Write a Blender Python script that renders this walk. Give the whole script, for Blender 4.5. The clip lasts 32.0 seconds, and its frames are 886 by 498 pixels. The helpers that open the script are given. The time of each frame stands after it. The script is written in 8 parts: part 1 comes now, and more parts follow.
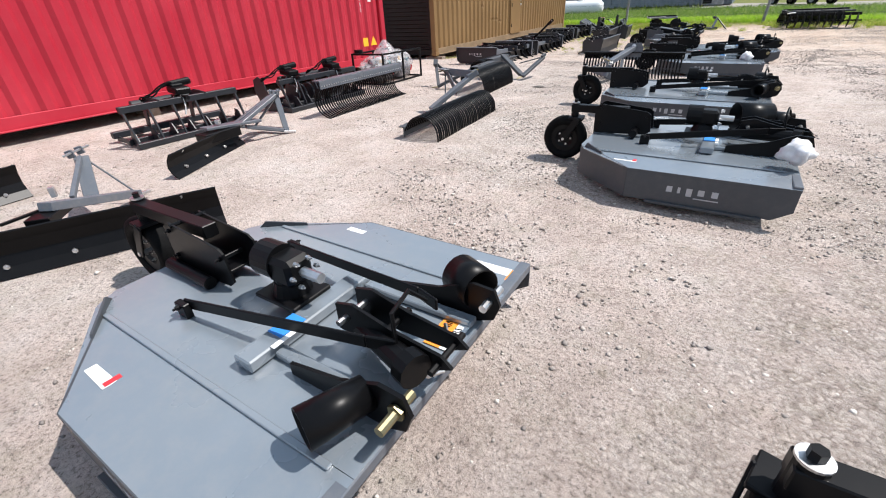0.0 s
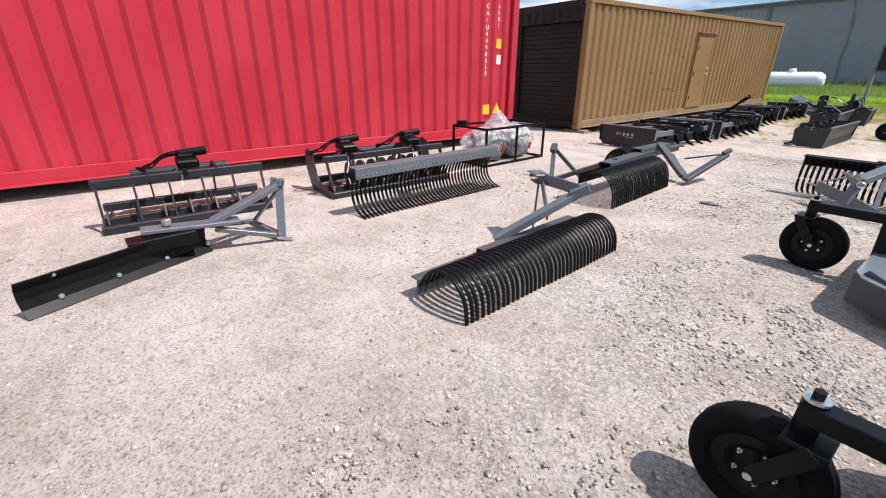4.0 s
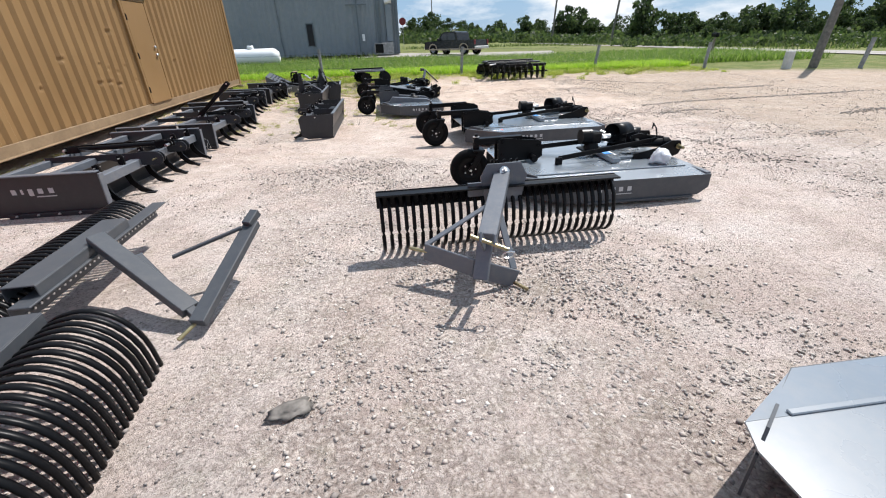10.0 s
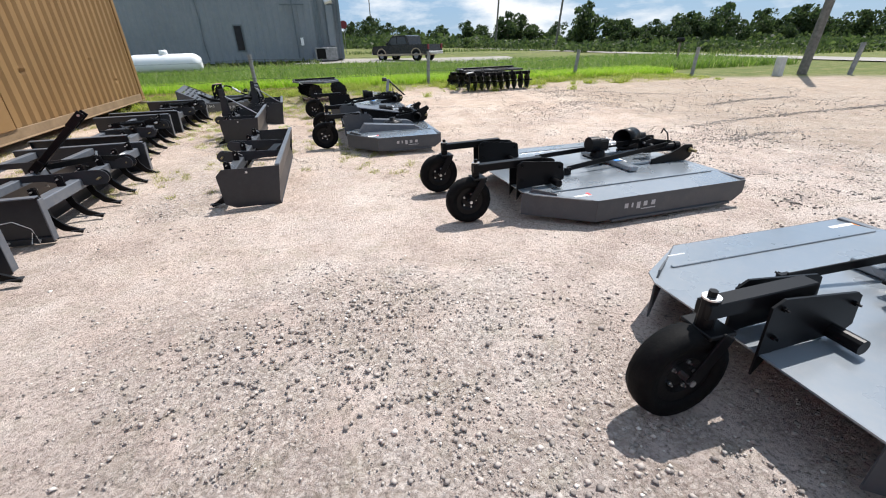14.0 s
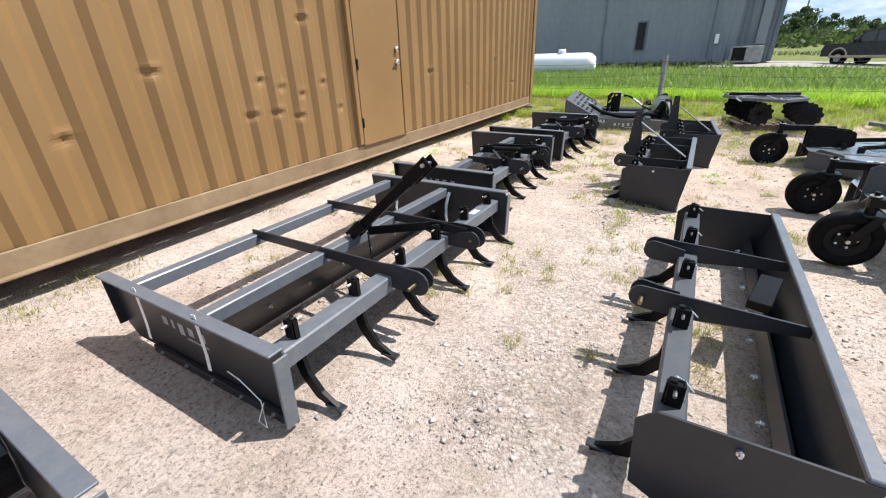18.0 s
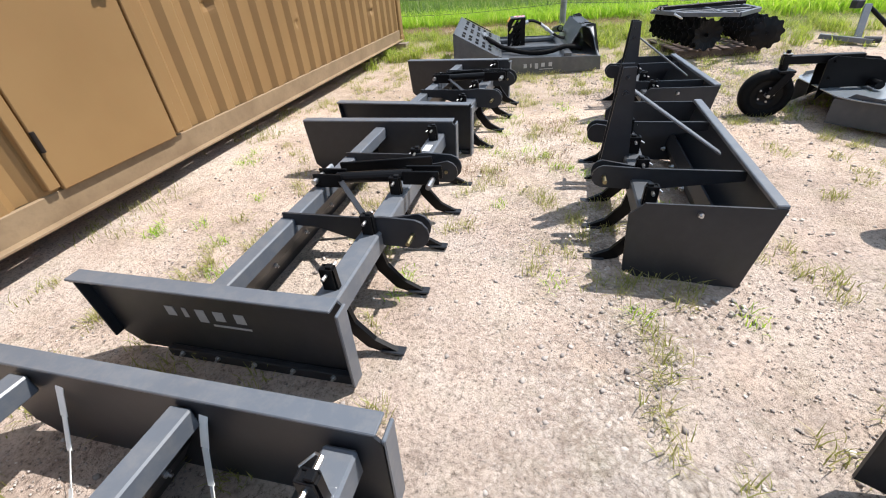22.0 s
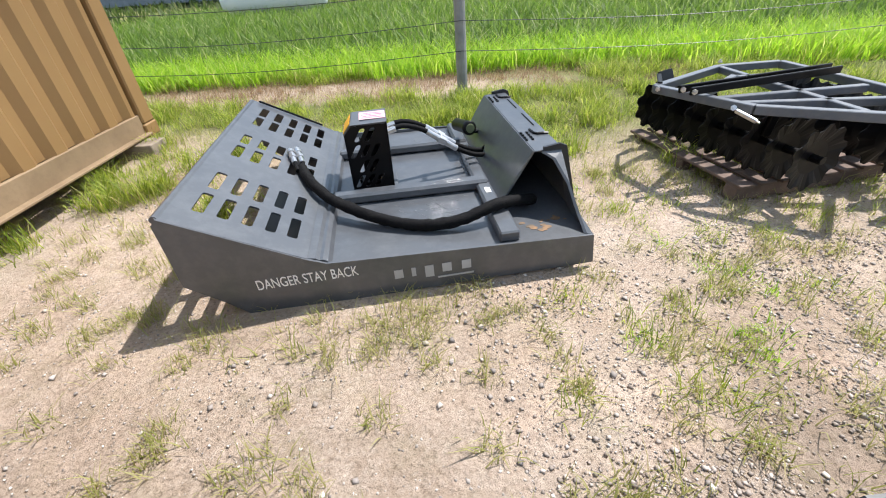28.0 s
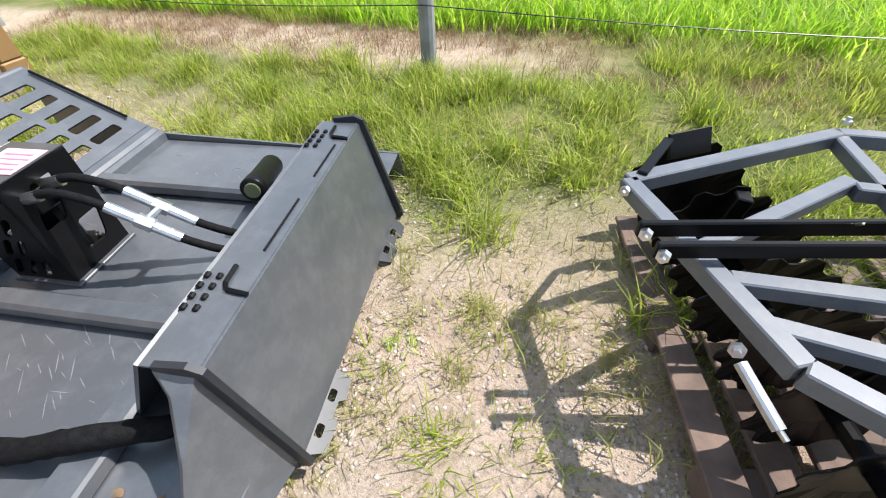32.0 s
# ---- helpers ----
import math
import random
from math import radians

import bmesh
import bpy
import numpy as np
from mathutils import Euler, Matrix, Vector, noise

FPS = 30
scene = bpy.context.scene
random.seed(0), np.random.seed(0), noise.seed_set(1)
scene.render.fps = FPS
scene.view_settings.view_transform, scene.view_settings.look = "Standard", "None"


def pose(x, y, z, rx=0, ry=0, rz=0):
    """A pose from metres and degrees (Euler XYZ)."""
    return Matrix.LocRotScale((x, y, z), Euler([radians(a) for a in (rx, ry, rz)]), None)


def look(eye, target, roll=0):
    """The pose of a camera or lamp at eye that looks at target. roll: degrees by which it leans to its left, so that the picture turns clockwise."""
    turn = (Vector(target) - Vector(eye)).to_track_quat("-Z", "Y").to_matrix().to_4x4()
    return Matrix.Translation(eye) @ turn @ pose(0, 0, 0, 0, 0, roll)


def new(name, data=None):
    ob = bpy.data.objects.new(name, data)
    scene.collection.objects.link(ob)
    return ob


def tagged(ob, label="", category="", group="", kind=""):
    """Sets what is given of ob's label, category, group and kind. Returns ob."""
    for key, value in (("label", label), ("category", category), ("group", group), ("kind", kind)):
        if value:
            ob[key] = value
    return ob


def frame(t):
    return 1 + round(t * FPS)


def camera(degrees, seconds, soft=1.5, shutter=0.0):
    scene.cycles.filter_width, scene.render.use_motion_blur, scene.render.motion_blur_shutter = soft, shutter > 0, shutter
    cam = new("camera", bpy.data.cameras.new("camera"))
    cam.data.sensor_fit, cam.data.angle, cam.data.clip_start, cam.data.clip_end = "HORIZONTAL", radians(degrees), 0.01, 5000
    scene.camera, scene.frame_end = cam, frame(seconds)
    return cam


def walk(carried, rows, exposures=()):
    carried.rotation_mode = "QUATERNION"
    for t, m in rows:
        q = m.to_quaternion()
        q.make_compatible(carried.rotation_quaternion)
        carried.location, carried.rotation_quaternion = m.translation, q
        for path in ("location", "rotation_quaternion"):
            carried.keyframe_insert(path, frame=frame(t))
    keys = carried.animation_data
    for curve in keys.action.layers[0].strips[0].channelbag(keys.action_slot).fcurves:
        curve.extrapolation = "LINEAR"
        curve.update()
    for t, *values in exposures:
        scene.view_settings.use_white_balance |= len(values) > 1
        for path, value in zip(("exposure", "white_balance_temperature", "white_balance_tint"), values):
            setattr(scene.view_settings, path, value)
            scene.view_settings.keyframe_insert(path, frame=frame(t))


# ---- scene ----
import collections
from mathutils.geometry import delaunay_2d_cdt

cam = camera(93.8, 32.0, 1.1)
PATH = [
    (0.0, (-0.102, -0.012, 1.338), (-1.055, 1.432, 0.335), -2.72),
    (0.5, (-0.356, 0.149, 1.382), (-1.540, 1.452, 0.434), -2.88),
    (1.0, (-0.424, 0.422, 1.414), (-1.725, 1.650, 0.520), -2.56),
    (1.5, (-0.501, 0.739, 1.440), (-1.861, 1.932, 0.586), -2.10),
    (2.0, (-0.612, 1.091, 1.462), (-2.005, 2.261, 0.629), -1.55),
    (2.5, (-0.660, 1.459, 1.429), (-2.074, 2.612, 0.608), -0.87),
    (4.5, (-1.356, 2.879, 1.396), (-2.841, 3.974, 0.622), 0.20),
    (5.0, (-1.634, 3.105, 1.370), (-3.065, 4.281, 0.614), -0.19),
    (5.5, (-1.887, 3.392, 1.403), (-3.202, 4.713, 0.677), -0.74),
    (6.0, (-2.030, 3.703, 1.400), (-3.202, 5.166, 0.702), -1.14),
    (6.5, (-2.208, 3.995, 1.394), (-3.203, 5.592, 0.716), -1.49),
    (7.0, (-2.367, 4.293, 1.420), (-3.191, 5.985, 0.745), -1.50),
    (7.5, (-2.435, 4.658, 1.406), (-3.098, 6.414, 0.716), -1.41),
    (8.0, (-2.519, 5.057, 1.373), (-3.015, 6.852, 0.644), -1.34),
    (8.5, (-2.556, 5.386, 1.392), (-2.893, 7.200, 0.620), -1.35),
    (9.0, (-2.488, 5.745, 1.383), (-2.637, 7.564, 0.564), -1.51),
    (9.5, (-2.448, 6.089, 1.374), (-2.410, 7.895, 0.517), -1.74),
    (10.0, (-2.456, 6.463, 1.395), (-2.248, 8.242, 0.505), -1.96),
    (10.5, (-2.381, 6.854, 1.364), (-2.035, 8.597, 0.447), -1.96),
    (11.0, (-2.316, 7.231, 1.365), (-1.890, 8.947, 0.430), -1.99),
    (11.5, (-2.376, 7.629, 1.369), (-1.907, 9.328, 0.423), -1.97),
    (12.0, (-2.444, 8.040, 1.334), (-1.948, 9.732, 0.390), -1.90),
    (12.5, (-2.512, 8.485, 1.356), (-1.999, 10.176, 0.419), -1.82),
    (13.0, (-2.652, 8.839, 1.389), (-2.137, 10.536, 0.464), -1.81),
    (13.5, (-2.761, 9.260, 1.380), (-2.260, 10.971, 0.475), -1.77),
    (15.5, (-3.210, 11.006, 1.402), (-3.138, 12.843, 0.614), -1.84),
    (16.0, (-3.381, 11.423, 1.418), (-3.485, 13.265, 0.647), -1.71),
    (16.5, (-3.511, 11.847, 1.418), (-3.815, 13.665, 0.641), -1.61),
    (17.0, (-3.659, 12.239, 1.410), (-4.183, 14.000, 0.619), -1.76),
    (17.5, (-3.880, 12.638, 1.427), (-4.634, 14.300, 0.608), -1.71),
    (18.0, (-4.028, 12.981, 1.399), (-4.959, 14.538, 0.559), -1.55),
    (18.5, (-4.192, 13.295, 1.378), (-5.266, 14.740, 0.508), -1.17),
    (19.0, (-4.431, 13.580, 1.386), (-5.586, 14.935, 0.475), -1.06),
    (19.5, (-4.627, 13.885, 1.338), (-5.801, 15.192, 0.381), -1.17),
    (20.0, (-4.785, 14.238, 1.326), (-5.895, 15.559, 0.315), -2.07),
    (20.5, (-4.935, 14.533, 1.309), (-5.915, 15.918, 0.250), -3.03),
    (21.0, (-4.988, 14.850, 1.291), (-5.805, 16.319, 0.207), -3.86),
    (21.5, (-4.939, 15.256, 1.312), (-5.576, 16.797, 0.208), -4.29),
    (22.0, (-4.917, 15.605, 1.296), (-5.383, 17.199, 0.182), -4.76),
    (22.5, (-4.916, 15.963, 1.306), (-5.223, 17.588, 0.181), -5.17),
    (23.0, (-4.891, 16.347, 1.287), (-5.051, 17.986, 0.153), -5.70),
    (23.5, (-4.901, 16.673, 1.278), (-4.936, 18.317, 0.138), -5.98),
    (24.0, (-4.989, 17.037, 1.300), (-4.928, 18.683, 0.165), -5.94),
    (24.5, (-5.001, 17.430, 1.291), (-4.877, 19.077, 0.162), -5.45),
    (25.0, (-5.018, 17.785, 1.291), (-4.855, 19.437, 0.176), -4.98),
    (25.5, (-5.065, 18.155, 1.331), (-4.889, 19.811, 0.224), -4.64),
    (26.0, (-5.054, 18.553, 1.321), (-4.886, 20.218, 0.225), -4.25),
    (26.5, (-5.098, 18.899, 1.347), (-4.973, 20.579, 0.270), -4.05),
    (28.5, (-5.049, 20.415, 1.333), (-5.124, 22.052, 0.186), -4.09),
    (29.0, (-5.048, 20.728, 1.317), (-5.083, 22.340, 0.135), -4.13),
    (29.5, (-4.965, 20.972, 1.333), (-4.952, 22.561, 0.118), -4.24),
    (30.0, (-4.804, 21.257, 1.322), (-4.734, 22.811, 0.065), -3.90),
    (30.5, (-4.584, 21.442, 1.311), (-4.559, 22.965, 0.015), -2.91),
    (31.0, (-4.288, 21.534, 1.297), (-4.441, 23.017, -0.036), -1.54),
    (31.5, (-4.051, 21.672, 1.291), (-4.394, 23.097, -0.070), -0.97),
    (32.0, (-3.855, 21.797, 1.313), (-4.322, 23.184, -0.050), -2.00),
]
walk(cam, [(t, look(eye, target, roll)) for t, eye, target, roll in PATH], exposures=[(0.0, 0.27), (6.0, 0.36), (8.0, 0.38), (10.0, 0.3), (11.0, 0.26), (13.0, 0.3), (16.0, 0.28), (17.0, 0.42), (18.0, 0.62), (21.0, 0.58), (24.0, 0.76), (26.0, 0.72), (29.0, 0.78), (32.0, 0.9)])

# ---- light ----
SUN_EL, SUN_AZ = radians(58.5), math.atan2(0.82, 0.57)      # azimuth clockwise from +y
sun_way = Vector((math.cos(SUN_EL) * math.sin(SUN_AZ), math.cos(SUN_EL) * math.cos(SUN_AZ), math.sin(SUN_EL)))
lamp = bpy.data.lights.new("sun", "SUN")
lamp.energy, lamp.angle, lamp.color = 5.0, radians(0.53), (1.0, 0.96, 0.925)
sun = new("sun", lamp)
sun.matrix_world = look((0, 0, 30), Vector((0, 0, 30)) - sun_way)
world = bpy.data.worlds.new("sky")
scene.world = world
world.use_nodes = True
wn, wl = world.node_tree.nodes, world.node_tree.links
sky = wn.new("ShaderNodeTexSky")
sky.sky_type, sky.sun_disc = "NISHITA", False
sky.sun_elevation, sky.sun_rotation = SUN_EL, SUN_AZ
sky.air_density, sky.dust_density, sky.ozone_density = 1.0, 0.3, 1.5
wco = wn.new("ShaderNodeTexCoord")
wmap = wn.new("ShaderNodeMapping")
wmap.inputs["Scale"].default_value = (1.0, 1.0, 3.2)
cloud = wn.new("ShaderNodeTexNoise")
cloud.inputs["Scale"].default_value, cloud.inputs["Detail"].default_value, cloud.inputs["Roughness"].default_value = 3.1, 8, 0.58
cramp = wn.new("ShaderNodeValToRGB")
cramp.color_ramp.elements[0].position, cramp.color_ramp.elements[1].position = 0.47, 0.6
cramp.color_ramp.elements[0].color = (0.06, 0.06, 0.06, 1)
wmix = wn.new("ShaderNodeMix")
wmix.data_type = "RGBA"
wmix.inputs[7].default_value = (16.4, 16.9, 17.6, 1)
wl.new(wco.outputs["Generated"], wmap.inputs["Vector"])
wl.new(wmap.outputs["Vector"], cloud.inputs["Vector"])
wl.new(cloud.outputs["Fac"], cramp.inputs["Fac"])
wl.new(cramp.outputs["Color"], wmix.inputs[0])
haze = wn.new("ShaderNodeMix")          # thin bright summer haze in the blue
haze.data_type = "RGBA"
haze.inputs[0].default_value, haze.inputs[7].default_value = 0.6, (5.4, 9.7, 15.6, 1)
wl.new(sky.outputs["Color"], haze.inputs[6])
wl.new(haze.outputs[2], wmix.inputs[6])
wl.new(wmix.outputs[2], wn["Background"].inputs["Color"])
wn["Background"].inputs["Strength"].default_value = 0.05

# ---- materials ----
def mat(name, color, rough=0.6, metal=0.0, color2=None, scale=6.0, bump=0.0, bscale=60.0, lo=0.35, hi=0.7, dust=None, dust_amt=0.0, rvar=0.0, spec=0.5, coat=0.0):
    """Painted or bare surface: two tones by a coarse noise, dust by a fine one, a fine relief."""
    m = bpy.data.materials.new(name)
    m.use_nodes = True
    n, l = m.node_tree.nodes, m.node_tree.links
    b = n["Principled BSDF"]
    b.inputs["Roughness"].default_value, b.inputs["Metallic"].default_value = rough, metal
    b.inputs["Specular IOR Level"].default_value = spec
    b.inputs["Coat Weight"].default_value, b.inputs["Coat Roughness"].default_value = coat, 0.22
    b.inputs["Coat IOR"].default_value = 1.65
    co = n.new("ShaderNodeTexCoord")
    na = n.new("ShaderNodeTexNoise")
    na.inputs["Scale"].default_value, na.inputs["Detail"].default_value = scale, 6
    l.new(co.outputs["Object"], na.inputs["Vector"])
    r = n.new("ShaderNodeValToRGB")
    r.color_ramp.elements[0].position, r.color_ramp.elements[1].position = lo, hi
    r.color_ramp.elements[0].color = (*color, 1)
    r.color_ramp.elements[1].color = (*(color2 or tuple(min(1, c * 1.25 + 0.004) for c in color)), 1)
    l.new(na.outputs["Fac"], r.inputs["Fac"])
    out = r.outputs["Color"]
    if dust:
        nd = n.new("ShaderNodeTexNoise")
        nd.inputs["Scale"].default_value, nd.inputs["Detail"].default_value, nd.inputs["Roughness"].default_value = scale * 7, 8, 0.7
        l.new(co.outputs["Object"], nd.inputs["Vector"])
        rd = n.new("ShaderNodeValToRGB")
        rd.color_ramp.elements[0].position, rd.color_ramp.elements[1].position = 0.45, 0.8
        rd.color_ramp.elements[0].color, rd.color_ramp.elements[1].color = (0, 0, 0, 1), (dust_amt,) * 3 + (1,)
        l.new(nd.outputs["Fac"], rd.inputs["Fac"])
        mx = n.new("ShaderNodeMix")
        mx.data_type = "RGBA"
        mx.inputs[7].default_value = (*dust, 1)
        l.new(rd.outputs["Color"], mx.inputs[0])
        l.new(out, mx.inputs[6])
        out = mx.outputs[2]
    l.new(out, b.inputs["Base Color"])
    if rvar:
        mr = n.new("ShaderNodeMapRange")
        mr.inputs["To Min"].default_value, mr.inputs["To Max"].default_value = rough - rvar, rough + rvar
        l.new(na.outputs["Fac"], mr.inputs["Value"])
        l.new(mr.outputs["Result"], b.inputs["Roughness"])
    if bump:
        nb = n.new("ShaderNodeTexNoise")
        nb.inputs["Scale"].default_value, nb.inputs["Detail"].default_value = bscale, 5
        l.new(co.outputs["Object"], nb.inputs["Vector"])
        bp = n.new("ShaderNodeBump")
        bp.inputs["Strength"].default_value, bp.inputs["Distance"].default_value = bump, 0.01
        l.new(nb.outputs["Fac"], bp.inputs["Height"])
        l.new(bp.outputs["Normal"], b.inputs["Normal"])
    return m

DUST = (0.42, 0.36, 0.29)
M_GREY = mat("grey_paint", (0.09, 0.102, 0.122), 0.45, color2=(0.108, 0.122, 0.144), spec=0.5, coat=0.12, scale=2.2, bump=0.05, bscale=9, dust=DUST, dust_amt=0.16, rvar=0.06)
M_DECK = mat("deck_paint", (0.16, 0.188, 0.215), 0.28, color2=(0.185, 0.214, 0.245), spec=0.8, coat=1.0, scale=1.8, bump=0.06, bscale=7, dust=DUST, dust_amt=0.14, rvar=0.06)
# Darker copy of the grey; on cutter skirts it carries the sides' shade.
M_DARK_GREY = mat("dark_grey_paint", (0.05, 0.055, 0.063), 0.48, color2=(0.06, 0.066, 0.075), spec=0.45, scale=2.2, bump=0.05, bscale=9, dust=DUST, dust_amt=0.06, rvar=0.06)
M_BLACK = mat("black_paint", (0.0035, 0.0035, 0.004), 0.36, spec=0.16, color2=(0.006, 0.006, 0.007), scale=3, dust=DUST, dust_amt=0.003, bump=0.03, bscale=12)
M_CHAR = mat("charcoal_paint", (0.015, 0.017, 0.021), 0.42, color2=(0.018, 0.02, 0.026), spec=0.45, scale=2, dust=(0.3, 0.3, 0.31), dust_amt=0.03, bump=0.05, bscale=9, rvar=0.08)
M_BC = mat("brush_cutter_paint", (0.053, 0.058, 0.067), 0.44, color2=(0.068, 0.074, 0.084), spec=0.5, coat=0.6, scale=1.6, dust=(0.26, 0.27, 0.28), dust_amt=0.18, bump=0.05, bscale=10, rvar=0.1)
M_RUB = mat("tyre_rubber", (0.0035, 0.0035, 0.004), 0.7, color2=(0.007, 0.007, 0.007), spec=0.1, scale=20, bump=0.2, bscale=90, dust=DUST, dust_amt=0.006)
M_STEEL = mat("zinc_steel", (0.55, 0.55, 0.56), 0.35, 1.0, color2=(0.7, 0.7, 0.7), scale=30)
M_BRASS = mat("yellow_zinc", (0.3, 0.26, 0.15), 0.4, 1.0, scale=30)
M_WHITE = mat("white_decal", (0.75, 0.75, 0.74), 0.5, scale=5)
M_LET = mat("silver_letters", (0.38, 0.38, 0.39), 0.5, scale=5)
M_ORANGE = mat("orange_decal", (0.85, 0.27, 0.03), 0.5)
M_BLUE = mat("blue_decal", (0.03, 0.22, 0.62), 0.5)
M_REDD = mat("red_decal", (0.6, 0.03, 0.04), 0.5)
M_YELL = mat("yellow_decal", (0.85, 0.42, 0.02), 0.5)
M_RED = mat("red_container_paint", (0.43, 0.022, 0.042), 0.42, color2=(0.49, 0.034, 0.056), spec=0.25, scale=1.1, bump=0.08, bscale=3, dust=(0.5, 0.2, 0.18), dust_amt=0.05, rvar=0.06)
M_TAN = mat("tan_container_paint", (0.222, 0.13, 0.052), 0.55, color2=(0.262, 0.158, 0.066), spec=0.3, scale=0.9, bump=0.08, bscale=3, dust=(0.25, 0.12, 0.05), dust_amt=0.2)
M_BROWN = mat("brown_door_paint", (0.014, 0.01, 0.008), 0.6, color2=(0.018, 0.013, 0.011), spec=0.25, scale=2)
M_RUST = mat("rusty_rail", (0.2, 0.135, 0.075), 0.8, color2=(0.27, 0.19, 0.11), scale=3, dust=(0.12, 0.07, 0.04), dust_amt=0.4)
M_WOOD = mat("weathered_wood", (0.2, 0.15, 0.11), 0.85, color2=(0.3, 0.25, 0.2), scale=9, bump=0.3, bscale=40)
M_PALLET = mat("pallet_wood", (0.085, 0.058, 0.046), 0.85, color2=(0.17, 0.115, 0.09), scale=9, bump=0.3, bscale=40)
M_POST = mat("grey_post", (0.2, 0.2, 0.2), 0.8, color2=(0.32, 0.32, 0.32), scale=7, bump=0.2, bscale=30)
M_SHED = mat("shed_sheet", (0.175, 0.2, 0.228), 0.45, color2=(0.205, 0.233, 0.262), scale=0.4, dust=(0.4, 0.4, 0.38), dust_amt=0.2)
M_SHEDT = mat("shed_trim", (0.1, 0.125, 0.145), 0.5)
M_GLASS = mat("dark_glass", (0.008, 0.009, 0.011), 0.15, spec=0.2)
M_TANK = mat("white_tank_paint", (0.78, 0.79, 0.8), 0.4, color2=(0.82, 0.82, 0.82), scale=2)
M_HOSE = mat("hose_sleeve", (0.004, 0.004, 0.005), 0.75, color2=(0.009, 0.009, 0.009), spec=0.12, scale=60, bump=0.3, bscale=160)
M_TRUCK = mat("black_truck_paint", (0.012, 0.012, 0.013), 0.22, spec=0.5)
M_WIND = mat("window_glass", (0.02, 0.024, 0.03), 0.08, spec=0.6)
M_TRUCKT = mat("tan_truck_trim", (0.35, 0.28, 0.2), 0.4)
M_BARK = mat("bark", (0.1, 0.08, 0.06), 0.9, color2=(0.18, 0.15, 0.12), scale=12, bump=0.4, bscale=40)
M_LEAF = mat("tree_leaves", (0.028, 0.055, 0.014), 0.6, color2=(0.06, 0.105, 0.028), scale=0.35)
M_LEAF2 = mat("shrub_leaves", (0.05, 0.085, 0.02), 0.6, color2=(0.09, 0.13, 0.035), scale=0.5)
M_STRAP = mat("white_strap", (0.72, 0.72, 0.7), 0.5)
M_STOP = mat("stop_sign_red", (0.16, 0.01, 0.015), 0.5)
M_ROADM = mat("pale_road", (0.27, 0.25, 0.22), 0.9, color2=(0.34, 0.31, 0.28), scale=0.6)

def foliage(name, c1, c2, c3=None):
    """Grass and leaves: a tone of its own for every blade, some light through it."""
    m = bpy.data.materials.new(name)
    m.use_nodes = True
    n, l = m.node_tree.nodes, m.node_tree.links
    b = n["Principled BSDF"]
    g = n.new("ShaderNodeNewGeometry")
    r = n.new("ShaderNodeValToRGB")
    r.color_ramp.elements[0].color, r.color_ramp.elements[1].color = (*c1, 1), (*c2, 1)
    if c3:
        e = r.color_ramp.elements.new(0.86)
        e.color = (*c2, 1)
        r.color_ramp.elements[-1].color = (*c3, 1)
    l.new(g.outputs["Random Per Island"], r.inputs["Fac"])
    l.new(r.outputs["Color"], b.inputs["Base Color"])
    b.inputs["Roughness"].default_value = 0.55
    t = n.new("ShaderNodeBsdfTranslucent")
    l.new(r.outputs["Color"], t.inputs["Color"])
    mx = n.new("ShaderNodeMixShader")
    mx.inputs[0].default_value = 0.6
    l.new(b.outputs[0], mx.inputs[1])
    l.new(t.outputs[0], mx.inputs[2])
    l.new(mx.outputs[0], n["Material Output"].inputs["Surface"])
    return m

M_GRASS = foliage("green_grass", (0.2, 0.4, 0.02), (0.44, 0.62, 0.05), (0.62, 0.64, 0.2))
M_MEADOW = foliage("meadow_grass", (0.085, 0.165, 0.022), (0.19, 0.3, 0.045), (0.42, 0.45, 0.2))
M_DRY = foliage("dry_grass", (0.28, 0.31, 0.08), (0.46, 0.43, 0.17), (0.55, 0.47, 0.27))
M_DEAD = foliage("dead_grass", (0.22, 0.14, 0.08), (0.36, 0.25, 0.15), (0.45, 0.36, 0.22))
M_VERGE = foliage("verge_grass_blades", (0.16, 0.24, 0.025), (0.45, 0.52, 0.075), (0.68, 0.58, 0.26))
M_TREE = foliage("tree_foliage", (0.024, 0.048, 0.016), (0.075, 0.11, 0.036))
M_FAR = foliage("field_grass", (0.05, 0.09, 0.018), (0.11, 0.155, 0.036), (0.23, 0.23, 0.1))
M_SHRUB = foliage("shrub_foliage", (0.03, 0.06, 0.016), (0.1, 0.14, 0.042))

# ---- building blocks ----
I4 = Matrix.Identity(4)
def T(x, y, z): return Matrix.Translation((x, y, z))
def R(deg, axis="Z"): return Matrix.Rotation(radians(deg), 4, axis)

def _put(bm, verts, m):
    if m is not None:
        bmesh.ops.transform(bm, matrix=m, verts=verts)

def box(bm, c, s, m=None, bev=0.004):
    """A box with centre c and size s; its edges are broken by bev."""
    vs = bmesh.ops.create_cube(bm, size=1.0, matrix=Matrix.Translation(c) @ Matrix.Diagonal((*s, 1)))["verts"]
    _put(bm, vs, m)
    if bev:
        es = list({e for v in vs for e in v.link_edges})
        bmesh.ops.bevel(bm, geom=es, offset=min(bev, min(s) * 0.3), segments=1, affect="EDGES", profile=0.5)

def cyl(bm, a, b, r, seg=14, r2=None, cap=True):
    """A round bar from a to b."""
    a, b = Vector(a), Vector(b)
    d = b - a
    m = Matrix.Translation((a + b) / 2) @ d.to_track_quat("Z", "Y").to_matrix().to_4x4()
    bmesh.ops.create_cone(bm, cap_ends=cap, segments=seg, radius1=r, radius2=r if r2 is None else r2, depth=d.length, matrix=m)

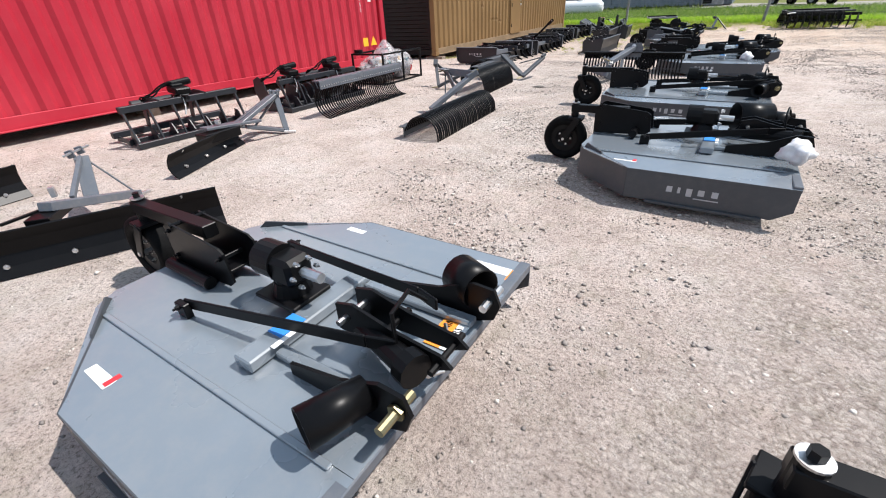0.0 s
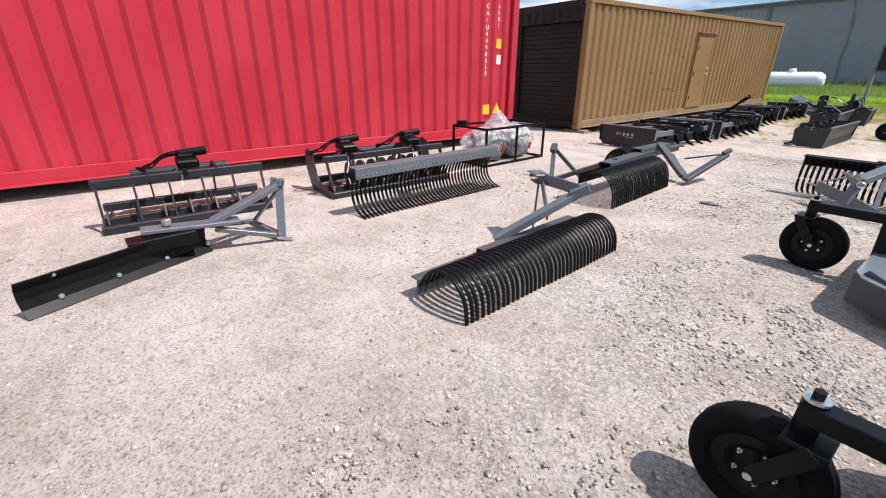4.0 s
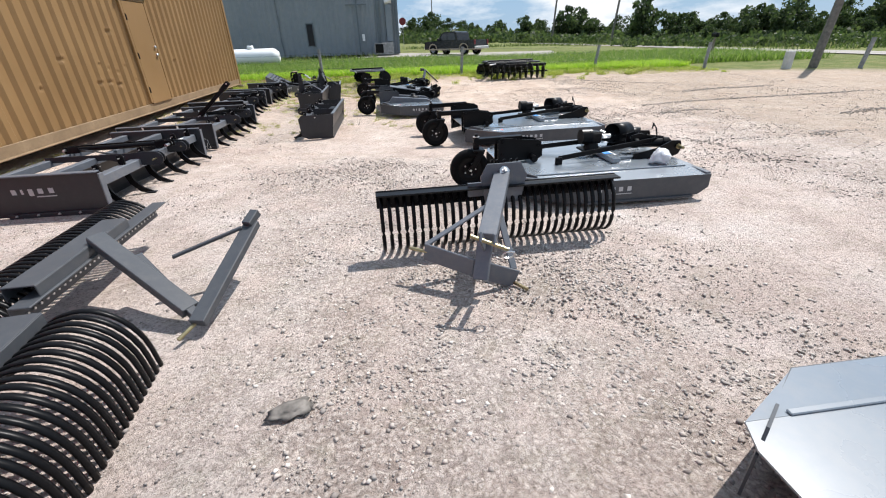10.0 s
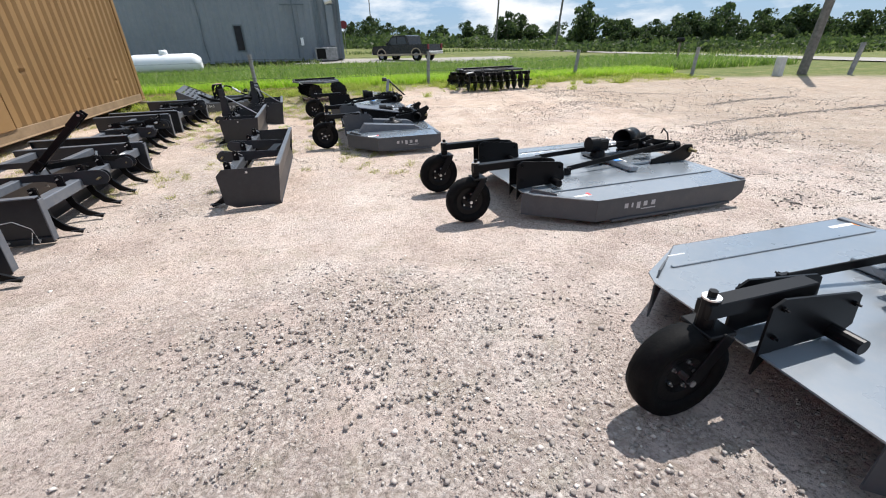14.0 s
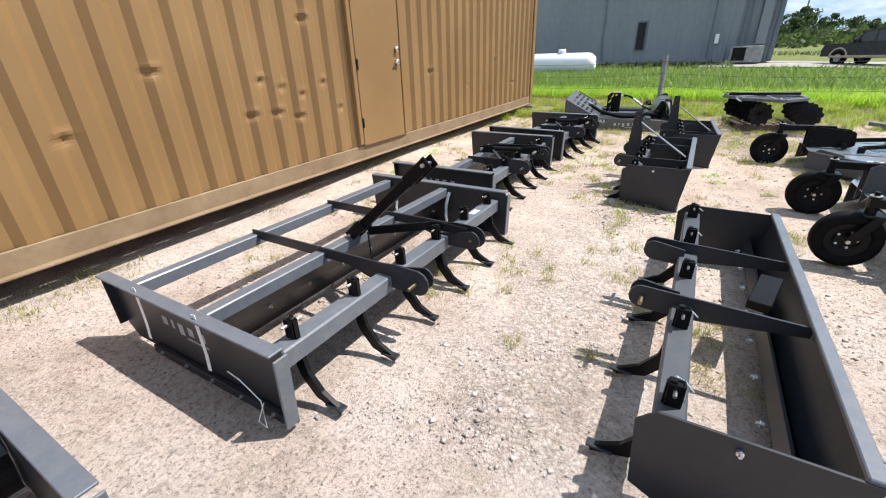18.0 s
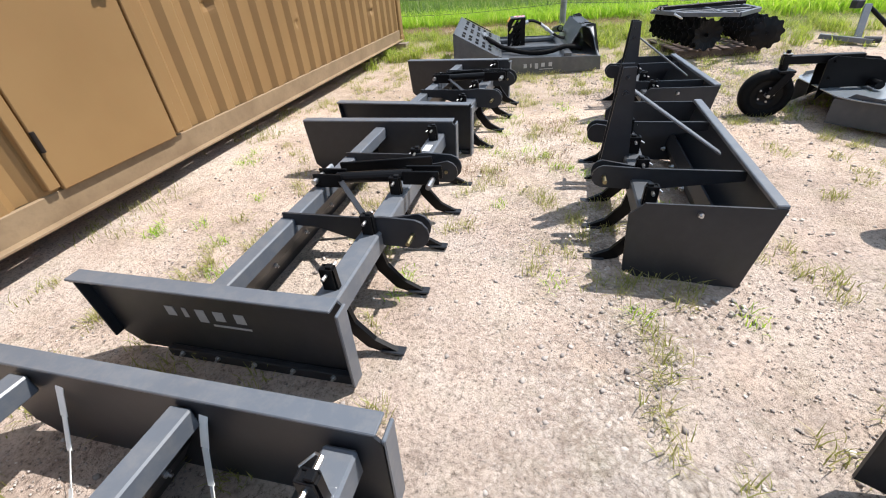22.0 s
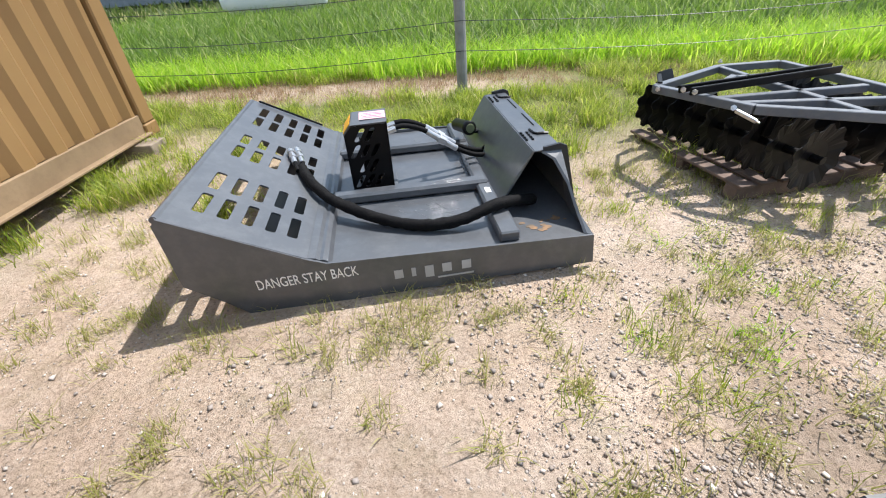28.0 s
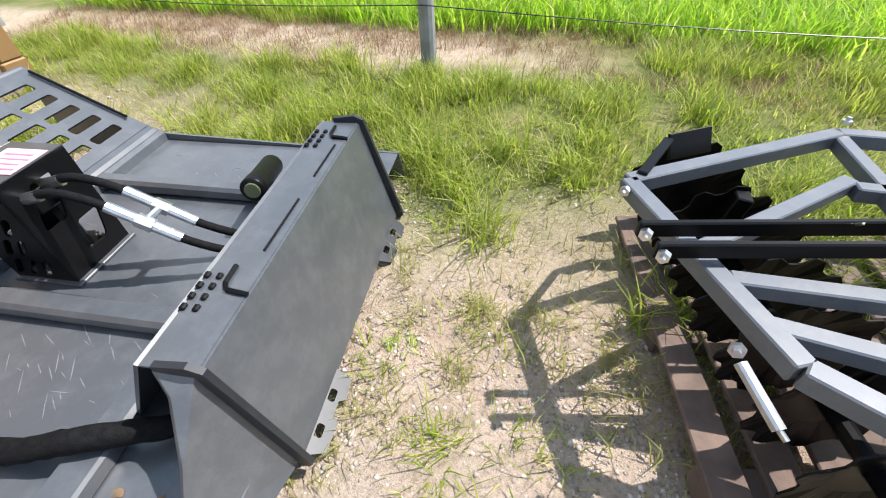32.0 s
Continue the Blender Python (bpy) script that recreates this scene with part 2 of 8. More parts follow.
def beam(bm, a, b, w, h, up=(0, 0, 1), bev=0.004):
    """A square tube from a to b, w wide and h high."""
    a, b = Vector(a), Vector(b)
    d = (b - a).normalized()
    side = d.cross(Vector(up))
    side = side.normalized() if side.length > 1e-4 else Vector((1, 0, 0))
    top = side.cross(d)
    m = Matrix((( *side, 0), (*d, 0), (*top, 0), (0, 0, 0, 1))).transposed()
    m.translation = (a + b) / 2
    box(bm, (0, 0, 0), (w, (b - a).length, h), m, bev)

def plate(bm, pts, th, m=None, bev=0.0):
    """A flat plate from an outline in x, z; thickness th along y, centred."""
    f = [bm.verts.new((x, -th / 2, z)) for x, z in pts]
    g = [bm.verts.new((x, th / 2, z)) for x, z in pts]
    n = len(pts)
    bm.faces.new(f)
    bm.faces.new(g[::-1])
    for i in range(n):
        bm.faces.new((f[i], g[i], g[(i + 1) % n], f[(i + 1) % n]))
    _put(bm, f + g, m)

def sweep(bm, pts, r, seg=6, flat=1.0):
    """A bent round or flat bar through the points."""
    pts = [Vector(p) for p in pts]
    rings = []
    for i, p in enumerate(pts):
        d = (pts[min(i + 1, len(pts) - 1)] - pts[max(i - 1, 0)]).normalized()
        s = d.cross(Vector((0, 0, 1)))
        s = s.normalized() if s.length > 1e-3 else Vector((0, 1, 0))
        u = s.cross(d)
        rings.append([bm.verts.new(p + s * r * flat * math.cos(2 * math.pi * k / seg + 0.5) + u * r * math.sin(2 * math.pi * k / seg + 0.5)) for k in range(seg)])
    for a, b in zip(rings, rings[1:]):
        for k in range(seg):
            bm.faces.new((a[k], a[(k + 1) % seg], b[(k + 1) % seg], b[k]))
    bm.faces.new(rings[0][::-1])
    bm.faces.new(rings[-1])

def lathe(bm, prof, m=None, seg=24):
    """A turned body about the y axis from (radius, y) pairs, closed."""
    rings = [[bm.verts.new((r * math.cos(2 * math.pi * k / seg), y, r * math.sin(2 * math.pi * k / seg))) for k in range(seg)] for r, y in prof]
    for i in range(len(rings)):
        a, b = rings[i], rings[(i + 1) % len(rings)]
        for k in range(seg):
            bm.faces.new((a[k], b[k], b[(k + 1) % seg], a[(k + 1) % seg]))
    _put(bm, [v for q in rings for v in q], m)

def ribbon(bm, prof, y0, y1, th):
    """A bent sheet: profile in x, z drawn along y, th thick."""
    n = len(prof)
    nor = []
    for i in range(n):
        a, b = prof[max(i - 1, 0)], prof[min(i + 1, n - 1)]
        d = Vector((b[0] - a[0], b[1] - a[1])).normalized()
        nor.append((-d.y * th, d.x * th))
    out = list(prof) + [(prof[i][0] + nor[i][0], prof[i][1] + nor[i][1]) for i in range(n)][::-1]
    f = [bm.verts.new((x, y0, z)) for x, z in out]
    g = [bm.verts.new((x, y1, z)) for x, z in out]
    k = len(out)
    for i in range(k):
        bm.faces.new((f[i], f[(i + 1) % k], g[(i + 1) % k], g[i]))
    for i in range(n - 1):
        bm.faces.new((f[i], f[k - 1 - i], f[k - 2 - i], f[i + 1]))
        bm.faces.new((g[i + 1], g[k - 2 - i], g[k - 1 - i], g[i]))

def bmo():
    return bmesh.new()

def part(name, bm, material, parent=None, label="", smooth=False):
    bmesh.ops.recalc_face_normals(bm, faces=bm.faces[:])
    me = bpy.data.meshes.new(name)
    bm.to_mesh(me)
    bm.free()
    me.materials.append(material)
    if smooth:
        me.polygons.foreach_set("use_smooth", [True] * len(me.polygons))
    ob = new(name, me)
    ob.parent = parent
    if label:
        ob["label"] = label
    return ob

def thing(name, m, label, category, group=""):
    ob = new(name)
    ob.matrix_basis = m
    return tagged(ob, label, category, group)

def ease(v, a, b):
    u = min(1, max(0, (v - a) / (b - a)))
    return u * u * (3 - 2 * u)

def ground_z(x, y):
    """The yard dips a little in the middle and climbs to the verge."""
    z = (0.15 - 0.1 * min(1, max(0, x / 5))) * ease(y, 21.9, 24.7) + 0.02 * max(0, y - 25)
    side = ease(x, -4.6, -3.2)
    z += 0.05 * ease(y, 17.0 + 3 * side, 18.6 + 4 * side) - 0.075 * ease(y, 11.3, 13.2) * (1 - ease(y, 15.0 + 2.2 * side, 17.3 + 2.6 * side))
    return z if x < 14 else z * max(0.25, 1 - (x - 14) / 30)

def wordmark(parent, m, w, material=None, name="maker_mark"):
    """The maker's mark as plain blocks in its colour: one joined shape on a thin base line."""
    bm = bmo()
    k = w / 6.2
    def bar(x, z, sx, sz):
        box(bm, (0, 0, 0), (sx * k, 0.002, sz * k), m @ T(x * k, 0, z * k), 0)
    for x, sx, h in ((-2.5, 0.62, 0.72), (-1.45, 0.3, 0.72), (-0.35, 0.62, 0.98), (0.9, 0.66, 0.72), (2.3, 0.66, 0.72)):
        bar(x, 0.06 if h < 0.9 else -0.07, sx, h)
    bar(1.5, -0.72, 2.6, 0.14)
    return tagged(part(name, bm, material or M_LET, parent, "pale silver maker's mark"), kind="stuff")

def decal(parent, m, w, h, material, label="", name="decal"):
    bm = bmo()
    box(bm, (0, 0, 0), (w, h, 0.0015), m, 0)
    return part(name, bm, material, parent, label)

def lettering(parent, text, m, size, material, label, stretch=1.0, name="lettering"):
    cu = bpy.data.curves.new("text", "FONT")
    cu.body, cu.size, cu.extrude, cu.align_x, cu.align_y = text, size, 0.001, "LEFT", "BOTTOM"
    tmp = bpy.data.objects.new("text", cu)
    scene.collection.objects.link(tmp)
    bpy.context.view_layer.update()
    me = bpy.data.meshes.new_from_object(tmp.evaluated_get(bpy.context.evaluated_depsgraph_get()))
    bpy.data.objects.remove(tmp)
    bpy.data.curves.remove(cu)
    me.materials.clear()
    me.materials.append(material)
    me.transform(m @ Matrix.Diagonal((stretch, 1, 1, 1)))
    ob = new(name, me)
    ob.parent = parent
    ob["label"] = label
    return ob

# ---- ground ----
def edge_y(x):
    """Where gravel gives way to grass."""
    xs, ys = (-60, -12, -7.7, -3.8, -1.8, -0.4, 5, 9.4, 13.5, 17.8, 21, 26, 60), (24.5, 24.2, 23.3, 22.9, 23.3, 24.0, 24.5, 23.8, 22.4, 20.0, 14, -2, -60)
    return float(np.interp(x, xs, ys))

def axis(lo, hi, step, far):
    a = list(np.arange(lo, hi + step / 2, step))
    d, up, dn = step, [], []
    x = hi
    while x < far:
        d *= 1.25
        x += d
        up.append(x)
    d, x = step, lo
    while x > -far:
        d *= 1.25
        x -= d
        dn.append(x)
    return np.array(dn[::-1] + a + up)

gx, gy = axis(-9, 6, 0.2, 700), axis(-2, 27, 0.2, 700)
gv, cover = [], []
for y in gy:
    for x in gx:
        near = -12 < x < 14 and -4 < y < 27
        w = 0.5 * noise.noise((x * 0.6, y * 0.6, 3.1)) + 0.35 * noise.noise((x * 1.9, y * 1.9, 7.7))
        gr = min(1, max(0, (y - edge_y(x) - (0.35 if x < 1 else max(0.0, 0.35 - 0.1 * (x - 1))) + 0.9 * w) / 0.9 + 0.5))
        z = ground_z(x, y)
        if near:
            z += 0.008 * noise.noise((x * 2.1, y * 2.1, 0)) + 0.012 * noise.noise((x * 0.5, y * 0.5, 4)) * (1 + gr)
        # loose grey stone drifts where wheels have thrown it
        band = max(0.75 if x > 2.4 + 0.22 * (y - 4) else 0.0, math.exp(-((x + 2.0 + 0.2 * (y - 7)) / 1.3) ** 2) * (1 if 3 < y < 12.3 else 0.2), math.exp(-((x - 1.9 - 0.25 * (y - 5)) / 1.1) ** 2), math.exp(-((x + 4.5) / 0.5) ** 2) * (0.75 if 14 < y < 18.5 else 0.2))
        stone = min(1, max(0, band * 1.2 + 0.6 * w - 0.15))
        dry = min(1, max(0, (y - 19.2) / 3.5 + 0.8 * w)) if x < -1.5 else min(1, max(0, (y - edge_y(x) + 1.2) / 1.5 + 0.5 * w))
        dry = max(dry, 1.0 * min(1, max(0, (x - 2.5) / 3)) * min(1, max(0, (y - 9) / 3)) * (0.8 + 0.5 * w))
        # a bare brown strip along the fence
        bare = min(1, max(0, (y - 24.5 + 0.5 * w) / 0.3)) * min(1, max(0, (25.75 - y + 0.5 * w) / 0.3)) * min(1, max(0, (-3.3 - x + w) / 0.8))
        gr, dry = gr * (1 - 0.9 * bare), max(dry, bare)
        gv.append((x, y, z))
        cover.append((gr, stone, dry, 1))
nx = len(gx)
gf = [(j * nx + i, j * nx + i + 1, (j + 1) * nx + i + 1, (j + 1) * nx + i) for j in range(len(gy) - 1) for i in range(nx - 1)]
gme = bpy.data.meshes.new("ground")
gme.from_pydata(gv, [], gf)
att = gme.color_attributes.new("cover", "FLOAT_COLOR", "POINT")
att.data.foreach_set("color", np.array(cover, dtype=np.float32).ravel())
gme.polygons.foreach_set("use_smooth", [True] * len(gme.polygons))

def ground_material():
    m = bpy.data.materials.new("gravel_and_grass")
    m.use_nodes = True
    n, l = m.node_tree.nodes, m.node_tree.links
    b = n["Principled BSDF"]
    b.inputs["Roughness"].default_value = 0.92
    b.inputs["Specular IOR Level"].default_value = 0.2
    co = n.new("ShaderNodeTexCoord")
    at = n.new("ShaderNodeAttribute")
    at.attribute_name = "cover"
    sep = n.new("ShaderNodeSeparateColor")
    l.new(at.outputs["Color"], sep.inputs["Color"])
    def noisy(scale, detail=6, rough=0.6):
        t = n.new("ShaderNodeTexNoise")
        t.inputs["Scale"].default_value, t.inputs["Detail"].default_value, t.inputs["Roughness"].default_value = scale, detail, rough
        l.new(co.outputs["Object"], t.inputs["Vector"])
        return t.outputs["Fac"]
    def ramp(src, *stops):
        r = n.new("ShaderNodeValToRGB")
        e = r.color_ramp.elements
        e[0].position, e[0].color = stops[0][0], (*stops[0][1], 1)
        e[1].position, e[1].color = stops[-1][0], (*stops[-1][1], 1)
        for p, c in stops[1:-1]:
            q = e.new(p)
            q.color = (*c, 1)
        l.new(src, r.inputs["Fac"])
        return r.outputs["Color"]
    def mix(f, a, c, mode="MIX"):
        x = n.new("ShaderNodeMix")
        x.data_type, x.blend_type = "RGBA", mode
        if isinstance(f, float):
            x.inputs[0].default_value = f
        else:
            l.new(f, x.inputs[0])
        l.new(a, x.inputs[6])
        l.new(c, x.inputs[7])
        return x.outputs[2]
    def calc(op, a, c):
        x = n.new("ShaderNodeMath")
        x.operation, x.use_clamp = op, True
        for k, v in enumerate((a, c)):
            if isinstance(v, float):
                x.inputs[k].default_value = v
            else:
                l.new(v, x.inputs[k])
        return x.outputs[0]
    packed = ramp(noisy(0.7), (0.3, (0.46, 0.383, 0.345)), (0.5, (0.56, 0.478, 0.432)), (0.72, (0.6, 0.538, 0.495)))
    speck = ramp(noisy(62, 5, 0.75), (0.37, (0.3, 0.29, 0.28)), (0.46, (0.9, 0.9, 0.9)), (0.53, (1, 1, 1)), (0.7, (1.16, 1.15, 1.14)))
    packed = mix(0.92, packed, speck, "MULTIPLY")
    clod = ramp(noisy(16, 4, 0.7), (0.36, (0.55, 0.53, 0.51)), (0.46, (1, 1, 1)), (0.7, (1.05, 1.05, 1.05)))
    packed = mix(0.6, packed, clod, "MULTIPLY")
    patch = ramp(noisy(1.7, 7, 0.65), (0.33, (0.72, 0.685, 0.67)), (0.47, (0.97, 0.93, 0.915)), (0.62, (1.07, 1.08, 1.1)))
    packed = mix(0.85, packed, patch, "MULTIPLY")
    # the earth turns sandier towards the verge
    place = n.new("ShaderNodeSeparateXYZ")
    l.new(co.outputs["Object"], place.inputs[0])
    deep = n.new("ShaderNodeMapRange")
    deep.inputs["From Min"].default_value, deep.inputs["From Max"].default_value = 10.0, 20.0
    l.new(place.outputs["Y"], deep.inputs["Value"])
    sandy = ramp(noisy(1.1, 6, 0.6), (0.3, (1.06, 0.96, 0.82)), (0.7, (1.03, 0.98, 0.9)))
    packed = mix(deep.outputs["Result"], packed, mix(1.0, packed, sandy, "MULTIPLY"))
    vor = n.new("ShaderNodeTexVoronoi")
    vor.inputs["Scale"].default_value, vor.inputs["Randomness"].default_value = 52, 1
    # bent coordinates, so that the stones differ in size and outline
    wob = n.new("ShaderNodeTexNoise")
    wob.inputs["Scale"].default_value, wob.inputs["Detail"].default_value = 11, 4
    l.new(co.outputs["Object"], wob.inputs["Vector"])
    wsc = n.new("ShaderNodeVectorMath")
    wsc.operation, wsc.inputs[3].default_value = "SCALE", 0.09
    l.new(wob.outputs["Color"], wsc.inputs[0])
    wad = n.new("ShaderNodeVectorMath")
    l.new(co.outputs["Object"], wad.inputs[0])
    l.new(wsc.outputs["Vector"], wad.inputs[1])
    l.new(wad.outputs["Vector"], vor.inputs["Vector"])
    vsep = n.new("ShaderNodeSeparateColor")
    l.new(vor.outputs["Color"], vsep.inputs["Color"])
    chips = ramp(vsep.outputs[0], (0.0, (0.25, 0.22, 0.2)), (0.5, (0.44, 0.39, 0.355)), (1.0, (0.66, 0.6, 0.55)))
    # Chips darken towards their edges: shade between stones put into the colour.
    gaps = ramp(vor.outputs["Distance"], (0.3, (1, 1, 1)), (0.5, (0.85, 0.83, 0.8)), (0.78, (0.42, 0.38, 0.35)))
    chips = mix(1.0, chips, gaps, "MULTIPLY")
    fs = calc("MULTIPLY", noisy(2.6, 5, 0.65), 2.0)
    fs = calc("MULTIPLY", calc("SUBTRACT", fs, 0.7), calc("ADD", sep.outputs[1], 0.3))
    stone = mix(calc("MULTIPLY", fs, 1.8), packed, chips)
    dirt = ramp(noisy(5, 8, 0.7), (0.3, (0.16, 0.12, 0.07)), (0.5, (0.3, 0.225, 0.155)), (0.7, (0.45, 0.355, 0.28)))
    fd = calc("MULTIPLY", calc("SUBTRACT", calc("ADD", sep.outputs[2], noisy(2.2, 6)), 0.72), 1.6)
    base = mix(calc("MULTIPLY", fd, 0.9), stone, dirt)
    turf = ramp(noisy(1.4, 9, 0.72), (0.32, (0.07, 0.09, 0.022)), (0.5, (0.15, 0.17, 0.045)), (0.68, (0.32, 0.26, 0.13)))
    far = ramp(noisy(0.06, 8, 0.65), (0.35, (0.055, 0.08, 0.018)), (0.5, (0.1, 0.125, 0.034)), (0.66, (0.19, 0.18, 0.08)))
    turf = mix(0.45, turf, far)
    fg = calc("ADD", sep.outputs[0], calc("MULTIPLY", calc("SUBTRACT", noisy(6, 6), 0.5), 0.8))
    l.new(mix(fg, base, turf), b.inputs["Base Color"])
    bp = n.new("ShaderNodeBump")
    bp.inputs["Strength"].default_value, bp.inputs["Distance"].default_value = 1.0, 0.028
    peb = calc("MULTIPLY", calc("SUBTRACT", 0.8, vor.outputs["Distance"]), calc("ADD", calc("MULTIPLY", fs, 0.45), 0.04))
    hgt = calc("ADD", calc("MULTIPLY", noisy(45, 8, 0.8), 0.55), peb)
    l.new(hgt, bp.inputs["Height"])
    l.new(bp.outputs["Normal"], b.inputs["Normal"])
    return m

gme.materials.append(ground_material())
ground = tagged(new("ground", gme), "pale crushed-stone yard running into green verge", "ground", kind="structure")

# ---- shipping containers ----
def corrugated(length, height, depth=0.043, period=0.2835, phase=0.0, dents=()):
    """Wall sheet along y with pressed trapezoid ribs; its outer crest lies at x = 0."""
    bm = bmo()
    ys = [(0.0, -depth)]
    y = phase - period
    while y < length - 0.01:
        for dy, dx in ((0, -depth), (0.036, -depth), (0.072, -depth), (0.13, 0), (0.177, 0), (0.224, 0)):
            if 0.005 < y + dy * period / 0.28 < length - 0.005:
                ys.append((y + dy * period / 0.28, dx))
        y += period
    ys.append((length, -depth))
    # levels up the sheet, so that it can be dented
    zs = [0, height] if not dents else [height * k / 120 for k in range(121)]
    def push(yy, z):
        return sum(0.7 * d * (math.exp(-((yy - dy - 0.02) / 0.06) ** 2 - ((z - dz - 0.045) / 0.032) ** 2) * 0.5 - math.exp(-((yy - dy) / 0.05) ** 2 - ((z - dz) / 0.038) ** 2)) for dy, dz, d in dents if abs(z - dz) < 0.25 and abs(yy - dy) < 0.3)
    out = [[bm.verts.new((dx + push(yy, z), yy, z)) for yy, dx in ys] for z in zs]
    back = [[bm.verts.new((dx - 0.004 + push(yy, z), yy, z)) for yy, dx in ys] for z in (zs if dents else zs)]
    for k in range(len(zs) - 1):
        for i in range(len(ys) - 1):
            bm.faces.new((out[k][i], out[k][i + 1], out[k + 1][i + 1], out[k + 1][i]))
            bm.faces.new((back[k][i + 1], back[k][i], back[k + 1][i], back[k + 1][i + 1]))
    for i in range(len(ys) - 1):
        bm.faces.new((out[-1][i], out[-1][i + 1], back[-1][i + 1], back[-1][i]))
    return bm

def container(name, m, paint, label, rail=None, roll_door=None, L=12.19, W=2.44, H=2.896, phase=0.0, dents=()):
    """40-foot high container; x = 0 is its long side, the body lies towards -x, y from 0 to L."""
    c = thing(name, m, label, "container")
    for nm, x, flip in (("side_panel", -0.03, False), ("side_panel", -W + 0.03, True)):
        bm = corrugated(L - 0.3, H - 0.32, phase=0.0 if flip else phase, dents=() if flip else dents)
        bmesh.ops.transform(bm, matrix=T(x, 0.15, 0.2) if not flip else T(x, L - 0.15, 0.2) @ R(180), verts=bm.verts[:])
        part(nm, bm, paint, c)
    for x in (-0.08, -W + 0.08):
        for y in (0.08, L - 0.08):
            bm = bmo()
            box(bm, (x, y, H / 2), (0.16, 0.16, H - 0.24), None, 0.012)
            part("corner_post", bm, paint, c)
            for z in (0.06, H - 0.06):
                bm = bmo()
                box(bm, (x, y, z), (0.172, 0.178, 0.118), None, 0.01)
                cyl(bm, (x - 0.1, y, z), (x + 0.0885, y, z), 0.03, 10)
                part("corner_casting", bm, paint, c)
        bm = bmo()
        box(bm, (x + (0.05 if x > -1 else -0.05), L / 2, H - 0.06), (0.06, L - 0.3, 0.1), None, 0.008)
        part("top_rail", bm, paint, c)
        bm = bmo()
        s = 1 if x > -1 else -1
        box(bm, (x + s * 0.045, L / 2, 0.12), (0.03, L - 0.3, 0.17), None, 0.006)
        box(bm, (x + s * 0.065, L / 2, 0.04), (0.1, L - 0.3, 0.02), None, 0.005)
        part("bottom_rail", bm, rail or paint, c)
    bm = bmo()
    box(bm, (-W / 2, L / 2, H - 0.035), (W - 0.2, L - 0.2, 0.03), None, 0.004)
    part("roof", bm, paint, c)
    bm = bmo()
    box(bm, (-W / 2, L / 2, 0.14), (W - 0.2, L - 0.2, 0.06), None, 0.004)
    part("floor_frame", bm, M_RUST, c)
    for y, s in ((0.06, -1), (L - 0.06, 1)):
        for z in (0.1, H - 0.09):
            bm = bmo()
            box(bm, (-W / 2, y, z), (W - 0.32, 0.1, 0.16), None, 0.008)
            part("end_beam", bm, roll_door if roll_door and s < 0 else paint, c)
        if roll_door and s < 0:
            for k in range(20):
                bm = bmo()
                box(bm, (-W / 2, y + 0.09, 0.26 + k * 0.112), (W - 0.4, 0.03, 0.108), None, 0.01)
                part("door_slat", bm, roll_door, c)
            bm = corrugated(W - 0.32, 0.28, 0.036, 0.25)
            bmesh.ops.transform(bm, matrix=T(-0.16, y - 0.03, H - 0.45) @ R(90), verts=bm.verts[:])
            part("door_header", bm, roll_door, c)
            for xx in (-0.22, -W + 0.22):
                bm = bmo()
                box(bm, (xx, y + 0.05, 1.35), (0.1, 0.09, 2.3), None, 0.006)
                part("door_guide", bm, roll_door, c)
            bm = bmo()
            box(bm, (-W / 2, y + 0.02, 0.215), (W - 0.36, 0.05, 0.05), None, 0.008)
            part("door_sill", bm, roll_door, c)
        else:
            bm = corrugated(W - 0.32, H - 0.34, 0.036, 0.25)
            bmesh.ops.transform(bm, matrix=T(-0.16, y + 0.03 * s, 0.18) @ R(90) if s < 0 else T(-W + 0.16, y + 0.03 * s, 0.18) @ R(-90), verts=bm.verts[:])
            part("end_panel", bm, paint, c)
    return c

red = container("shipping_container", T(-7.85, -2.68, 0.14), M_RED, "red corrugated steel shipping container on wooden blocks", phase=0.22)
FACE = R(90, "Z") @ R(90, "X")          # lettering that faces +x
def on_face(y, z, x=-0.028):
    return T(x, y, z) @ FACE
for k, ch in enumerate("CAIU4498850"):
    lettering(red, ch, on_face(11.33, 2.36 - k * 0.118), 0.115, M_WHITE, "white stencilled number running down", 0.9, "number")
for k, ch in enumerate("45G1"):
    lettering(red, ch, on_face(11.63, 2.38 - k * 0.105), 0.1, M_WHITE, "white stencilled type code", 0.9, "number")
def face_rect(parent, y, z, w, h, material, label, name="decal", x=-0.022):
    bm = bmo()
    box(bm, (0, 0, 0), (0.003, w, h), T(x, y, z), 0)
    return part(name, bm, material, parent, label)
face_rect(red, 11.68, 1.79, 0.13, 0.17, M_YELL, "orange warning sticker")
face_rect(red, 11.69, 1.5, 0.11, 0.17, M_WHITE, "white data sticker")
face_rect(red, 11.4, 0.55, 0.18, 0.19, M_YELL, "orange warning sticker")
bm = bmo()
plate(bm, ((-0.12, -0.095), (0.12, -0.095), (0, 0.11)), 0.003, T(-0.022, 11.7, 0.56) @ R(90))
part("warning_triangle", bm, M_YELL, red, "yellow warning triangle")
bm = bmo()
for k in range(5):
    box(bm, (0, 0, 0), (0.003, 0.04, 0.1), T(0.006, 11.9 + k * 0.055, 2.84) @ R(35, "X"), 0)
part("hazard_stripe", bm, M_YELL, red, "black and yellow hazard stripes")
for y in (-2.4, 3.4, 9.2):
    bm = bmo()
    box(bm, (-8.15, y, 0.065), (0.5, 0.18, 0.14), None, 0.008)
    tagged(part("wooden_block", bm, M_WOOD), "weathered timber block under the red container", "block", "container blocks")

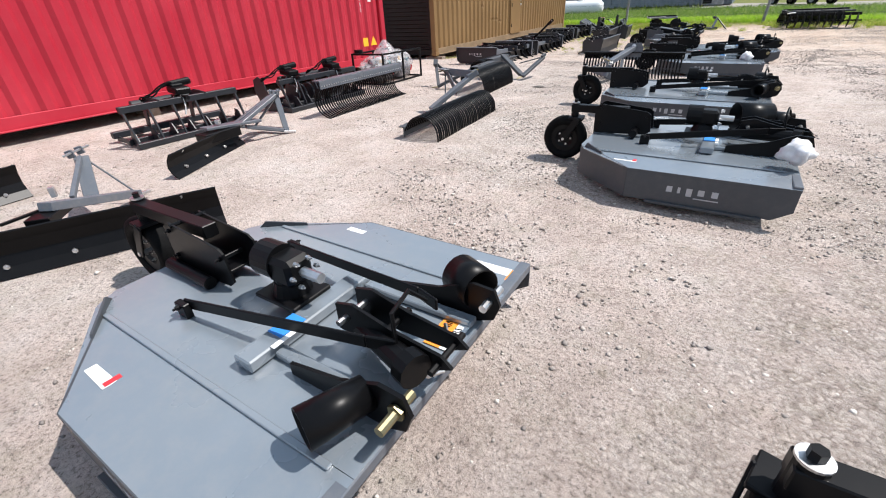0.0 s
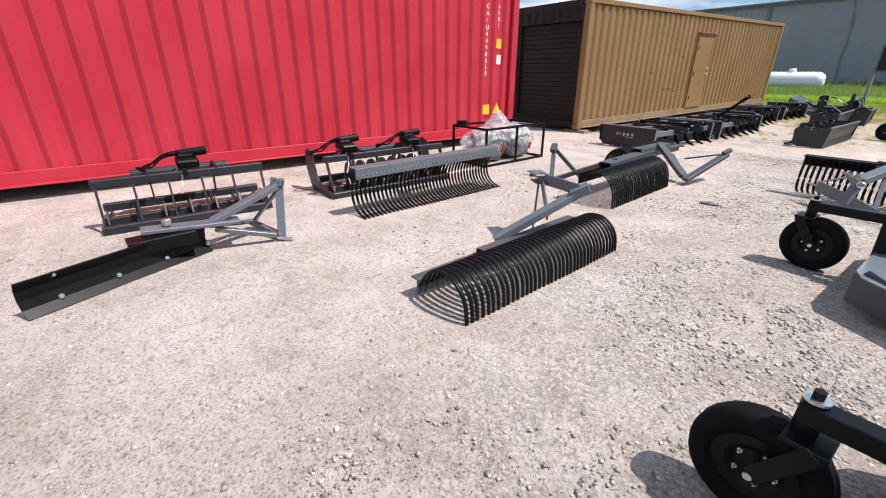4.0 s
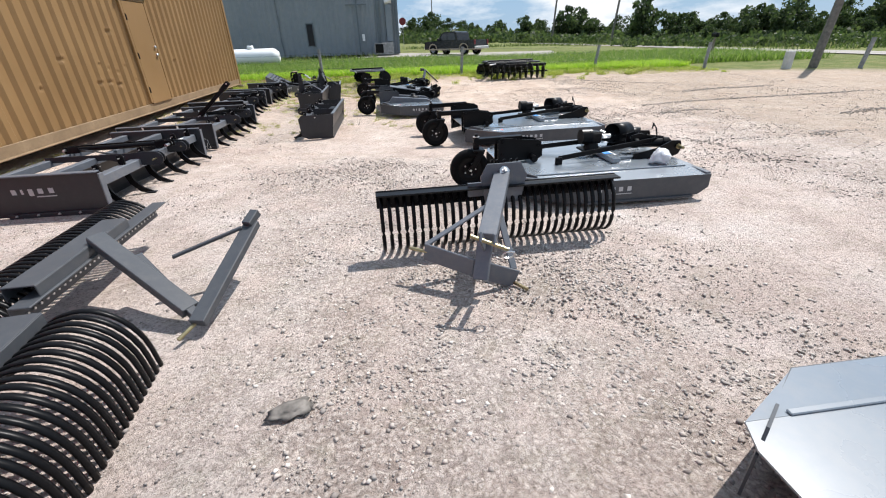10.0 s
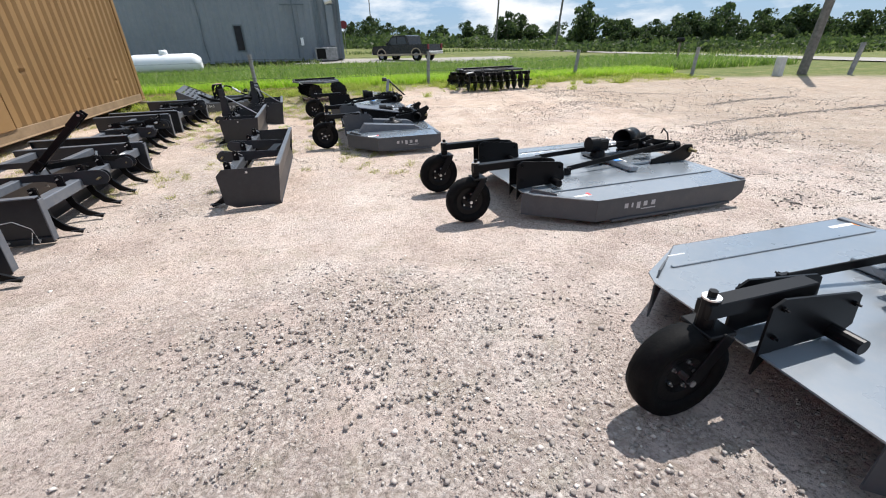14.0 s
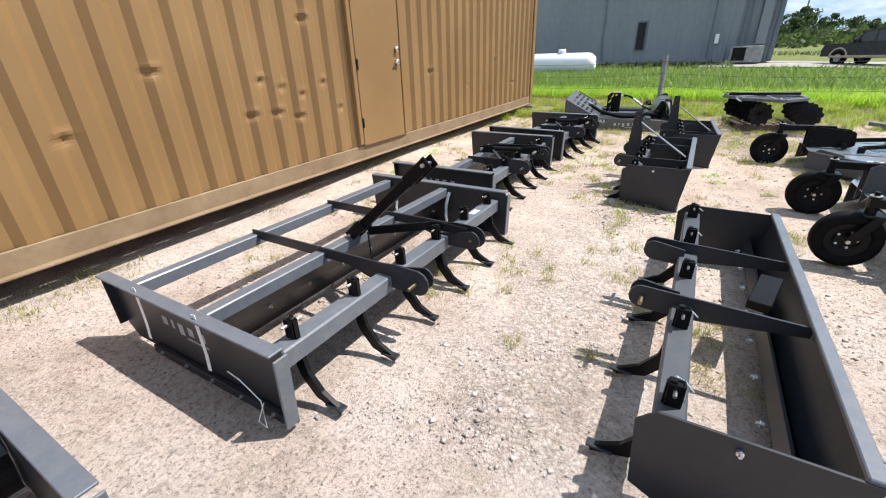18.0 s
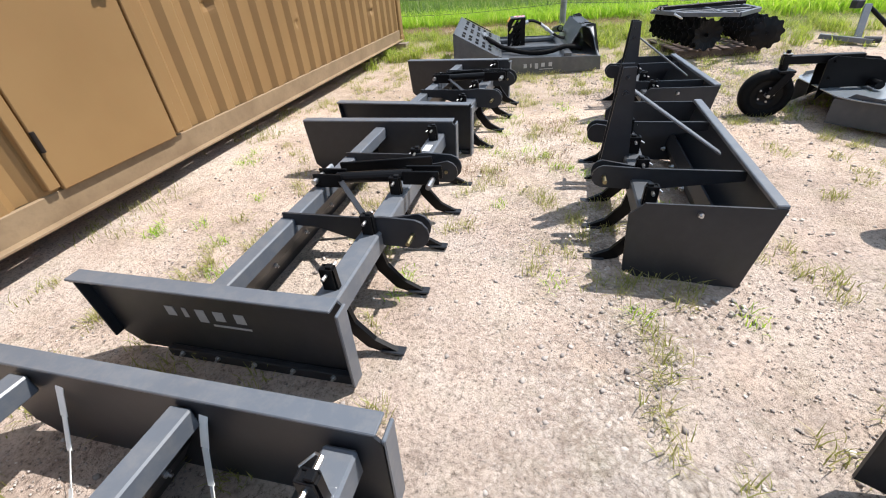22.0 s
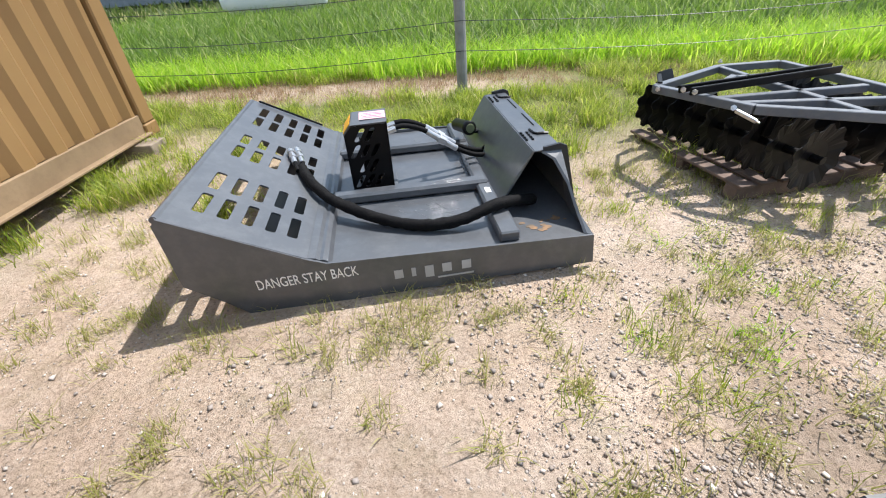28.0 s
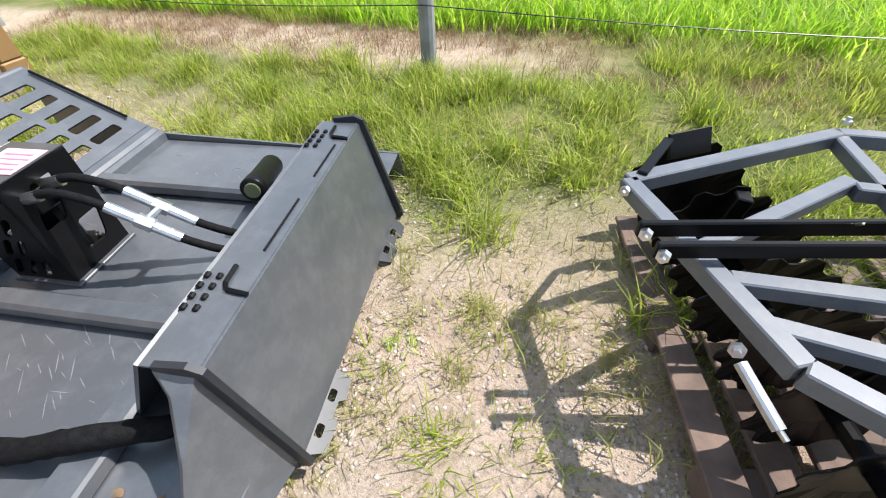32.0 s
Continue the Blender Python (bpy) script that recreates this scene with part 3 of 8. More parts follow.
tanc = container("shipping_container", T(-7.77, 11.74, 0.07) @ R(0.75, "X"), M_TAN, "tan corrugated steel container with brown roller door", M_RUST, M_BROWN, phase=0.05,
                 dents=[(y - 11.89, z - 0.27, d) for y, z, d in ((16.15, 1.09, 0.034), (16.41, 1.0, 0.034), (16.74, 1.1, 0.034), (16.98, 0.8, 0.034), (15.9, 1.17, 0.034), (16.04, 0.85, 0.034), (16.33, 0.78, 0.034), (15.73, 0.86, 0.034), (16.56, 1.74, 0.034), (14.9, 1.3, 0.034), (14.2, 0.9, 0.034), (13.3, 1.5, 0.034), (19.1, 1.1, 0.034), (20.4, 0.8, 0.034), (21.6, 1.2, 0.034), (22.6, 0.7, 0.034))])
# personnel door in its long side
door = part("side_door", (lambda b: (box(b, (-0.005, 6.0, 1.23), (0.035, 0.92, 2.05), None, 0.006), b)[1])(bmo()), M_TAN, tanc, "flat tan steel door, shut")
for y, z, sy, sz in ((5.49, 1.28, 0.07, 2.1), (6.51, 1.28, 0.07, 2.1), (6.0, 2.3, 1.1, 0.07)):
    bm = bmo()
    box(bm, (-0.012, y, z), (0.06, sy, sz), None, 0.006)
    part("door_frame", bm, M_TAN, tanc)
bm = bmo()
box(bm, (0.02, 6.0, 2.36), (0.09, 1.15, 0.025), None, 0.004)
part("drip_cap", bm, M_TAN, tanc)
for z in (0.5, 1.2, 1.95):
    bm = bmo()
    cyl(bm, (0.022, 5.545, z - 0.06), (0.022, 5.545, z + 0.06), 0.014, 10)
    part("hinge", bm, M_BROWN, tanc)
for z, r in ((1.36, 0.03), (1.2, 0.034)):
    bm = bmo()
    cyl(bm, (0.01, 6.37, z), (0.05, 6.37, z), r, 14)
    if r > 0.032:
        beam(bm, (0.045, 6.37, z), (0.05, 6.3, z - 0.01), 0.018, 0.02)
    part("door_lock", bm, M_STEEL, tanc, "chrome lever and deadbolt", True)
for y in (11.9, 23.6):
    bm = bmo()
    box(bm, (-7.9, y, 0.035 + ground_z(-7.9, y)), (0.6, 0.22, 0.07 if y < 15 else 0.12), None, 0.006)
    tagged(part("wooden_block", bm, M_WOOD), "weathered timber block under the tan container", "block", "container blocks")

# ---- far buildings and verge ----
shed = thing("metal_building", T(-1.0, 44.6, 0.72), "grey-blue sheet metal workshop with dark trim", "building")
bm = corrugated(34, 5.4, 0.03, 0.42)
bmesh.ops.transform(bm, matrix=R(90), verts=bm.verts[:])
bmesh.ops.transform(bm, matrix=Matrix.Scale(-1, 4, (0, 1, 0)), verts=bm.verts[:])
part("front_wall", bm, M_SHED, shed)
bm = corrugated(18, 5.4, 0.03, 0.42)
part("end_wall", bm, M_SHED, shed)
bm = bmo()
box(bm, (-17, 9, 5.5), (34.6, 18.6, 0.14), None, 0.02)
part("roof", bm, M_SHEDT, shed)
bm = bmo()
box(bm, (-17, -0.06, 5.36), (34.4, 0.1, 0.16), None, 0.01)
part("gutter", bm, M_SHEDT, shed)
for x in (-14.5, -1.6, -0.1):
    bm = bmo()
    box(bm, (x, -0.08, 2.7), (0.22, 0.1, 5.3), None, 0.01)
    part("downpipe", bm, M_SHEDT, shed)
win = part("window", (lambda b: (box(b, (-7.0, -0.02, 1.55), (0.62, 0.06, 1.7), None, 0.006), b)[1])(bmo()), M_SHEDT, shed)
part("pane", (lambda b: (box(b, (-7.0, -0.06, 1.55), (0.46, 0.02, 1.52), None, 0.003), b)[1])(bmo()), M_GLASS, win)
bm = bmo()
cyl(bm, (-3.2, -0.25, 0.2), (-3.2, -0.25, 6.8), 0.05, 8)
cyl(bm, (-4.0, -0.25, 3.55), (-2.4, -0.25, 3.55), 0.05, 8)
part("service_mast", bm, M_SHEDT, shed)
bm = bmo()
sweep(bm, [(-9.6, -0.08, 5.2), (-9.5, -0.08, 4.8), (-9.3, -0.08, 4.0), (-9.25, -0.08, 2.6), (-9.3, -0.08, 1.2), (-9.2, -0.08, 0.2)], 0.035, 6)
part("cable", bm, M_SHEDT, shed, "dark cable hanging down the wall")
bm = bmo()
box(bm, (-2.85, -0.2, 1.25), (0.2, 0.16, 0.5), None, 0.01)
part("meter_box", bm, M_TANK, shed, "pale meter box")
bm = bmo()
box(bm, (-0.75, -0.3, 2.2), (0.45, 0.4, 2.6), None, 0.02)
part("air_duct", bm, M_SHED, shed)
bm = bmo()
cyl(bm, (-1.0, -0.35, 3.65), (-0.5, -0.35, 3.8), 0.24, 14)
part("duct_elbow", bm, M_STEEL, shed, "bright metal duct elbow")
bm = bmo()
cyl(bm, (0.12, -0.3, 4.75), (0.35, -0.5, 4.6), 0.12, 10, 0.06)
part("floodlight", bm, M_POST, shed)
bm = bmo()
box(bm, (-1.3, -0.8, 0.4), (1.5, 0.8, 0.85), None, 0.03)
au = part("air_unit", bm, M_POST, shed, "grey cooling unit with dark louvre")
bm = bmo()
box(bm, (-1.65, -1.205, 0.42), (0.62, 0.02, 0.66), None, 0.004)
part("louvre", bm, M_BLACK, au)
bm = bmo()
cyl(bm, (-9.0, 4, 5.5), (-9.0, 4, 6.9), 0.09, 10)
part("flue", bm, M_SHEDT, shed)

tank = thing("propane_tank", T(-10.2, 35.0, 0.1), "white horizontal propane tank with dome cap", "tank")
bm = bmo()
lathe(bm, ((0.02, -1.65), (0.3, -1.58), (0.44, -1.4), (0.47, -1.25), (0.47, 1.25), (0.44, 1.4), (0.3, 1.58), (0.02, 1.65)), T(0, 0, 0.85) @ R(90), 20)
part("tank_body", bm, M_TANK, tank, smooth=True)
bm = bmo()
cyl(bm, (0, 0, 1.28), (0, 0, 1.5), 0.2, 14, 0.16)
part("dome_cap", bm, M_TANK, tank, smooth=True)
for x in (-1, 1):
    bm = bmo()
    box(bm, (x, 0, 0.2), (0.15, 0.7, 0.5), None, 0.01)
    part("saddle", bm, M_POST, tank)

# ---- farm implements ----
def bolt(bm, p, way=(0, 0, 1), r=0.012, h=0.014):
    p, w = Vector(p), Vector(way).normalized()
    cyl(bm, p, p + w * h, r, 6)
    cyl(bm, p + w * h, p + w * (h + 0.012), r * 0.5, 6)

def arc(c, r, a0, a1, n):
    return [(c[0] + r * math.cos(radians(a0 + (a1 - a0) * k / n)), c[1] + r * math.sin(radians(a0 + (a1 - a0) * k / n))) for k in range(n + 1)]

def tail_wheel(parent, x, y, steer=0.0, arm_from=-1.45, mast=True):
    """Caster wheel under the end of a box arm."""
    bm = bmo()
    beam(bm, (arm_from, y, 0.495), (x - 0.03, y, 0.485), 0.07, 0.065)
    part("wheel_arm", bm, M_BLACK, parent)
    bm = bmo()
    cyl(bm, (x, y, 0.39), (x, y, 0.53), 0.034, 14)
    cyl(bm, (x, y, 0.536), (x, y, 0.562), 0.017, 6)
    pv = part("pivot", bm, M_BLACK, parent)
    bm = bmo()
    cyl(bm, (x, y, 0.53), (x, y, 0.537), 0.034, 18)
    part("washer", bm, M_STEEL, pv, "zinc washer")
    m = T(x, y, 0) @ R(steer)
    bm = bmo()
    box(bm, (0.02, 0, 0.4), (0.12, 0.15, 0.02), m)
    for s in (-1, 1):
        beam(bm, m @ Vector((0.05, s * 0.075, 0.4)), m @ Vector((-0.07, s * 0.075, 0.2)), 0.012, 0.06)
    part("fork", bm, M_BLACK, parent)
    bm = bmo()
    wm = m @ T(-0.07, 0, 0.205)
    lathe(bm, ((0.125, -0.045), (0.165, -0.058), (0.195, -0.05), (0.205, -0.02), (0.205, 0.02), (0.195, 0.05), (0.165, 0.058), (0.125, 0.045)), wm, 28)
    wheel = part("wheel", bm, M_RUB, parent, "solid black rubber tyre", True)
    bm = bmo()
    lathe(bm, ((0.001, -0.02), (0.06, -0.02), (0.085, -0.035), (0.13, -0.04), (0.13, 0.04), (0.085, 0.035), (0.06, 0.02), (0.001, 0.02)), wm, 24)
    part("rim", bm, M_BLACK, wheel)
    bm = bmo()
    cyl(bm, wm @ Vector((0, -0.085, 0)), wm @ Vector((0, 0.085, 0)), 0.014, 8)
    for k in range(5):
        a = 2 * math.pi * k / 5
        for s in (-1, 1):
            p = wm @ Vector((0.06 * math.cos(a), s * 0.022, 0.06 * math.sin(a)))
            bolt(bm, p, wm.to_3x3() @ Vector((0, s, 0)), 0.009, 0.008)
    tagged(part("wheel_bolts", bm, M_STEEL, wheel, "zinc wheel bolts"), kind="stuff")

def rotary_cutter(m, W=0.76, Ln=1.68, rear=0.37, cham=0.65, wheels=(0.0,), wheel_x=-1.98, steer=0.0, marks=True, bag=False, shield="side", label="grey rotary cutter with black hitch and caster wheel", cap=0.02, dz=0.27, hump=False, brk=0.0, gear=0.43, along=False):
    """A mower deck with its gearbox, hitch, braces and caster wheel. Its hitch end is at x = 0, pointing to +x."""
    c = thing("rotary_cutter", m, label, "rotary cutter", "rotary cutters in the yard")
    th, z = 0.008, dz
    half = lambda s: [(0, s * 0.02), (0, s * W), (-Ln + cham, s * W), (-Ln, s * rear), (-Ln, s * 0.02)]
    for s in (-1, 1):
        # two bent panels: an inner level one and an outer one that falls a little
        bm = bmo()
        y1 = min(rear + 0.1, W - 0.2)
        inner = [(0, 0), (0, s * y1), (-Ln + 0.1 * cham, s * y1), (-Ln, s * rear), (-Ln, 0)]
        va = [bm.verts.new((x, y, z)) for x, y in inner]
        vb = [bm.verts.new((x, y, z - th)) for x, y in inner]
        bm.faces.new(va); bm.faces.new(vb[::-1])
        for i in range(len(va)):
            bm.faces.new((va[i], vb[i], vb[(i + 1) % len(va)], va[(i + 1) % len(va)]))
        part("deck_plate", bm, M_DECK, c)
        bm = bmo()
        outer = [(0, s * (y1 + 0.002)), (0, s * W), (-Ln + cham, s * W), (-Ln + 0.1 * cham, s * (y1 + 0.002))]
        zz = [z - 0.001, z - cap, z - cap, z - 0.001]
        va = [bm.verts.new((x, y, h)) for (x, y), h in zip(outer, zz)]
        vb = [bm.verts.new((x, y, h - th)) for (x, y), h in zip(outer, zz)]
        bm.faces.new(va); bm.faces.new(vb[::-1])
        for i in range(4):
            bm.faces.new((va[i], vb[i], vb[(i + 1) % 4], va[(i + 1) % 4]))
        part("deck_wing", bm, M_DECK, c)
        # skirts, with the shade of upright sides put into their darker paint
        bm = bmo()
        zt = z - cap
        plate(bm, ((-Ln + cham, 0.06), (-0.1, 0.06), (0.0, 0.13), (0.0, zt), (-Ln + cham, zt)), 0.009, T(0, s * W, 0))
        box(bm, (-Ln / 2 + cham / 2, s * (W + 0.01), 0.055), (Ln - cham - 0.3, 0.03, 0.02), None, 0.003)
        part("side_skirt", bm, M_DARK_GREY, c)
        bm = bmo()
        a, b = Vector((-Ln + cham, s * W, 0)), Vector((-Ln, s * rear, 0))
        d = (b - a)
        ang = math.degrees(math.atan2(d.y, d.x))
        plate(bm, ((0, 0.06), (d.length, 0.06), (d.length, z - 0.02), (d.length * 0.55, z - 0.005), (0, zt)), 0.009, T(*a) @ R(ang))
        part("rear_skirt", bm, M_DARK_GREY, c)
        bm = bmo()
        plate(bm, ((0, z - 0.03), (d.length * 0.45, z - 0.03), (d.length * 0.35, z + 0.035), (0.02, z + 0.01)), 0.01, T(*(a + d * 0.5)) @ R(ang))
        part("rear_deflector", bm, M_DARK_GREY, c)
        # stiffening ribs along the deck
        bm = bmo()
        box(bm, (-Ln * 0.47, s * (y1 + 0.01), z + 0.004), (Ln * 0.84, 0.024, 0.01), None, 0.004)
        part("deck_seam", bm, M_DECK, c)
    bm = bmo()
    box(bm, (-0.02, 0, z - 0.025), (0.05, 2 * W - 0.02, 0.045), None, 0.004)
    part("front_lip", bm, M_GREY, c)
    bm = bmo()
    box(bm, (-Ln * 0.38, -0.03, z + 0.03), (0.09, W * 0.85, 0.05), None, 0.006)
    part("cross_rib", bm, M_DECK, c)
    for s in (-1, 1):
        bm = bmo()
        box(bm, (-Ln * 0.18, s * 0.24, z + 0.016), (Ln * 0.34, 0.05, 0.028), None, 0.005)
        part("lengthwise_rib", bm, M_DECK, c)
    # gearbox
    gx = -Ln * gear
    bm = bmo()
    box(bm, (gx, 0, z + 0.065), (0.24, 0.2, 0.02), None, 0.004)
    cyl(bm, (gx, 0, z + 0.07), (gx, 0, z + 0.13), 0.085, 16, 0.065)
    cyl(bm, (gx, 0, z + 0.13), (gx, 0, z + 0.2), 0.062, 16)
    box(bm, (gx + 0.02, 0, z + 0.19), (0.14, 0.13, 0.12), None, 0.02)
    gb = part("gearbox", bm, M_BLACK, c, "black cast gearbox")
    bm = bmo()
    cyl(bm, (gx - 0.13, 0, z + 0.2), (gx - 0.02, 0, z + 0.2), 0.078, 20)
    part("gearbox_cap", bm, M_BLACK, gb, smooth=False)
    bm = bmo()
    cyl(bm, (gx + 0.1, 0, z + 0.19), (gx + 0.2, 0, z + 0.19), 0.022, 10)
    for a in range(6):
        p = (gx + 0.1, 0.06 * math.cos(a * 1.047), z + 0.19 + 0.06 * math.sin(a * 1.047))
        bolt(bm, p, (1, 0, 0), 0.01)
    part("input_shaft", bm, M_STEEL, gb, "steel input shaft with bolts")
    # braces from the rear of the deck to the mast
    for s in (-1, 1):
        bm = bmo()
        bx, by = -Ln * 0.69, 0.275
        beam(bm, (bx, s * by, z + 0.055), (-0.2, s * 0.15, z + 0.15), 0.012, 0.05)
        beam(bm, (-0.2, s * 0.15, z + 0.15), (-0.1, s * 0.12, z + 0.15), 0.012, 0.05)
        part("brace", bm, M_BLACK, c, "flat black brace bar")
        bm = bmo()
        box(bm, (bx, s * (by + 0.015), z + 0.035), (0.07, 0.03, 0.07), None, 0.004)
        bolt(bm, (bx, s * (by + 0.03), z + 0.055), (0, s, 0))
        part("brace_lug", bm, M_BLACK, c)
        # lower hitch arms: a tapered plate each, with a short tube at its foot
        bm = bmo()
        plate(bm, ((-0.44, z), (-0.02, z), (0.05, z + 0.03), (0.075, z + 0.1), (0.05, z + 0.165), (-0.04, z + 0.17), (-0.2, z + 0.1), (-0.44, z + 0.05)), 0.014, T(0, s * 0.28, 0))
        part("hitch_arm", bm, M_BLACK, c)
        bm = bmo()
        cyl(bm, (0.03, s * 0.22, z + 0.11), (0.03, s * 0.37, z + 0.11), 0.016, 10)
        bolt(bm, (0.03, s * 0.29, z + 0.11), (0, s, 0), 0.028, 0.012)
        part("hitch_pin", bm, M_BRASS if s < 0 else M_STEEL, c, "plated hitch pin")
        # top-link bracket
        bm = bmo()
        plate(bm, ((-0.38, z + 0.09), (-0.3, z + 0.08), (0.03, z + 0.09), (0.09, z + 0.12), (0.05, z + 0.155), (-0.14, z + 0.18), (-0.3, z + 0.22), (-0.38, z + 0.2)), 0.012, T(0.0, -0.04 + s * 0.05, 0))
        part("top_link_plate", bm, M_BLACK, c)
    for x, zz in ((-0.33, z + 0.16), (-0.18, z + 0.14), (0.04, z + 0.12)):
        bm = bmo()
        cyl(bm, (x, -0.14, zz), (x, 0.06, zz), 0.012, 8)
        part("bracket_bolt", bm, M_STEEL if x < -0.3 else M_BLACK, c, "plated cross bolt")
    bm = bmo()
    cyl(bm, (-0.34, -0.04, z + 0.1), (-0.05, -0.14, z + 0.12), 0.045, 12)
    cyl(bm, (-0.05, -0.14, z + 0.12), (0.0, -0.155, z + 0.12), 0.06, 12)
    part("driveline", bm, M_BLACK, c)
    bm = bmo()
    loopp = [(-0.02, -0.16, z + 0.12), (0.0, -0.1, z + 0.05), (0.02, -0.04, z + 0.03), (0.0, 0.04, z + 0.07), (-0.03, 0.06, z + 0.14)]
    sweep(bm, loopp, 0.007, 5)
    part("safety_chain", bm, M_STEEL, c, "thin steel safety chain")
    bm = bmo()
    sweep(bm, [(-0.1, -0.12, z + 0.14), (-0.12, -0.1, z + 0.26), (-0.11, -0.02, z + 0.3), (-0.08, 0.03, z + 0.24)], 0.008, 6)
    part("stand_rod", bm, M_BLACK, c)
    bm = bmo()
    if shield == "side":
        lathe(bm, ((0.065, -0.1), (0.056, 0.1), (0.002, 0.1), (0.002, 0.09), (0.051, 0.09), (0.06, -0.1)), T(-0.13, -0.37, z + 0.1) @ R(-20), 24)
    elif shield == "low":
        lathe(bm, ((0.1, -0.13), (0.095, 0.13), (0.089, 0.13), (0.094, -0.12)), T(-0.3, -0.33, z + 0.115) @ R(20), 24)
    else:
        lathe(bm, ((0.11, -0.13), (0.1, 0.13), (0.002, 0.13), (0.002, 0.12), (0.094, 0.12), (0.104, -0.13)), T(-0.3, 0.3, z + 0.16) @ R(-65), 24)
    part("driveline_shield", bm, M_BLACK, c, "black plastic driveline shield", True)
    bm = bmo()
    lathe(bm, ((0.085, -0.075), (0.085, 0.075), (0.002, 0.075), (0.002, 0.065), (0.078, 0.065), (0.079, -0.075)), T(-0.1, 0.36, z + 0.11) @ R(65), 24)
    part("shaft_guard", bm, M_BLACK, c, smooth=True)
    # rear bracket plates
    for y in wheels:
        for s in (-1, 1):
            bm = bmo()
            o = -Ln + brk
            plate(bm, ((o - 0.01, z - 0.1), (o + 0.06, z + 0.004), (o + 0.42, z + 0.02), (o + 0.46, z + 0.05), (o + 0.44, z + 0.19), (o + 0.41, z + 0.21), (o + 0.03, z + 0.25), (o - 0.02, z + 0.22)), 0.01, T(0, y + s * 0.075, 0))
            for x, h in ((o + 0.03, 0.21), (o + 0.41, 0.16), (o + 0.03, 0.08)):
                bolt(bm, (x, y + s * 0.08, z + h), (0, s, 0), 0.011)
            part("wheel_bracket", bm, M_BLACK if not hump else M_DARK_GREY, c)
        bm = bmo()
        o = -Ln + brk
        if along:
            cyl(bm, (o - 0.02, y - 0.11, z + 0.03), (o + 0.33, y - 0.12, z + 0.03), 0.03, 14)
            box(bm, (o + 0.2, y, z + 0.06), (0.36, 0.13, 0.012), None, 0.002)
            box(bm, (o + 0.34, y, z + 0.12), (0.012, 0.13, 0.02), None, 0.002)
            cyl(bm, (o + 0.06, y - 0.09, z + 0.24), (o + 0.06, y + 0.09, z + 0.24), 0.01, 8)
        else:
            cyl(bm, (o + 0.34, y - 0.2, z + 0.045), (o + 0.34, y + 0.2, z + 0.045), 0.032, 14)
        part("bracket_tube", bm, M_BLACK, c, "black roller tube")
        tail_wheel(c, wheel_x, y, steer, -Ln + 0.25 + brk)
    if hump:
        bm = bmo()
        for s in (-1, 1):
            beam(bm, (-1.0, s * 0.2, z), (-1.0, s * 0.2, z + 0.2), 0.04, 0.04)
            beam(bm, (-0.45, s * 0.2, z), (-0.45, s * 0.2, z + 0.13), 0.04, 0.04)
        plate(bm, ((-1.12, z + 0.29), (-0.42, z + 0.17), (-0.42, z + 0.155), (-1.12, z + 0.275)), 0.46, None)
        part("gear_cover", bm, M_GREY, c, "raised flat grey gear cover")
        bm = bmo()
        plate(bm, ((-1.06, z + 0.02), (-1.06, z + 0.26), (-0.46, z + 0.15), (-0.46, z + 0.02)), 0.36, None)
        part("belt_drive", bm, M_BLACK, c, "black belt drive housing")
        for yy in (-1.18, -0.5, 0.5, 1.18):
            bm = bmo()
            plate(bm, ((-1.2, z), (-0.2, z), (-0.32, z + 0.06), (-1.1, z + 0.13)), 0.17, T(0, yy * 0.8, 0))
            part("deck_ridge", bm, M_GREY, c, "sloping grey deck wedge")
        for yy in (-0.72, 0.72):
            bm = bmo()
            lathe(bm, ((0.001, 0.0), (0.15, 0.0), (0.16, 0.02), (0.16, 0.09), (0.13, 0.11), (0.05, 0.12), (0.05, 0.16), (0.001, 0.16)), T(-0.62, yy, z) @ R(90, "X"), 20)
            part("pulley_cover", bm, M_BLACK, c, "round black pulley cover", True)
        for yy in (-0.3, 0.34):
            bm = bmo()
            plate(bm, ((-0.5, z + 0.02), (-0.5, z + 0.12), (-0.2, z + 0.16), (0.06, z + 0.26), (0.1, z + 0.22), (0.0, z + 0.08), (-0.1, z + 0.02)), 0.02, T(0, yy, 0))
            part("hitch_plate", bm, M_BLACK, c)
        bm = bmo()
        cyl(bm, (-0.14, -0.32, z + 0.16), (-0.14, 0.36, z + 0.16), 0.03, 10)
        part("hitch_tube", bm, M_BLACK, c)
        bm = bmo()
        cyl(bm, (-0.22, 0.15, z + 0.14), (-0.05, 0.55, z + 0.14), 0.06, 16)
        part("drive_roller", bm, M_STEEL, c, "bright steel drive tube")
    # decals
    decal(c, T(-Ln + cham - 0.05, -W + 0.16, z - cap * 0.75 + 0.004) @ R(-2), 0.16, 0.075, M_WHITE, "white and red safety label")
    decal(c, T(-Ln + cham + 0.015, -W + 0.158, z - cap * 0.75 + 0.0062) @ R(-2), 0.025, 0.055, M_REDD)
    decal(c, T(-Ln + cham - 0.09 + 0.09 * (Ln < 1.6), W - 0.15, z - cap * 0.8 + 0.004), 0.12, 0.075, M_WHITE, "white safety label")
    decal(c, T(-0.12, W - 0.14, z - cap * 0.8 + 0.004), 0.24, 0.1, M_WHITE, "white and red safety label")
    decal(c, T(-0.03, W - 0.14, z - cap * 0.8 + 0.0062), 0.045, 0.09, M_ORANGE)
    decal(c, T(-Ln * 0.38, -0.16, z + 0.057) @ R(90), 0.12, 0.075, M_BLUE, "blue label")
    decal(c, T(-Ln * 0.38 + 0.052, -0.2, z + 0.057) @ R(90), 0.14, 0.022, M_WHITE, "white label")
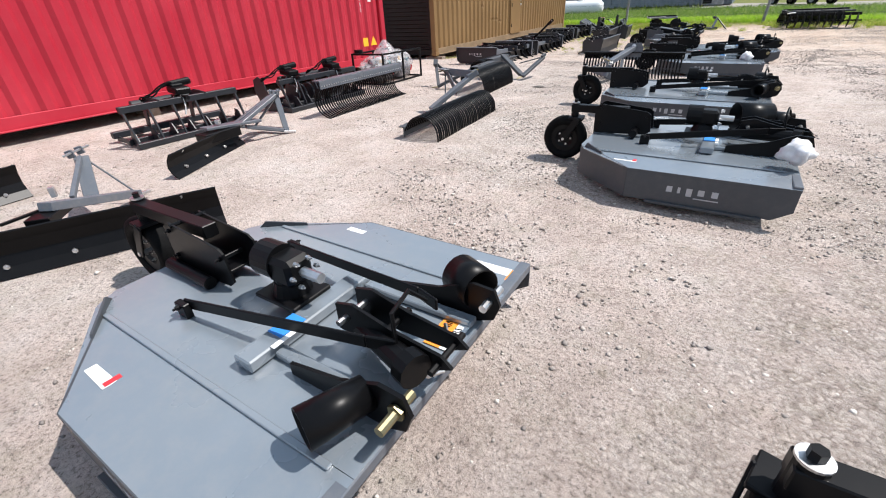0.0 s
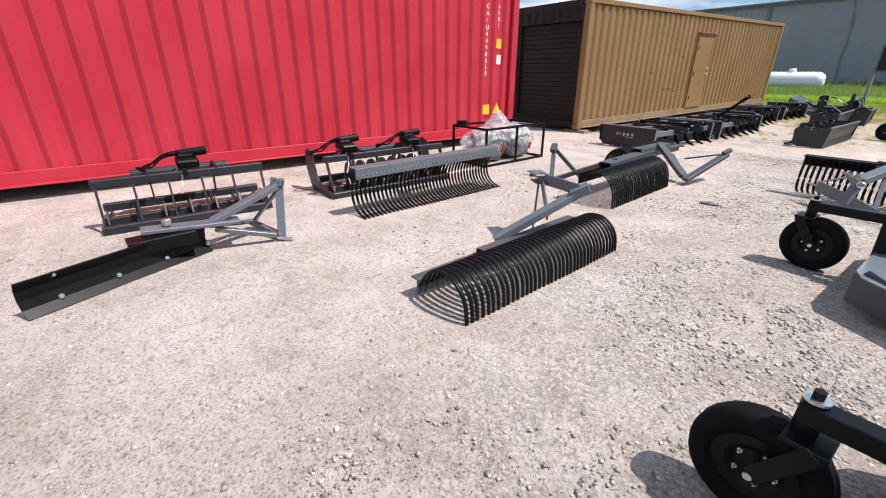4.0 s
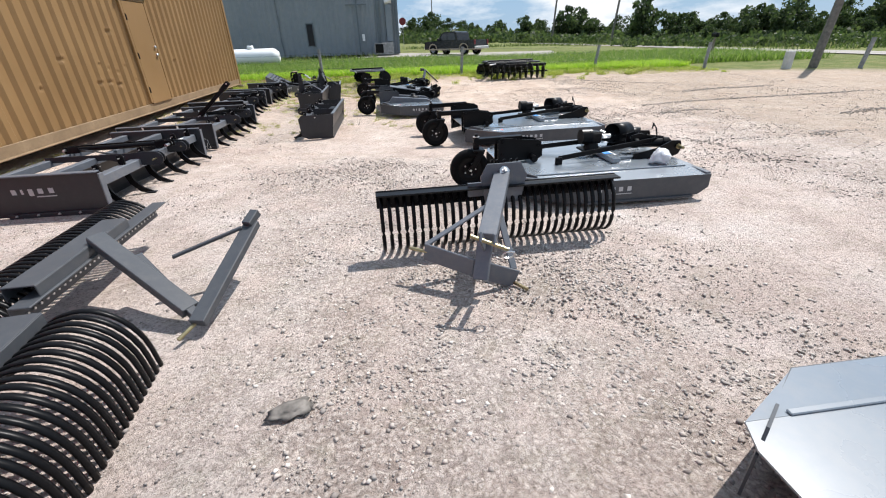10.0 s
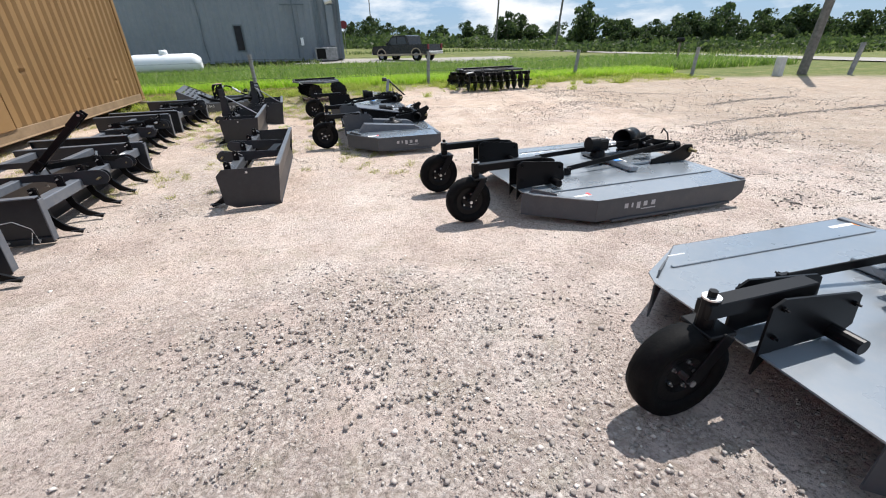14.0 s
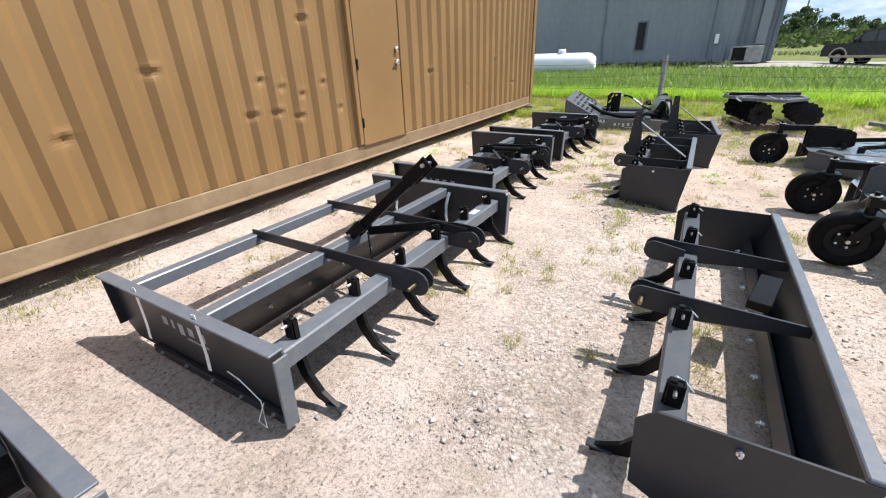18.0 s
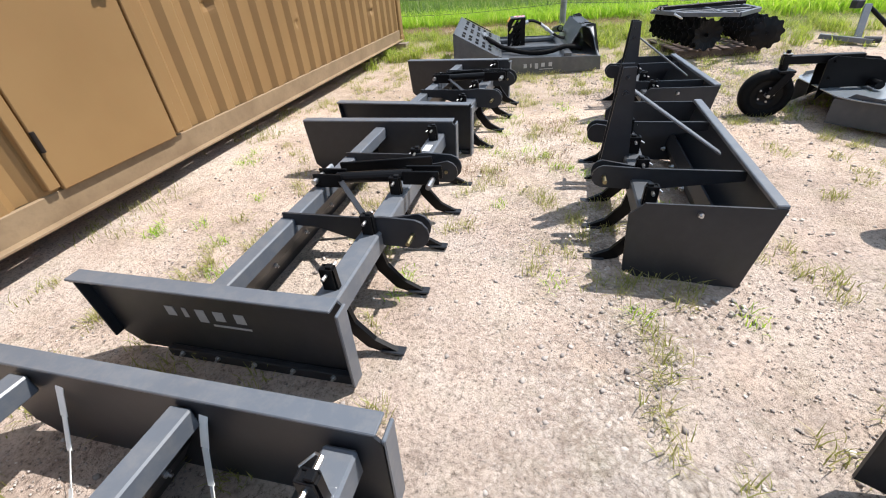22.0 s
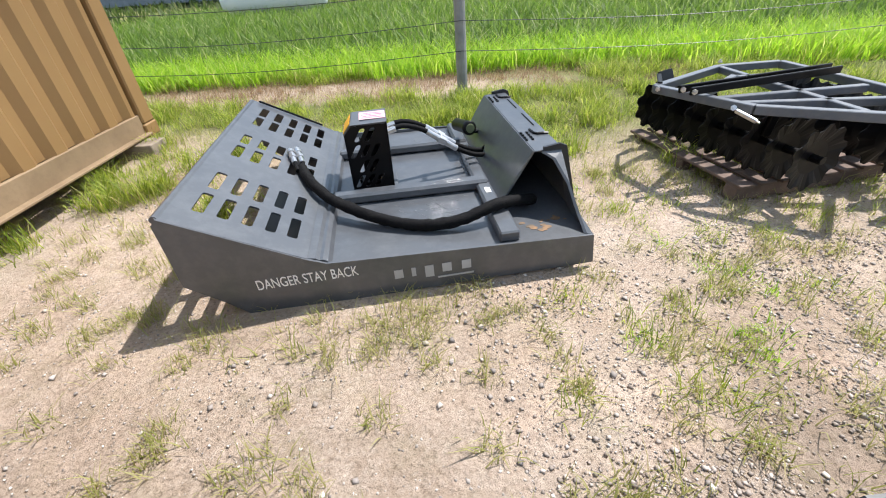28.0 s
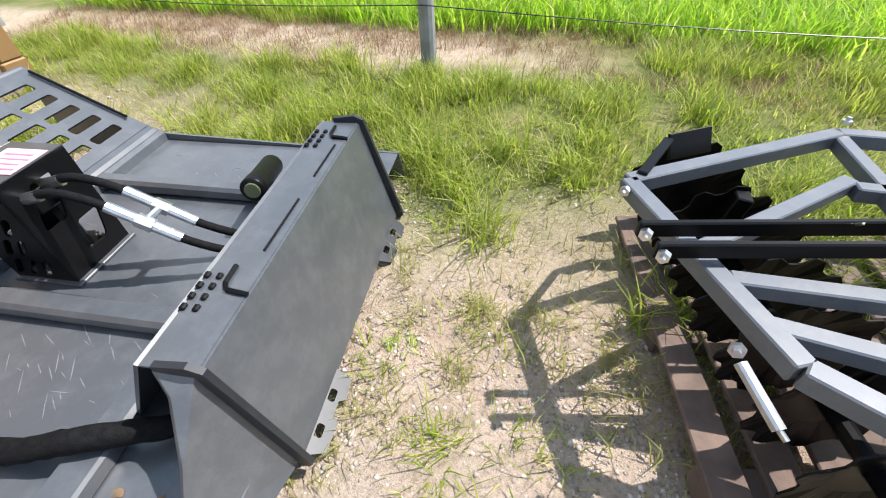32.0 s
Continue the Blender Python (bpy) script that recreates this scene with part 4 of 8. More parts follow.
    for s in (-1, 1):
        if marks:
            wordmark(c, T(-Ln + cham + 0.44, s * (W + 0.006), 0.165) @ (R(0) if s < 0 else R(180)), 0.36)
    return c

# six cutters stand side by side, hitches to the open side of the yard
cutA = rotary_cutter(T(-0.68, 0.84, 0), Ln=1.58, cham=0.58, rear=0.355, W=0.78, steer=0, brk=0.07, wheel_x=-1.92, gear=0.475, along=True, label="grey rotary cutter with black hitch parts and warning decals")
decal(cutA, T(-0.1, 0.17, 0.274) @ R(90), 0.21, 0.07, M_ORANGE, "orange and white warning label")
decal(cutA, T(-0.045, 0.17, 0.2745) @ R(90), 0.21, 0.045, M_WHITE)
lettering(cutA, "WARNING", T(-0.08, 0.075, 0.2755) @ R(90), 0.045, M_BLACK, "black printed word", 0.82)
lettering(cutA, "RIDERS", T(-0.032, 0.085, 0.276) @ R(90), 0.04, M_BLACK, "black printed word", 0.85)
cutB = rotary_cutter(T(0.47, 4.03, 0), Ln=1.46, cham=0.45, rear=0.5, W=0.88, dz=0.3, wheel_x=-1.68, shield="bag", label="grey rotary cutter with plastic bag on its driveline")
cutB2 = rotary_cutter(T(0.42, 6.62, 0), steer=180, wheel_x=-2.27, shield="side", W=0.87, Ln=1.86, rear=0.56, cham=0.42, label="grey rotary cutter with caster wheel and hitch arms")
cutC = rotary_cutter(T(0.45, 10.7, -0.01), wheel_x=-2.03, shield="rear", W=0.86, Ln=1.8, rear=0.5, cham=0.44, label="grey rotary cutter with plastic bag on its driveline")
cutD = rotary_cutter(T(0.79, 13.6, -0.065) @ R(2), W=1.0, Ln=2.1, rear=0.6, cham=0.5, wheels=(-0.45, 0.47), wheel_x=-2.48, shield="rear", label="wide grey rotary cutter with two caster wheels")
cutE = rotary_cutter(T(-1.22, 17.41, -0.065), W=1.44, Ln=1.38, rear=0.96, cham=0.42, wheels=(-0.61, 0.62), wheel_x=-1.64, hump=True, label="grey finishing mower with two caster wheels", dz=0.27)
# one more stands behind the start of the walk; only its caster reaches into view
rotary_cutter(T(1.97, 0.79, 0), Ln=1.38, cham=0.4, rear=0.3, W=0.7, wheel_x=-1.74, steer=75, label="grey rotary cutter with zinc-washered caster pivot")
cutF = rotary_cutter(T(-1.2, 19.98, -0.02), W=0.9, Ln=1.55, rear=0.33, cham=0.58, wheel_x=-1.84, label="grey rotary cutter beside the grass verge")

def crumple(name, m, size, label):
    bm = bmo()
    bmesh.ops.create_icosphere(bm, subdivisions=3, radius=1.0)
    for v in bm.verts:
        v.co *= 0.75 + 0.4 * noise.noise(v.co * 1.7 + Vector((size[0] * 40, 1, 2))) + 0.12 * noise.noise(v.co * 6)
        v.co.x *= size[0]; v.co.y *= size[1]; v.co.z *= size[2]
    return bm

M_BAG = mat("plastic_bag", (0.6, 0.6, 0.62), 0.25, color2=(0.85, 0.85, 0.86), scale=14, bump=0.5, bscale=30)
for x, y, z in ((0.42, 3.5, 0.42), (0.16, 10.2, 0.33)):
    ob = tagged(part("plastic_bag", crumple("bag", None, (0.12, 0.1, 0.1), ""), M_BAG, None, smooth=True), "crumpled white plastic bag wrapped round the driveline", "plastic bag")
    ob.matrix_basis = T(x, y, z)

def shank(parent, x, y, s=1, top=0.5, name="ripper_shank"):
    """A curved ripper tooth in a pocket on the beam; s is the way it points."""
    bm = bmo()
    plate(bm, [(x + s * px, pz) for px, pz in ((-0.03, top), (0.03, top), (0.035, 0.3), (0.06, 0.18), (0.13, 0.09), (0.24, 0.03), (0.23, 0.005), (0.09, 0.045), (0.01, 0.14), (-0.03, 0.28))], 0.022, T(0, y, 0))
    sh = part(name, bm, M_BLACK, parent, "curved black ripper tooth")
    bm = bmo()
    box(bm, (x + s * 0.2, y, 0.035), (0.1, 0.045, 0.012), T(0, 0, 0), 0.003)
    part("tooth_point", bm, M_CHAR, sh)
    bm = bmo()
    for yy in (-0.02, 0.02):
        box(bm, (x, y + yy * 0.8, top - 0.045), (0.05, 0.007, 0.1), None, 0.003)
    box(bm, (x - s * 0.024, y, top - 0.045), (0.007, 0.038, 0.1), None, 0.003)
    box(bm, (x + s * 0.01, y, top - 0.03), (0.026, 0.026, 0.09), None, 0.003)
    part("shank_pocket", bm, M_BLACK, sh)
    bm = bmo()
    cyl(bm, (x, y - 0.05, top - 0.02), (x, y + 0.06, top - 0.02), 0.007, 6)
    sweep(bm, [(x, y + 0.06, top - 0.02), (x - s * 0.03, y + 0.075, top - 0.04), (x - s * 0.06, y + 0.04, top - 0.05)], 0.004, 5)
    part("shank_pin", bm, M_STEEL, sh, "zinc pin with ring")

def land_plane(m, W, depth=1.28, H=0.42, n=5, label="", mark=True, toplink="flat", tubes=(-0.98, -0.52), nose_x=0.14):
    """A grading scraper: two end panels, long tubes, two cutting edges and ripper teeth. Hitch towards +x, length along y from 0."""
    c = thing("grading_scraper", m, label or "charcoal grading scraper with ripper teeth", "grading scraper", "grading scrapers along the container")
    for y, s in ((0, -1), (W, 1)):
        bm = bmo()
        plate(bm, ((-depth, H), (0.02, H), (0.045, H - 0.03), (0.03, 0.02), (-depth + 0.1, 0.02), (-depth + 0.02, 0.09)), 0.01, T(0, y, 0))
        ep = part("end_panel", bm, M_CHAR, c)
        # Top and front flanges lighter than the panel: sunlight put into their paint.
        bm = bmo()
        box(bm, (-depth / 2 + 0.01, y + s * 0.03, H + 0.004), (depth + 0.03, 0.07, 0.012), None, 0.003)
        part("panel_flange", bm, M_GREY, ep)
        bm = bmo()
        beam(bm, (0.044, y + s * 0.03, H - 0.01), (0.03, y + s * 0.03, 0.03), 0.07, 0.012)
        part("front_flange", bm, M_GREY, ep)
        bm = bmo()
        beam(bm, (-depth, y + s * 0.022, H - 0.008), (-depth + 0.02, y + s * 0.022, 0.1), 0.05, 0.01)
        part("rear_flange", bm, M_CHAR, ep)
        bm = bmo()
        box(bm, (-depth * 0.38, y + s * 0.02, 0.03), (depth * 0.78, 0.03, 0.05), None, 0.004)
        part("skid_shoe", bm, M_CHAR, ep)
        bm = bmo()
        for k in range(5):
            bolt(bm, (-depth * 0.7 + k * depth * 0.16, y + s * 0.035, 0.04), (0, s, 0), 0.011, 0.008)
        tagged(part("shoe_bolts", bm, M_STEEL, ep), kind="stuff")
        if mark:
            wordmark(ep, T(-depth * 0.52, y + s * 0.0065, H * 0.62) @ (R(0) if s < 0 else R(180)), 0.42)
    # Tubes and beam in the same lighter grey, lit tops put into the colour.
    for x in tubes:
        bm = bmo()
        box(bm, (x, W / 2, 0.35), (0.075, W - 0.02, 0.075), None, 0.006)
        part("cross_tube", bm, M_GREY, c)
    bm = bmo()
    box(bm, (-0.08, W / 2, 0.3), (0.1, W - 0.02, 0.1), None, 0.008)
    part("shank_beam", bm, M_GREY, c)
    decal(c, T(-0.08, W * 0.84, 0.352) @ R(90), 0.1, 0.045, M_WHITE, "white label")
    for x in (tubes[-1], -0.13):
        bm = bmo()
        ribbon(bm, [(x - 0.02, 0.31 if x < -0.2 else 0.26), (x - 0.07, 0.2), (x - 0.14, 0.1), (x - 0.19, 0.01)], 0.01, W - 0.01, 0.012)
        bl = part("cutting_edge", bm, M_CHAR, c)
        bm = bmo()
        k = 0.12
        while k < W:
            if x < -0.2:
                bolt(bm, (x - 0.066, k, 0.19), (0.85, 0, -0.45), 0.013, 0.012)
            else:
                bolt(bm, (x - 0.11, k, 0.155), (-0.8, 0, 0.55), 0.013, 0.012)
            k += 0.3
        tagged(part("edge_bolts", bm, M_STEEL, bl, "bright carriage bolts"), kind="stuff")
    for k in range(n):
        shank(c, -0.08, 0.14 + k * (W - 0.28) / (n - 1), 1, 0.44)
    for s in (-1, 1):
        y = W / 2 + s * 0.36
        bm = bmo()
        nose = arc((nose_x, 0.345), 0.075, 80, -80, 6)
        plate(bm, [(tubes[0] - 0.02, 0.415), (tubes[0] - 0.02, 0.355), (-0.35, 0.35), (-0.12, 0.28)] + nose[::-1] + [(nose_x - 0.14, 0.425), (-0.1, 0.415)], 0.012, T(0, y, 0))
        part("hitch_plate", bm, M_CHAR, c)
        bm = bmo()
        nose = arc((nose_x, 0.345), 0.065, 80, -80, 6)
        plate(bm, [(-0.1, 0.36), (-0.1, 0.28)] + nose[::-1], 0.012, T(0, y - s * 0.07, 0))
        part("hitch_ear", bm, M_CHAR, c)
        bm = bmo()
        cyl(bm, (nose_x, y - 0.085, 0.345), (nose_x, y + 0.085, 0.345), 0.01, 8)
        part("hitch_pin", bm, M_BRASS, c, "plated hitch pin")
    # top-link struts folded down on the frame, or standing up
    yc = W / 2
    if toplink == "up":
        bm = bmo()
        beam(bm, (-0.52, yc - 0.07, 0.43), (-0.03, yc - 0.035, 0.87), 0.06, 0.06)
        mast = part("top_link_mast", bm, M_BLACK, c, "black top-link mast standing up")
        for s in (-1, 1):
            for p, q in (((-0.57, yc - 0.074, 0.385), (-0.45, yc - 0.066, 0.493)), ((-0.1, yc - 0.04, 0.807), (0.05, yc - 0.03, 0.942))):
                bm = bmo()
                beam(bm, (p[0], p[1] + s * 0.036, p[2]), (q[0], q[1] + s * 0.036, q[2]), 0.012, 0.075)
                part("mast_fork", bm, M_BLACK, mast)
        for x, zz, dy in ((0.025, 0.92, -0.032), (-0.55, 0.405, -0.072)):
            bm = bmo()
            cyl(bm, (x, yc + dy - 0.055, zz), (x, yc + dy + 0.055, zz), 0.012, 10)
            part("mast_pin", bm, M_STEEL, mast, "zinc pin")
        bm = bmo()
        beam(bm, (-0.47, yc - 0.03, 0.42), (-0.1, yc + 0.25, 0.43), 0.012, 0.06)
        beam(bm, (-0.1, yc + 0.245, 0.43), (0.1, yc + 0.31, 0.39), 0.012, 0.06)
        part("folded_strut", bm, M_BLACK, c)
        bm = bmo()
        beam(bm, (-0.46, yc - 0.04, 0.42), (-0.3, yc - 0.2, 0.1), 0.012, 0.03)
        part("hanging_strap", bm, M_BLACK, c, "thin black steel strap hanging down")
    else:
        bm = bmo()
        cyl(bm, (tubes[0] + 0.1, yc + 0.0, 0.425), (nose_x - 0.12, yc + 0.05, 0.435), 0.03, 14)
        part("top_link_mast", bm, M_BLACK, c, "black top-link mast folded flat")
        for s in (-1, 1):
            bm = bmo()
            beam(bm, (nose_x - 0.16, yc + 0.045 + s * 0.035, 0.435), (nose_x + 0.03, yc + 0.055 + s * 0.035, 0.435), 0.012, 0.075)
            part("mast_fork", bm, M_BLACK, c)
            bm = bmo()
            beam(bm, (tubes[0] - 0.02, yc - 0.005 + s * 0.035, 0.425), (tubes[0] + 0.14, yc + s * 0.035, 0.425), 0.012, 0.075)
            part("mast_fork", bm, M_BLACK, c)
        for x in (tubes[0], nose_x):
            bm = bmo()
            cyl(bm, (x, yc - 0.08, 0.43), (x, yc + 0.13, 0.43), 0.015, 8)
            part("mast_pin", bm, M_STEEL, c, "zinc pin")
        bm = bmo()
        beam(bm, (tubes[0] + 0.05, yc + 0.14, 0.42), (0.05, yc + 0.26, 0.42), 0.014, 0.06)
        part("folded_strut", bm, M_BLACK, c)
        bm = bmo()
        beam(bm, (tubes[0] + 0.1, yc, 0.43), (-0.12, yc - 0.3, 0.36), 0.03, 0.008)
        part("stay", bm, M_CHAR, c)
    return c

gs0 = land_plane(T(-5.25, 10.72, -0.015) @ R(-0.6, "X"), 2.36, depth=1.17, n=6, label="charcoal grading scraper, teeth towards the aisle")
gs1 = land_plane(T(-5.31, 13.8, -0.065), 2.33, depth=1.4, H=0.41, n=6, toplink="up", tubes=(-1.2, -0.57), label="long charcoal grading scraper with mast standing up")
gs2 = land_plane(T(-5.6, 16.55, -0.025) @ R(1.3, "X"), 1.8, n=5, depth=1.11, tubes=(-0.5,), nose_x=0.12, label="charcoal grading scraper with folded top link")
gs3 = land_plane(T(-5.55, 18.76, 0.03) @ R(-4.5) @ R(1.2, "X"), 1.5, n=4, depth=1.09, tubes=(-0.5,), nose_x=0.11, label="small charcoal grading scraper with folded top link")

def strap(parent, pts, w=0.028):
    """A limp flat band through the points, given in the parent's own metres."""
    bm = bmo()
    for a, b in zip(pts, pts[1:]):
        beam(bm, a, b, w, 0.002, (0.0, 1.0, 0.0), 0)
    part("tie_strap", bm, M_STRAP, parent, "limp white tie strap")
for x in (-1.05, -0.5):
    strap(gs1, [(x, 2.34, 0.4), (x - 0.02, 2.32, 0.33), (x - 0.03, 2.29, 0.24), (x + 0.0, 2.23, 0.15), (x + 0.06, 2.15, 0.09), (x + 0.08, 2.11, 0.05)])
for x in (-1.02, -0.5):
    strap(gs1, [(x, -0.045, 0.44), (x + 0.015, -0.05, 0.33), (x + 0.04, -0.06, 0.24), (x + 0.05, -0.07, 0.16)])
bm = bmo()
sweep(bm, [(-0.3, -0.07, 0.22), (-0.18, -0.09, 0.24), (-0.08, -0.08, 0.16), (-0.05, -0.1, 0.04), (-0.12, -0.09, 0.03), (-0.1, -0.06, 0.12)], 0.003, 5)
part("tie_cord", bm, M_STRAP, gs1, "thin pale cord hanging down")

def box_blade(m, W, depth=0.56, H=0.43, n=5, mast=True, label=""):
    """A box blade: end plates, back wall, curved edges and ripper beam; hitch towards -x, length along y from 0."""
    c = thing("box_blade", m, label or "charcoal box blade with ripper teeth", "box blade", "box blades in the middle row")
    for y, s in ((0, -1), (W, 1)):
        bm = bmo()
        plate(bm, ((-depth, H - 0.06), (-depth + 0.06, H), (0.03, H), (-0.03, 0.01), (-depth + 0.12, 0.01), (-depth + 0.02, 0.06)), 0.01, T(0, y, 0))
        ep = part("end_panel", bm, M_CHAR, c)
        bm = bmo()
        bolt(bm, (-depth * 0.5, y + s * 0.006, H - 0.04), (0, s, 0), 0.012)
        part("panel_bolt", bm, M_STEEL, ep)
    # Top rail lighter than the wall below: light from above put into its colour.
    bm = bmo()
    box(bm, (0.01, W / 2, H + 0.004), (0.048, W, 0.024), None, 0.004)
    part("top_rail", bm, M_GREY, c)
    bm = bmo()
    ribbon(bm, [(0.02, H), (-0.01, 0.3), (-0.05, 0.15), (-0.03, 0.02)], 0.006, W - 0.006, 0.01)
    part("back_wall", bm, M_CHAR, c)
    bm = bmo()
    ribbon(bm, [(-0.1, 0.22), (-0.12, 0.14), (-0.09, 0.05), (-0.02, 0.0)], 0.01, W - 0.01, 0.014)
    bl = part("cutting_edge", bm, M_CHAR, c)
    bm = bmo()
    k = 0.15
    while k < W:
        bolt(bm, (-0.135, k, 0.12), (-1, 0, 0.15), 0.015, 0.012)
        k += 0.3
    tagged(part("edge_bolts", bm, M_STEEL, bl, "bright carriage bolts"), kind="stuff")
    bm = bmo()
    box(bm, (-depth + 0.1, W / 2, 0.31), (0.1, W - 0.02, 0.1), None, 0.008)
    part("shank_beam", bm, M_DARK_GREY, c)
    for k in range(n):
        shank(c, -depth + 0.1, 0.12 + k * (W - 0.24) / (n - 1), -1, 0.45)
    for s in (-1, 1):
        y = W / 2 + s * 0.34
        bm = bmo()
        nose = arc((-depth - 0.08, 0.37), 0.06, 100, 260, 6)
        plate(bm, nose + [(-depth + 0.1, 0.3), (0, H - 0.06), (0, H - 0.01), (-depth + 0.1, 0.42)], 0.012, T(0, y, 0))
        part("hitch_plate", bm, M_CHAR, c)
        bm = bmo()
        nose = arc((-depth - 0.08, 0.37), 0.06, 100, 260, 6)
        plate(bm, nose + [(-depth + 0.08, 0.3), (-depth + 0.08, 0.4)], 0.012, T(0, y - s * 0.07, 0))
        part("hitch_ear", bm, M_CHAR, c)
        bm = bmo()
        cyl(bm, (-depth - 0.08, y - 0.075, 0.37), (-depth - 0.08, y + 0.075, 0.37), 0.011, 8)
        part("hitch_pin", bm, M_BRASS, c, "plated hitch pin")
    yc = W / 2
    if mast:
        for s in (-1, 1):
            bm = bmo()
            plate(bm, ((-0.08, 0.0), (0.085, 0.0), (0.034, 0.6), (-0.03, 0.6)), 0.012, T(-depth + 0.0, yc + s * 0.042, 0.23))
            bolt(bm, (-depth, yc + s * 0.047, 0.7), (0, s, 0), 0.017)
            bolt(bm, (-depth, yc + s * 0.047, 0.78), (0, s, 0), 0.01)
            part("mast_plate", bm, M_CHAR, c, "tall tapered mast plate")
        bm = bmo()
        beam(bm, (-depth + 0.02, yc, 0.72), (-0.04, yc - 0.06, H - 0.04), 0.045, 0.012)
        part("mast_stay", bm, M_GREY, c)
    else:
        bm = bmo()
        beam(bm, (-0.16, yc - 0.12, 0.33), (-0.09, yc + 0.16, 0.36), 0.1, 0.05)
        part("stowed_link", bm, M_BLACK, c, "black top link stowed in the box")
    return c

bbA = box_blade(T(-3.43, 14.18, -0.07), 2.3, mast=False, depth=0.58, H=0.41, label="long charcoal box blade without mast")
bbB1 = box_blade(T(-4.0, 17.36, -0.025) @ R(1.9, "X"), 1.42, label="charcoal box blade with tall tapered mast")
bbB2 = box_blade(T(-3.74, 19.28, -0.005) @ R(4) @ R(0.8, "X"), 1.2, depth=0.52, n=4, label="small charcoal box blade with tall tapered mast")

# ---- landscape rakes, rear blades, grapples, discs ----
OVER = ((0.0, 0.24), (0.05, 0.31), (0.14, 0.36), (0.25, 0.36), (0.35, 0.29), (0.41, 0.17), (0.43, 0.0))
STAND = ((0.0, 0.43), (0.07, 0.4), (0.13, 0.33), (0.152, 0.23), (0.12, 0.12), (0.03, 0.04), (-0.1, 0.004))

def frame_bars(parent, bars, material, names="hitch_beam"):
    """Hitch frame out of single beams (a, b, width, height) in the thing's own metres."""
    for a, b, w, h in bars:
        bm = bmo()
        beam(bm, a, b, w, h)
        part(names, bm, material, parent)

def rounded(prof):
    """A curve through the points of a profile, three steps between each two."""
    out = []
    for i in range(len(prof) - 1):
        a, b, c, d = (prof[min(max(i + k, 0), len(prof) - 1)] for k in (-1, 0, 1, 2))
        for u in (0.0, 0.34, 0.67):
            out.append(tuple(0.5 * (2 * b[k] + (c[k] - a[k]) * u + (2 * a[k] - 5 * b[k] + 4 * c[k] - d[k]) * u * u + (3 * b[k] - a[k] - 3 * c[k] + d[k]) * u ** 3) for k in (0, 1)))
    return out + [prof[-1]]

def rounded3(pts):
    """Rounds a run of points in space."""
    return [Vector((a[0], b[0], b[1])) for a, b in zip(rounded([(p[0], 0) for p in pts]), rounded([(p[1], p[2]) for p in pts]))]

def landscape_rake(P, Q, side, prof, n=34, bars=(), pins=(), label="", bar_z=None, bar_tilt=0.0, plates=(), dark=False, flange=0.1, frame_paint=None, channel=None, bar_paint=None):
    """Rake bar from P to Q on plan with spring tines that swing out to one side (+1: to the left of P-Q)."""
    P, Q = Vector((*P, 0)), Vector((*Q, 0))
    d = (Q - P).normalized()
    prof = rounded(prof)
    nrm = Vector((-d.y, d.x, 0)) * side
    c = thing("landscape_rake", T(*P), label, "landscape rake", "landscape rakes in the yard")
    L = (Q - P).length
    zb = bar_z if bar_z is not None else prof[0][1]
    bm = bmo()
    o = -nrm * 0.01
    beam(bm, o + Vector((0, 0, zb + 0.03)), o + d * L + Vector((0, 0, zb + 0.03)), 0.012, 0.13 if dark else 0.11)
    fo = -nrm * (flange / 2 - 0.005)
    beam(bm, o + fo + Vector((0, 0, zb + 0.083)), o + fo + d * L + Vector((0, 0, zb + 0.083)), flange, 0.012)
    part("tool_bar", bm, bar_paint or (M_BLACK if dark else M_GREY), c, "angle-iron tool bar")
    first = None
    for k in range(n):
        s = d * (0.03 + k * (L - 0.06) / (n - 1))
        if first is None:
            bm = bmo()
            sweep(bm, [nrm * u + Vector((0, 0, w)) for u, w in prof], 0.009, 6, 1.75)
            first = part("tine", bm, M_BLACK, c, "curved black spring tine", True)
            first.matrix_basis = T(*s)
        else:
            t = new("tine", first.data)
            t.parent = c
            t.matrix_basis = T(*s) @ R(random.uniform(-0.6, 0.6), "Z")
    bm = bmo()
    for k in range(n):
        s = d * (0.03 + k * (L - 0.06) / (n - 1))
        q = -nrm * 0.018 + s + Vector((0, 0, zb + 0.015))
        cyl(bm, q, q - nrm * 0.006, 0.008, 6)
    tagged(part("tine_bolts", bm, M_STEEL, c, "row of small bright bolts"), kind="stuff")
    loc = lambda p: Vector(p) - P
    if channel:
        a, b, w, h = channel
        a, b = loc(a), loc(b)
        for off, ww, hh in ((Vector((0, 0, h / 2)), w, 0.008), (nrm * w / 2, 0.008, h), (-nrm * w / 2, 0.008, h)):
            bm = bmo()
            beam(bm, a + off, b + off, ww, hh, bev=0.002)
            part("channel_side", bm, M_DARK_GREY, c, "open steel channel on the tool bar")
    for a, b, w, h in bars:
        bm = bmo()
        beam(bm, loc(a), loc(b), w, h)
        part("hitch_beam", bm, frame_paint or M_GREY, c)
    for a, b in pins:
        bm = bmo()
        cyl(bm, loc(a), loc(b), 0.011, 10)
        part("hitch_pin", bm, M_BRASS, c, "plated hitch pin")
    for pts, th, mm in plates:
        bm = bmo()
        plate(bm, pts, th, Matrix.Translation(-P) @ mm)
        part("pivot_plate", bm, M_GREY, c)
    return c

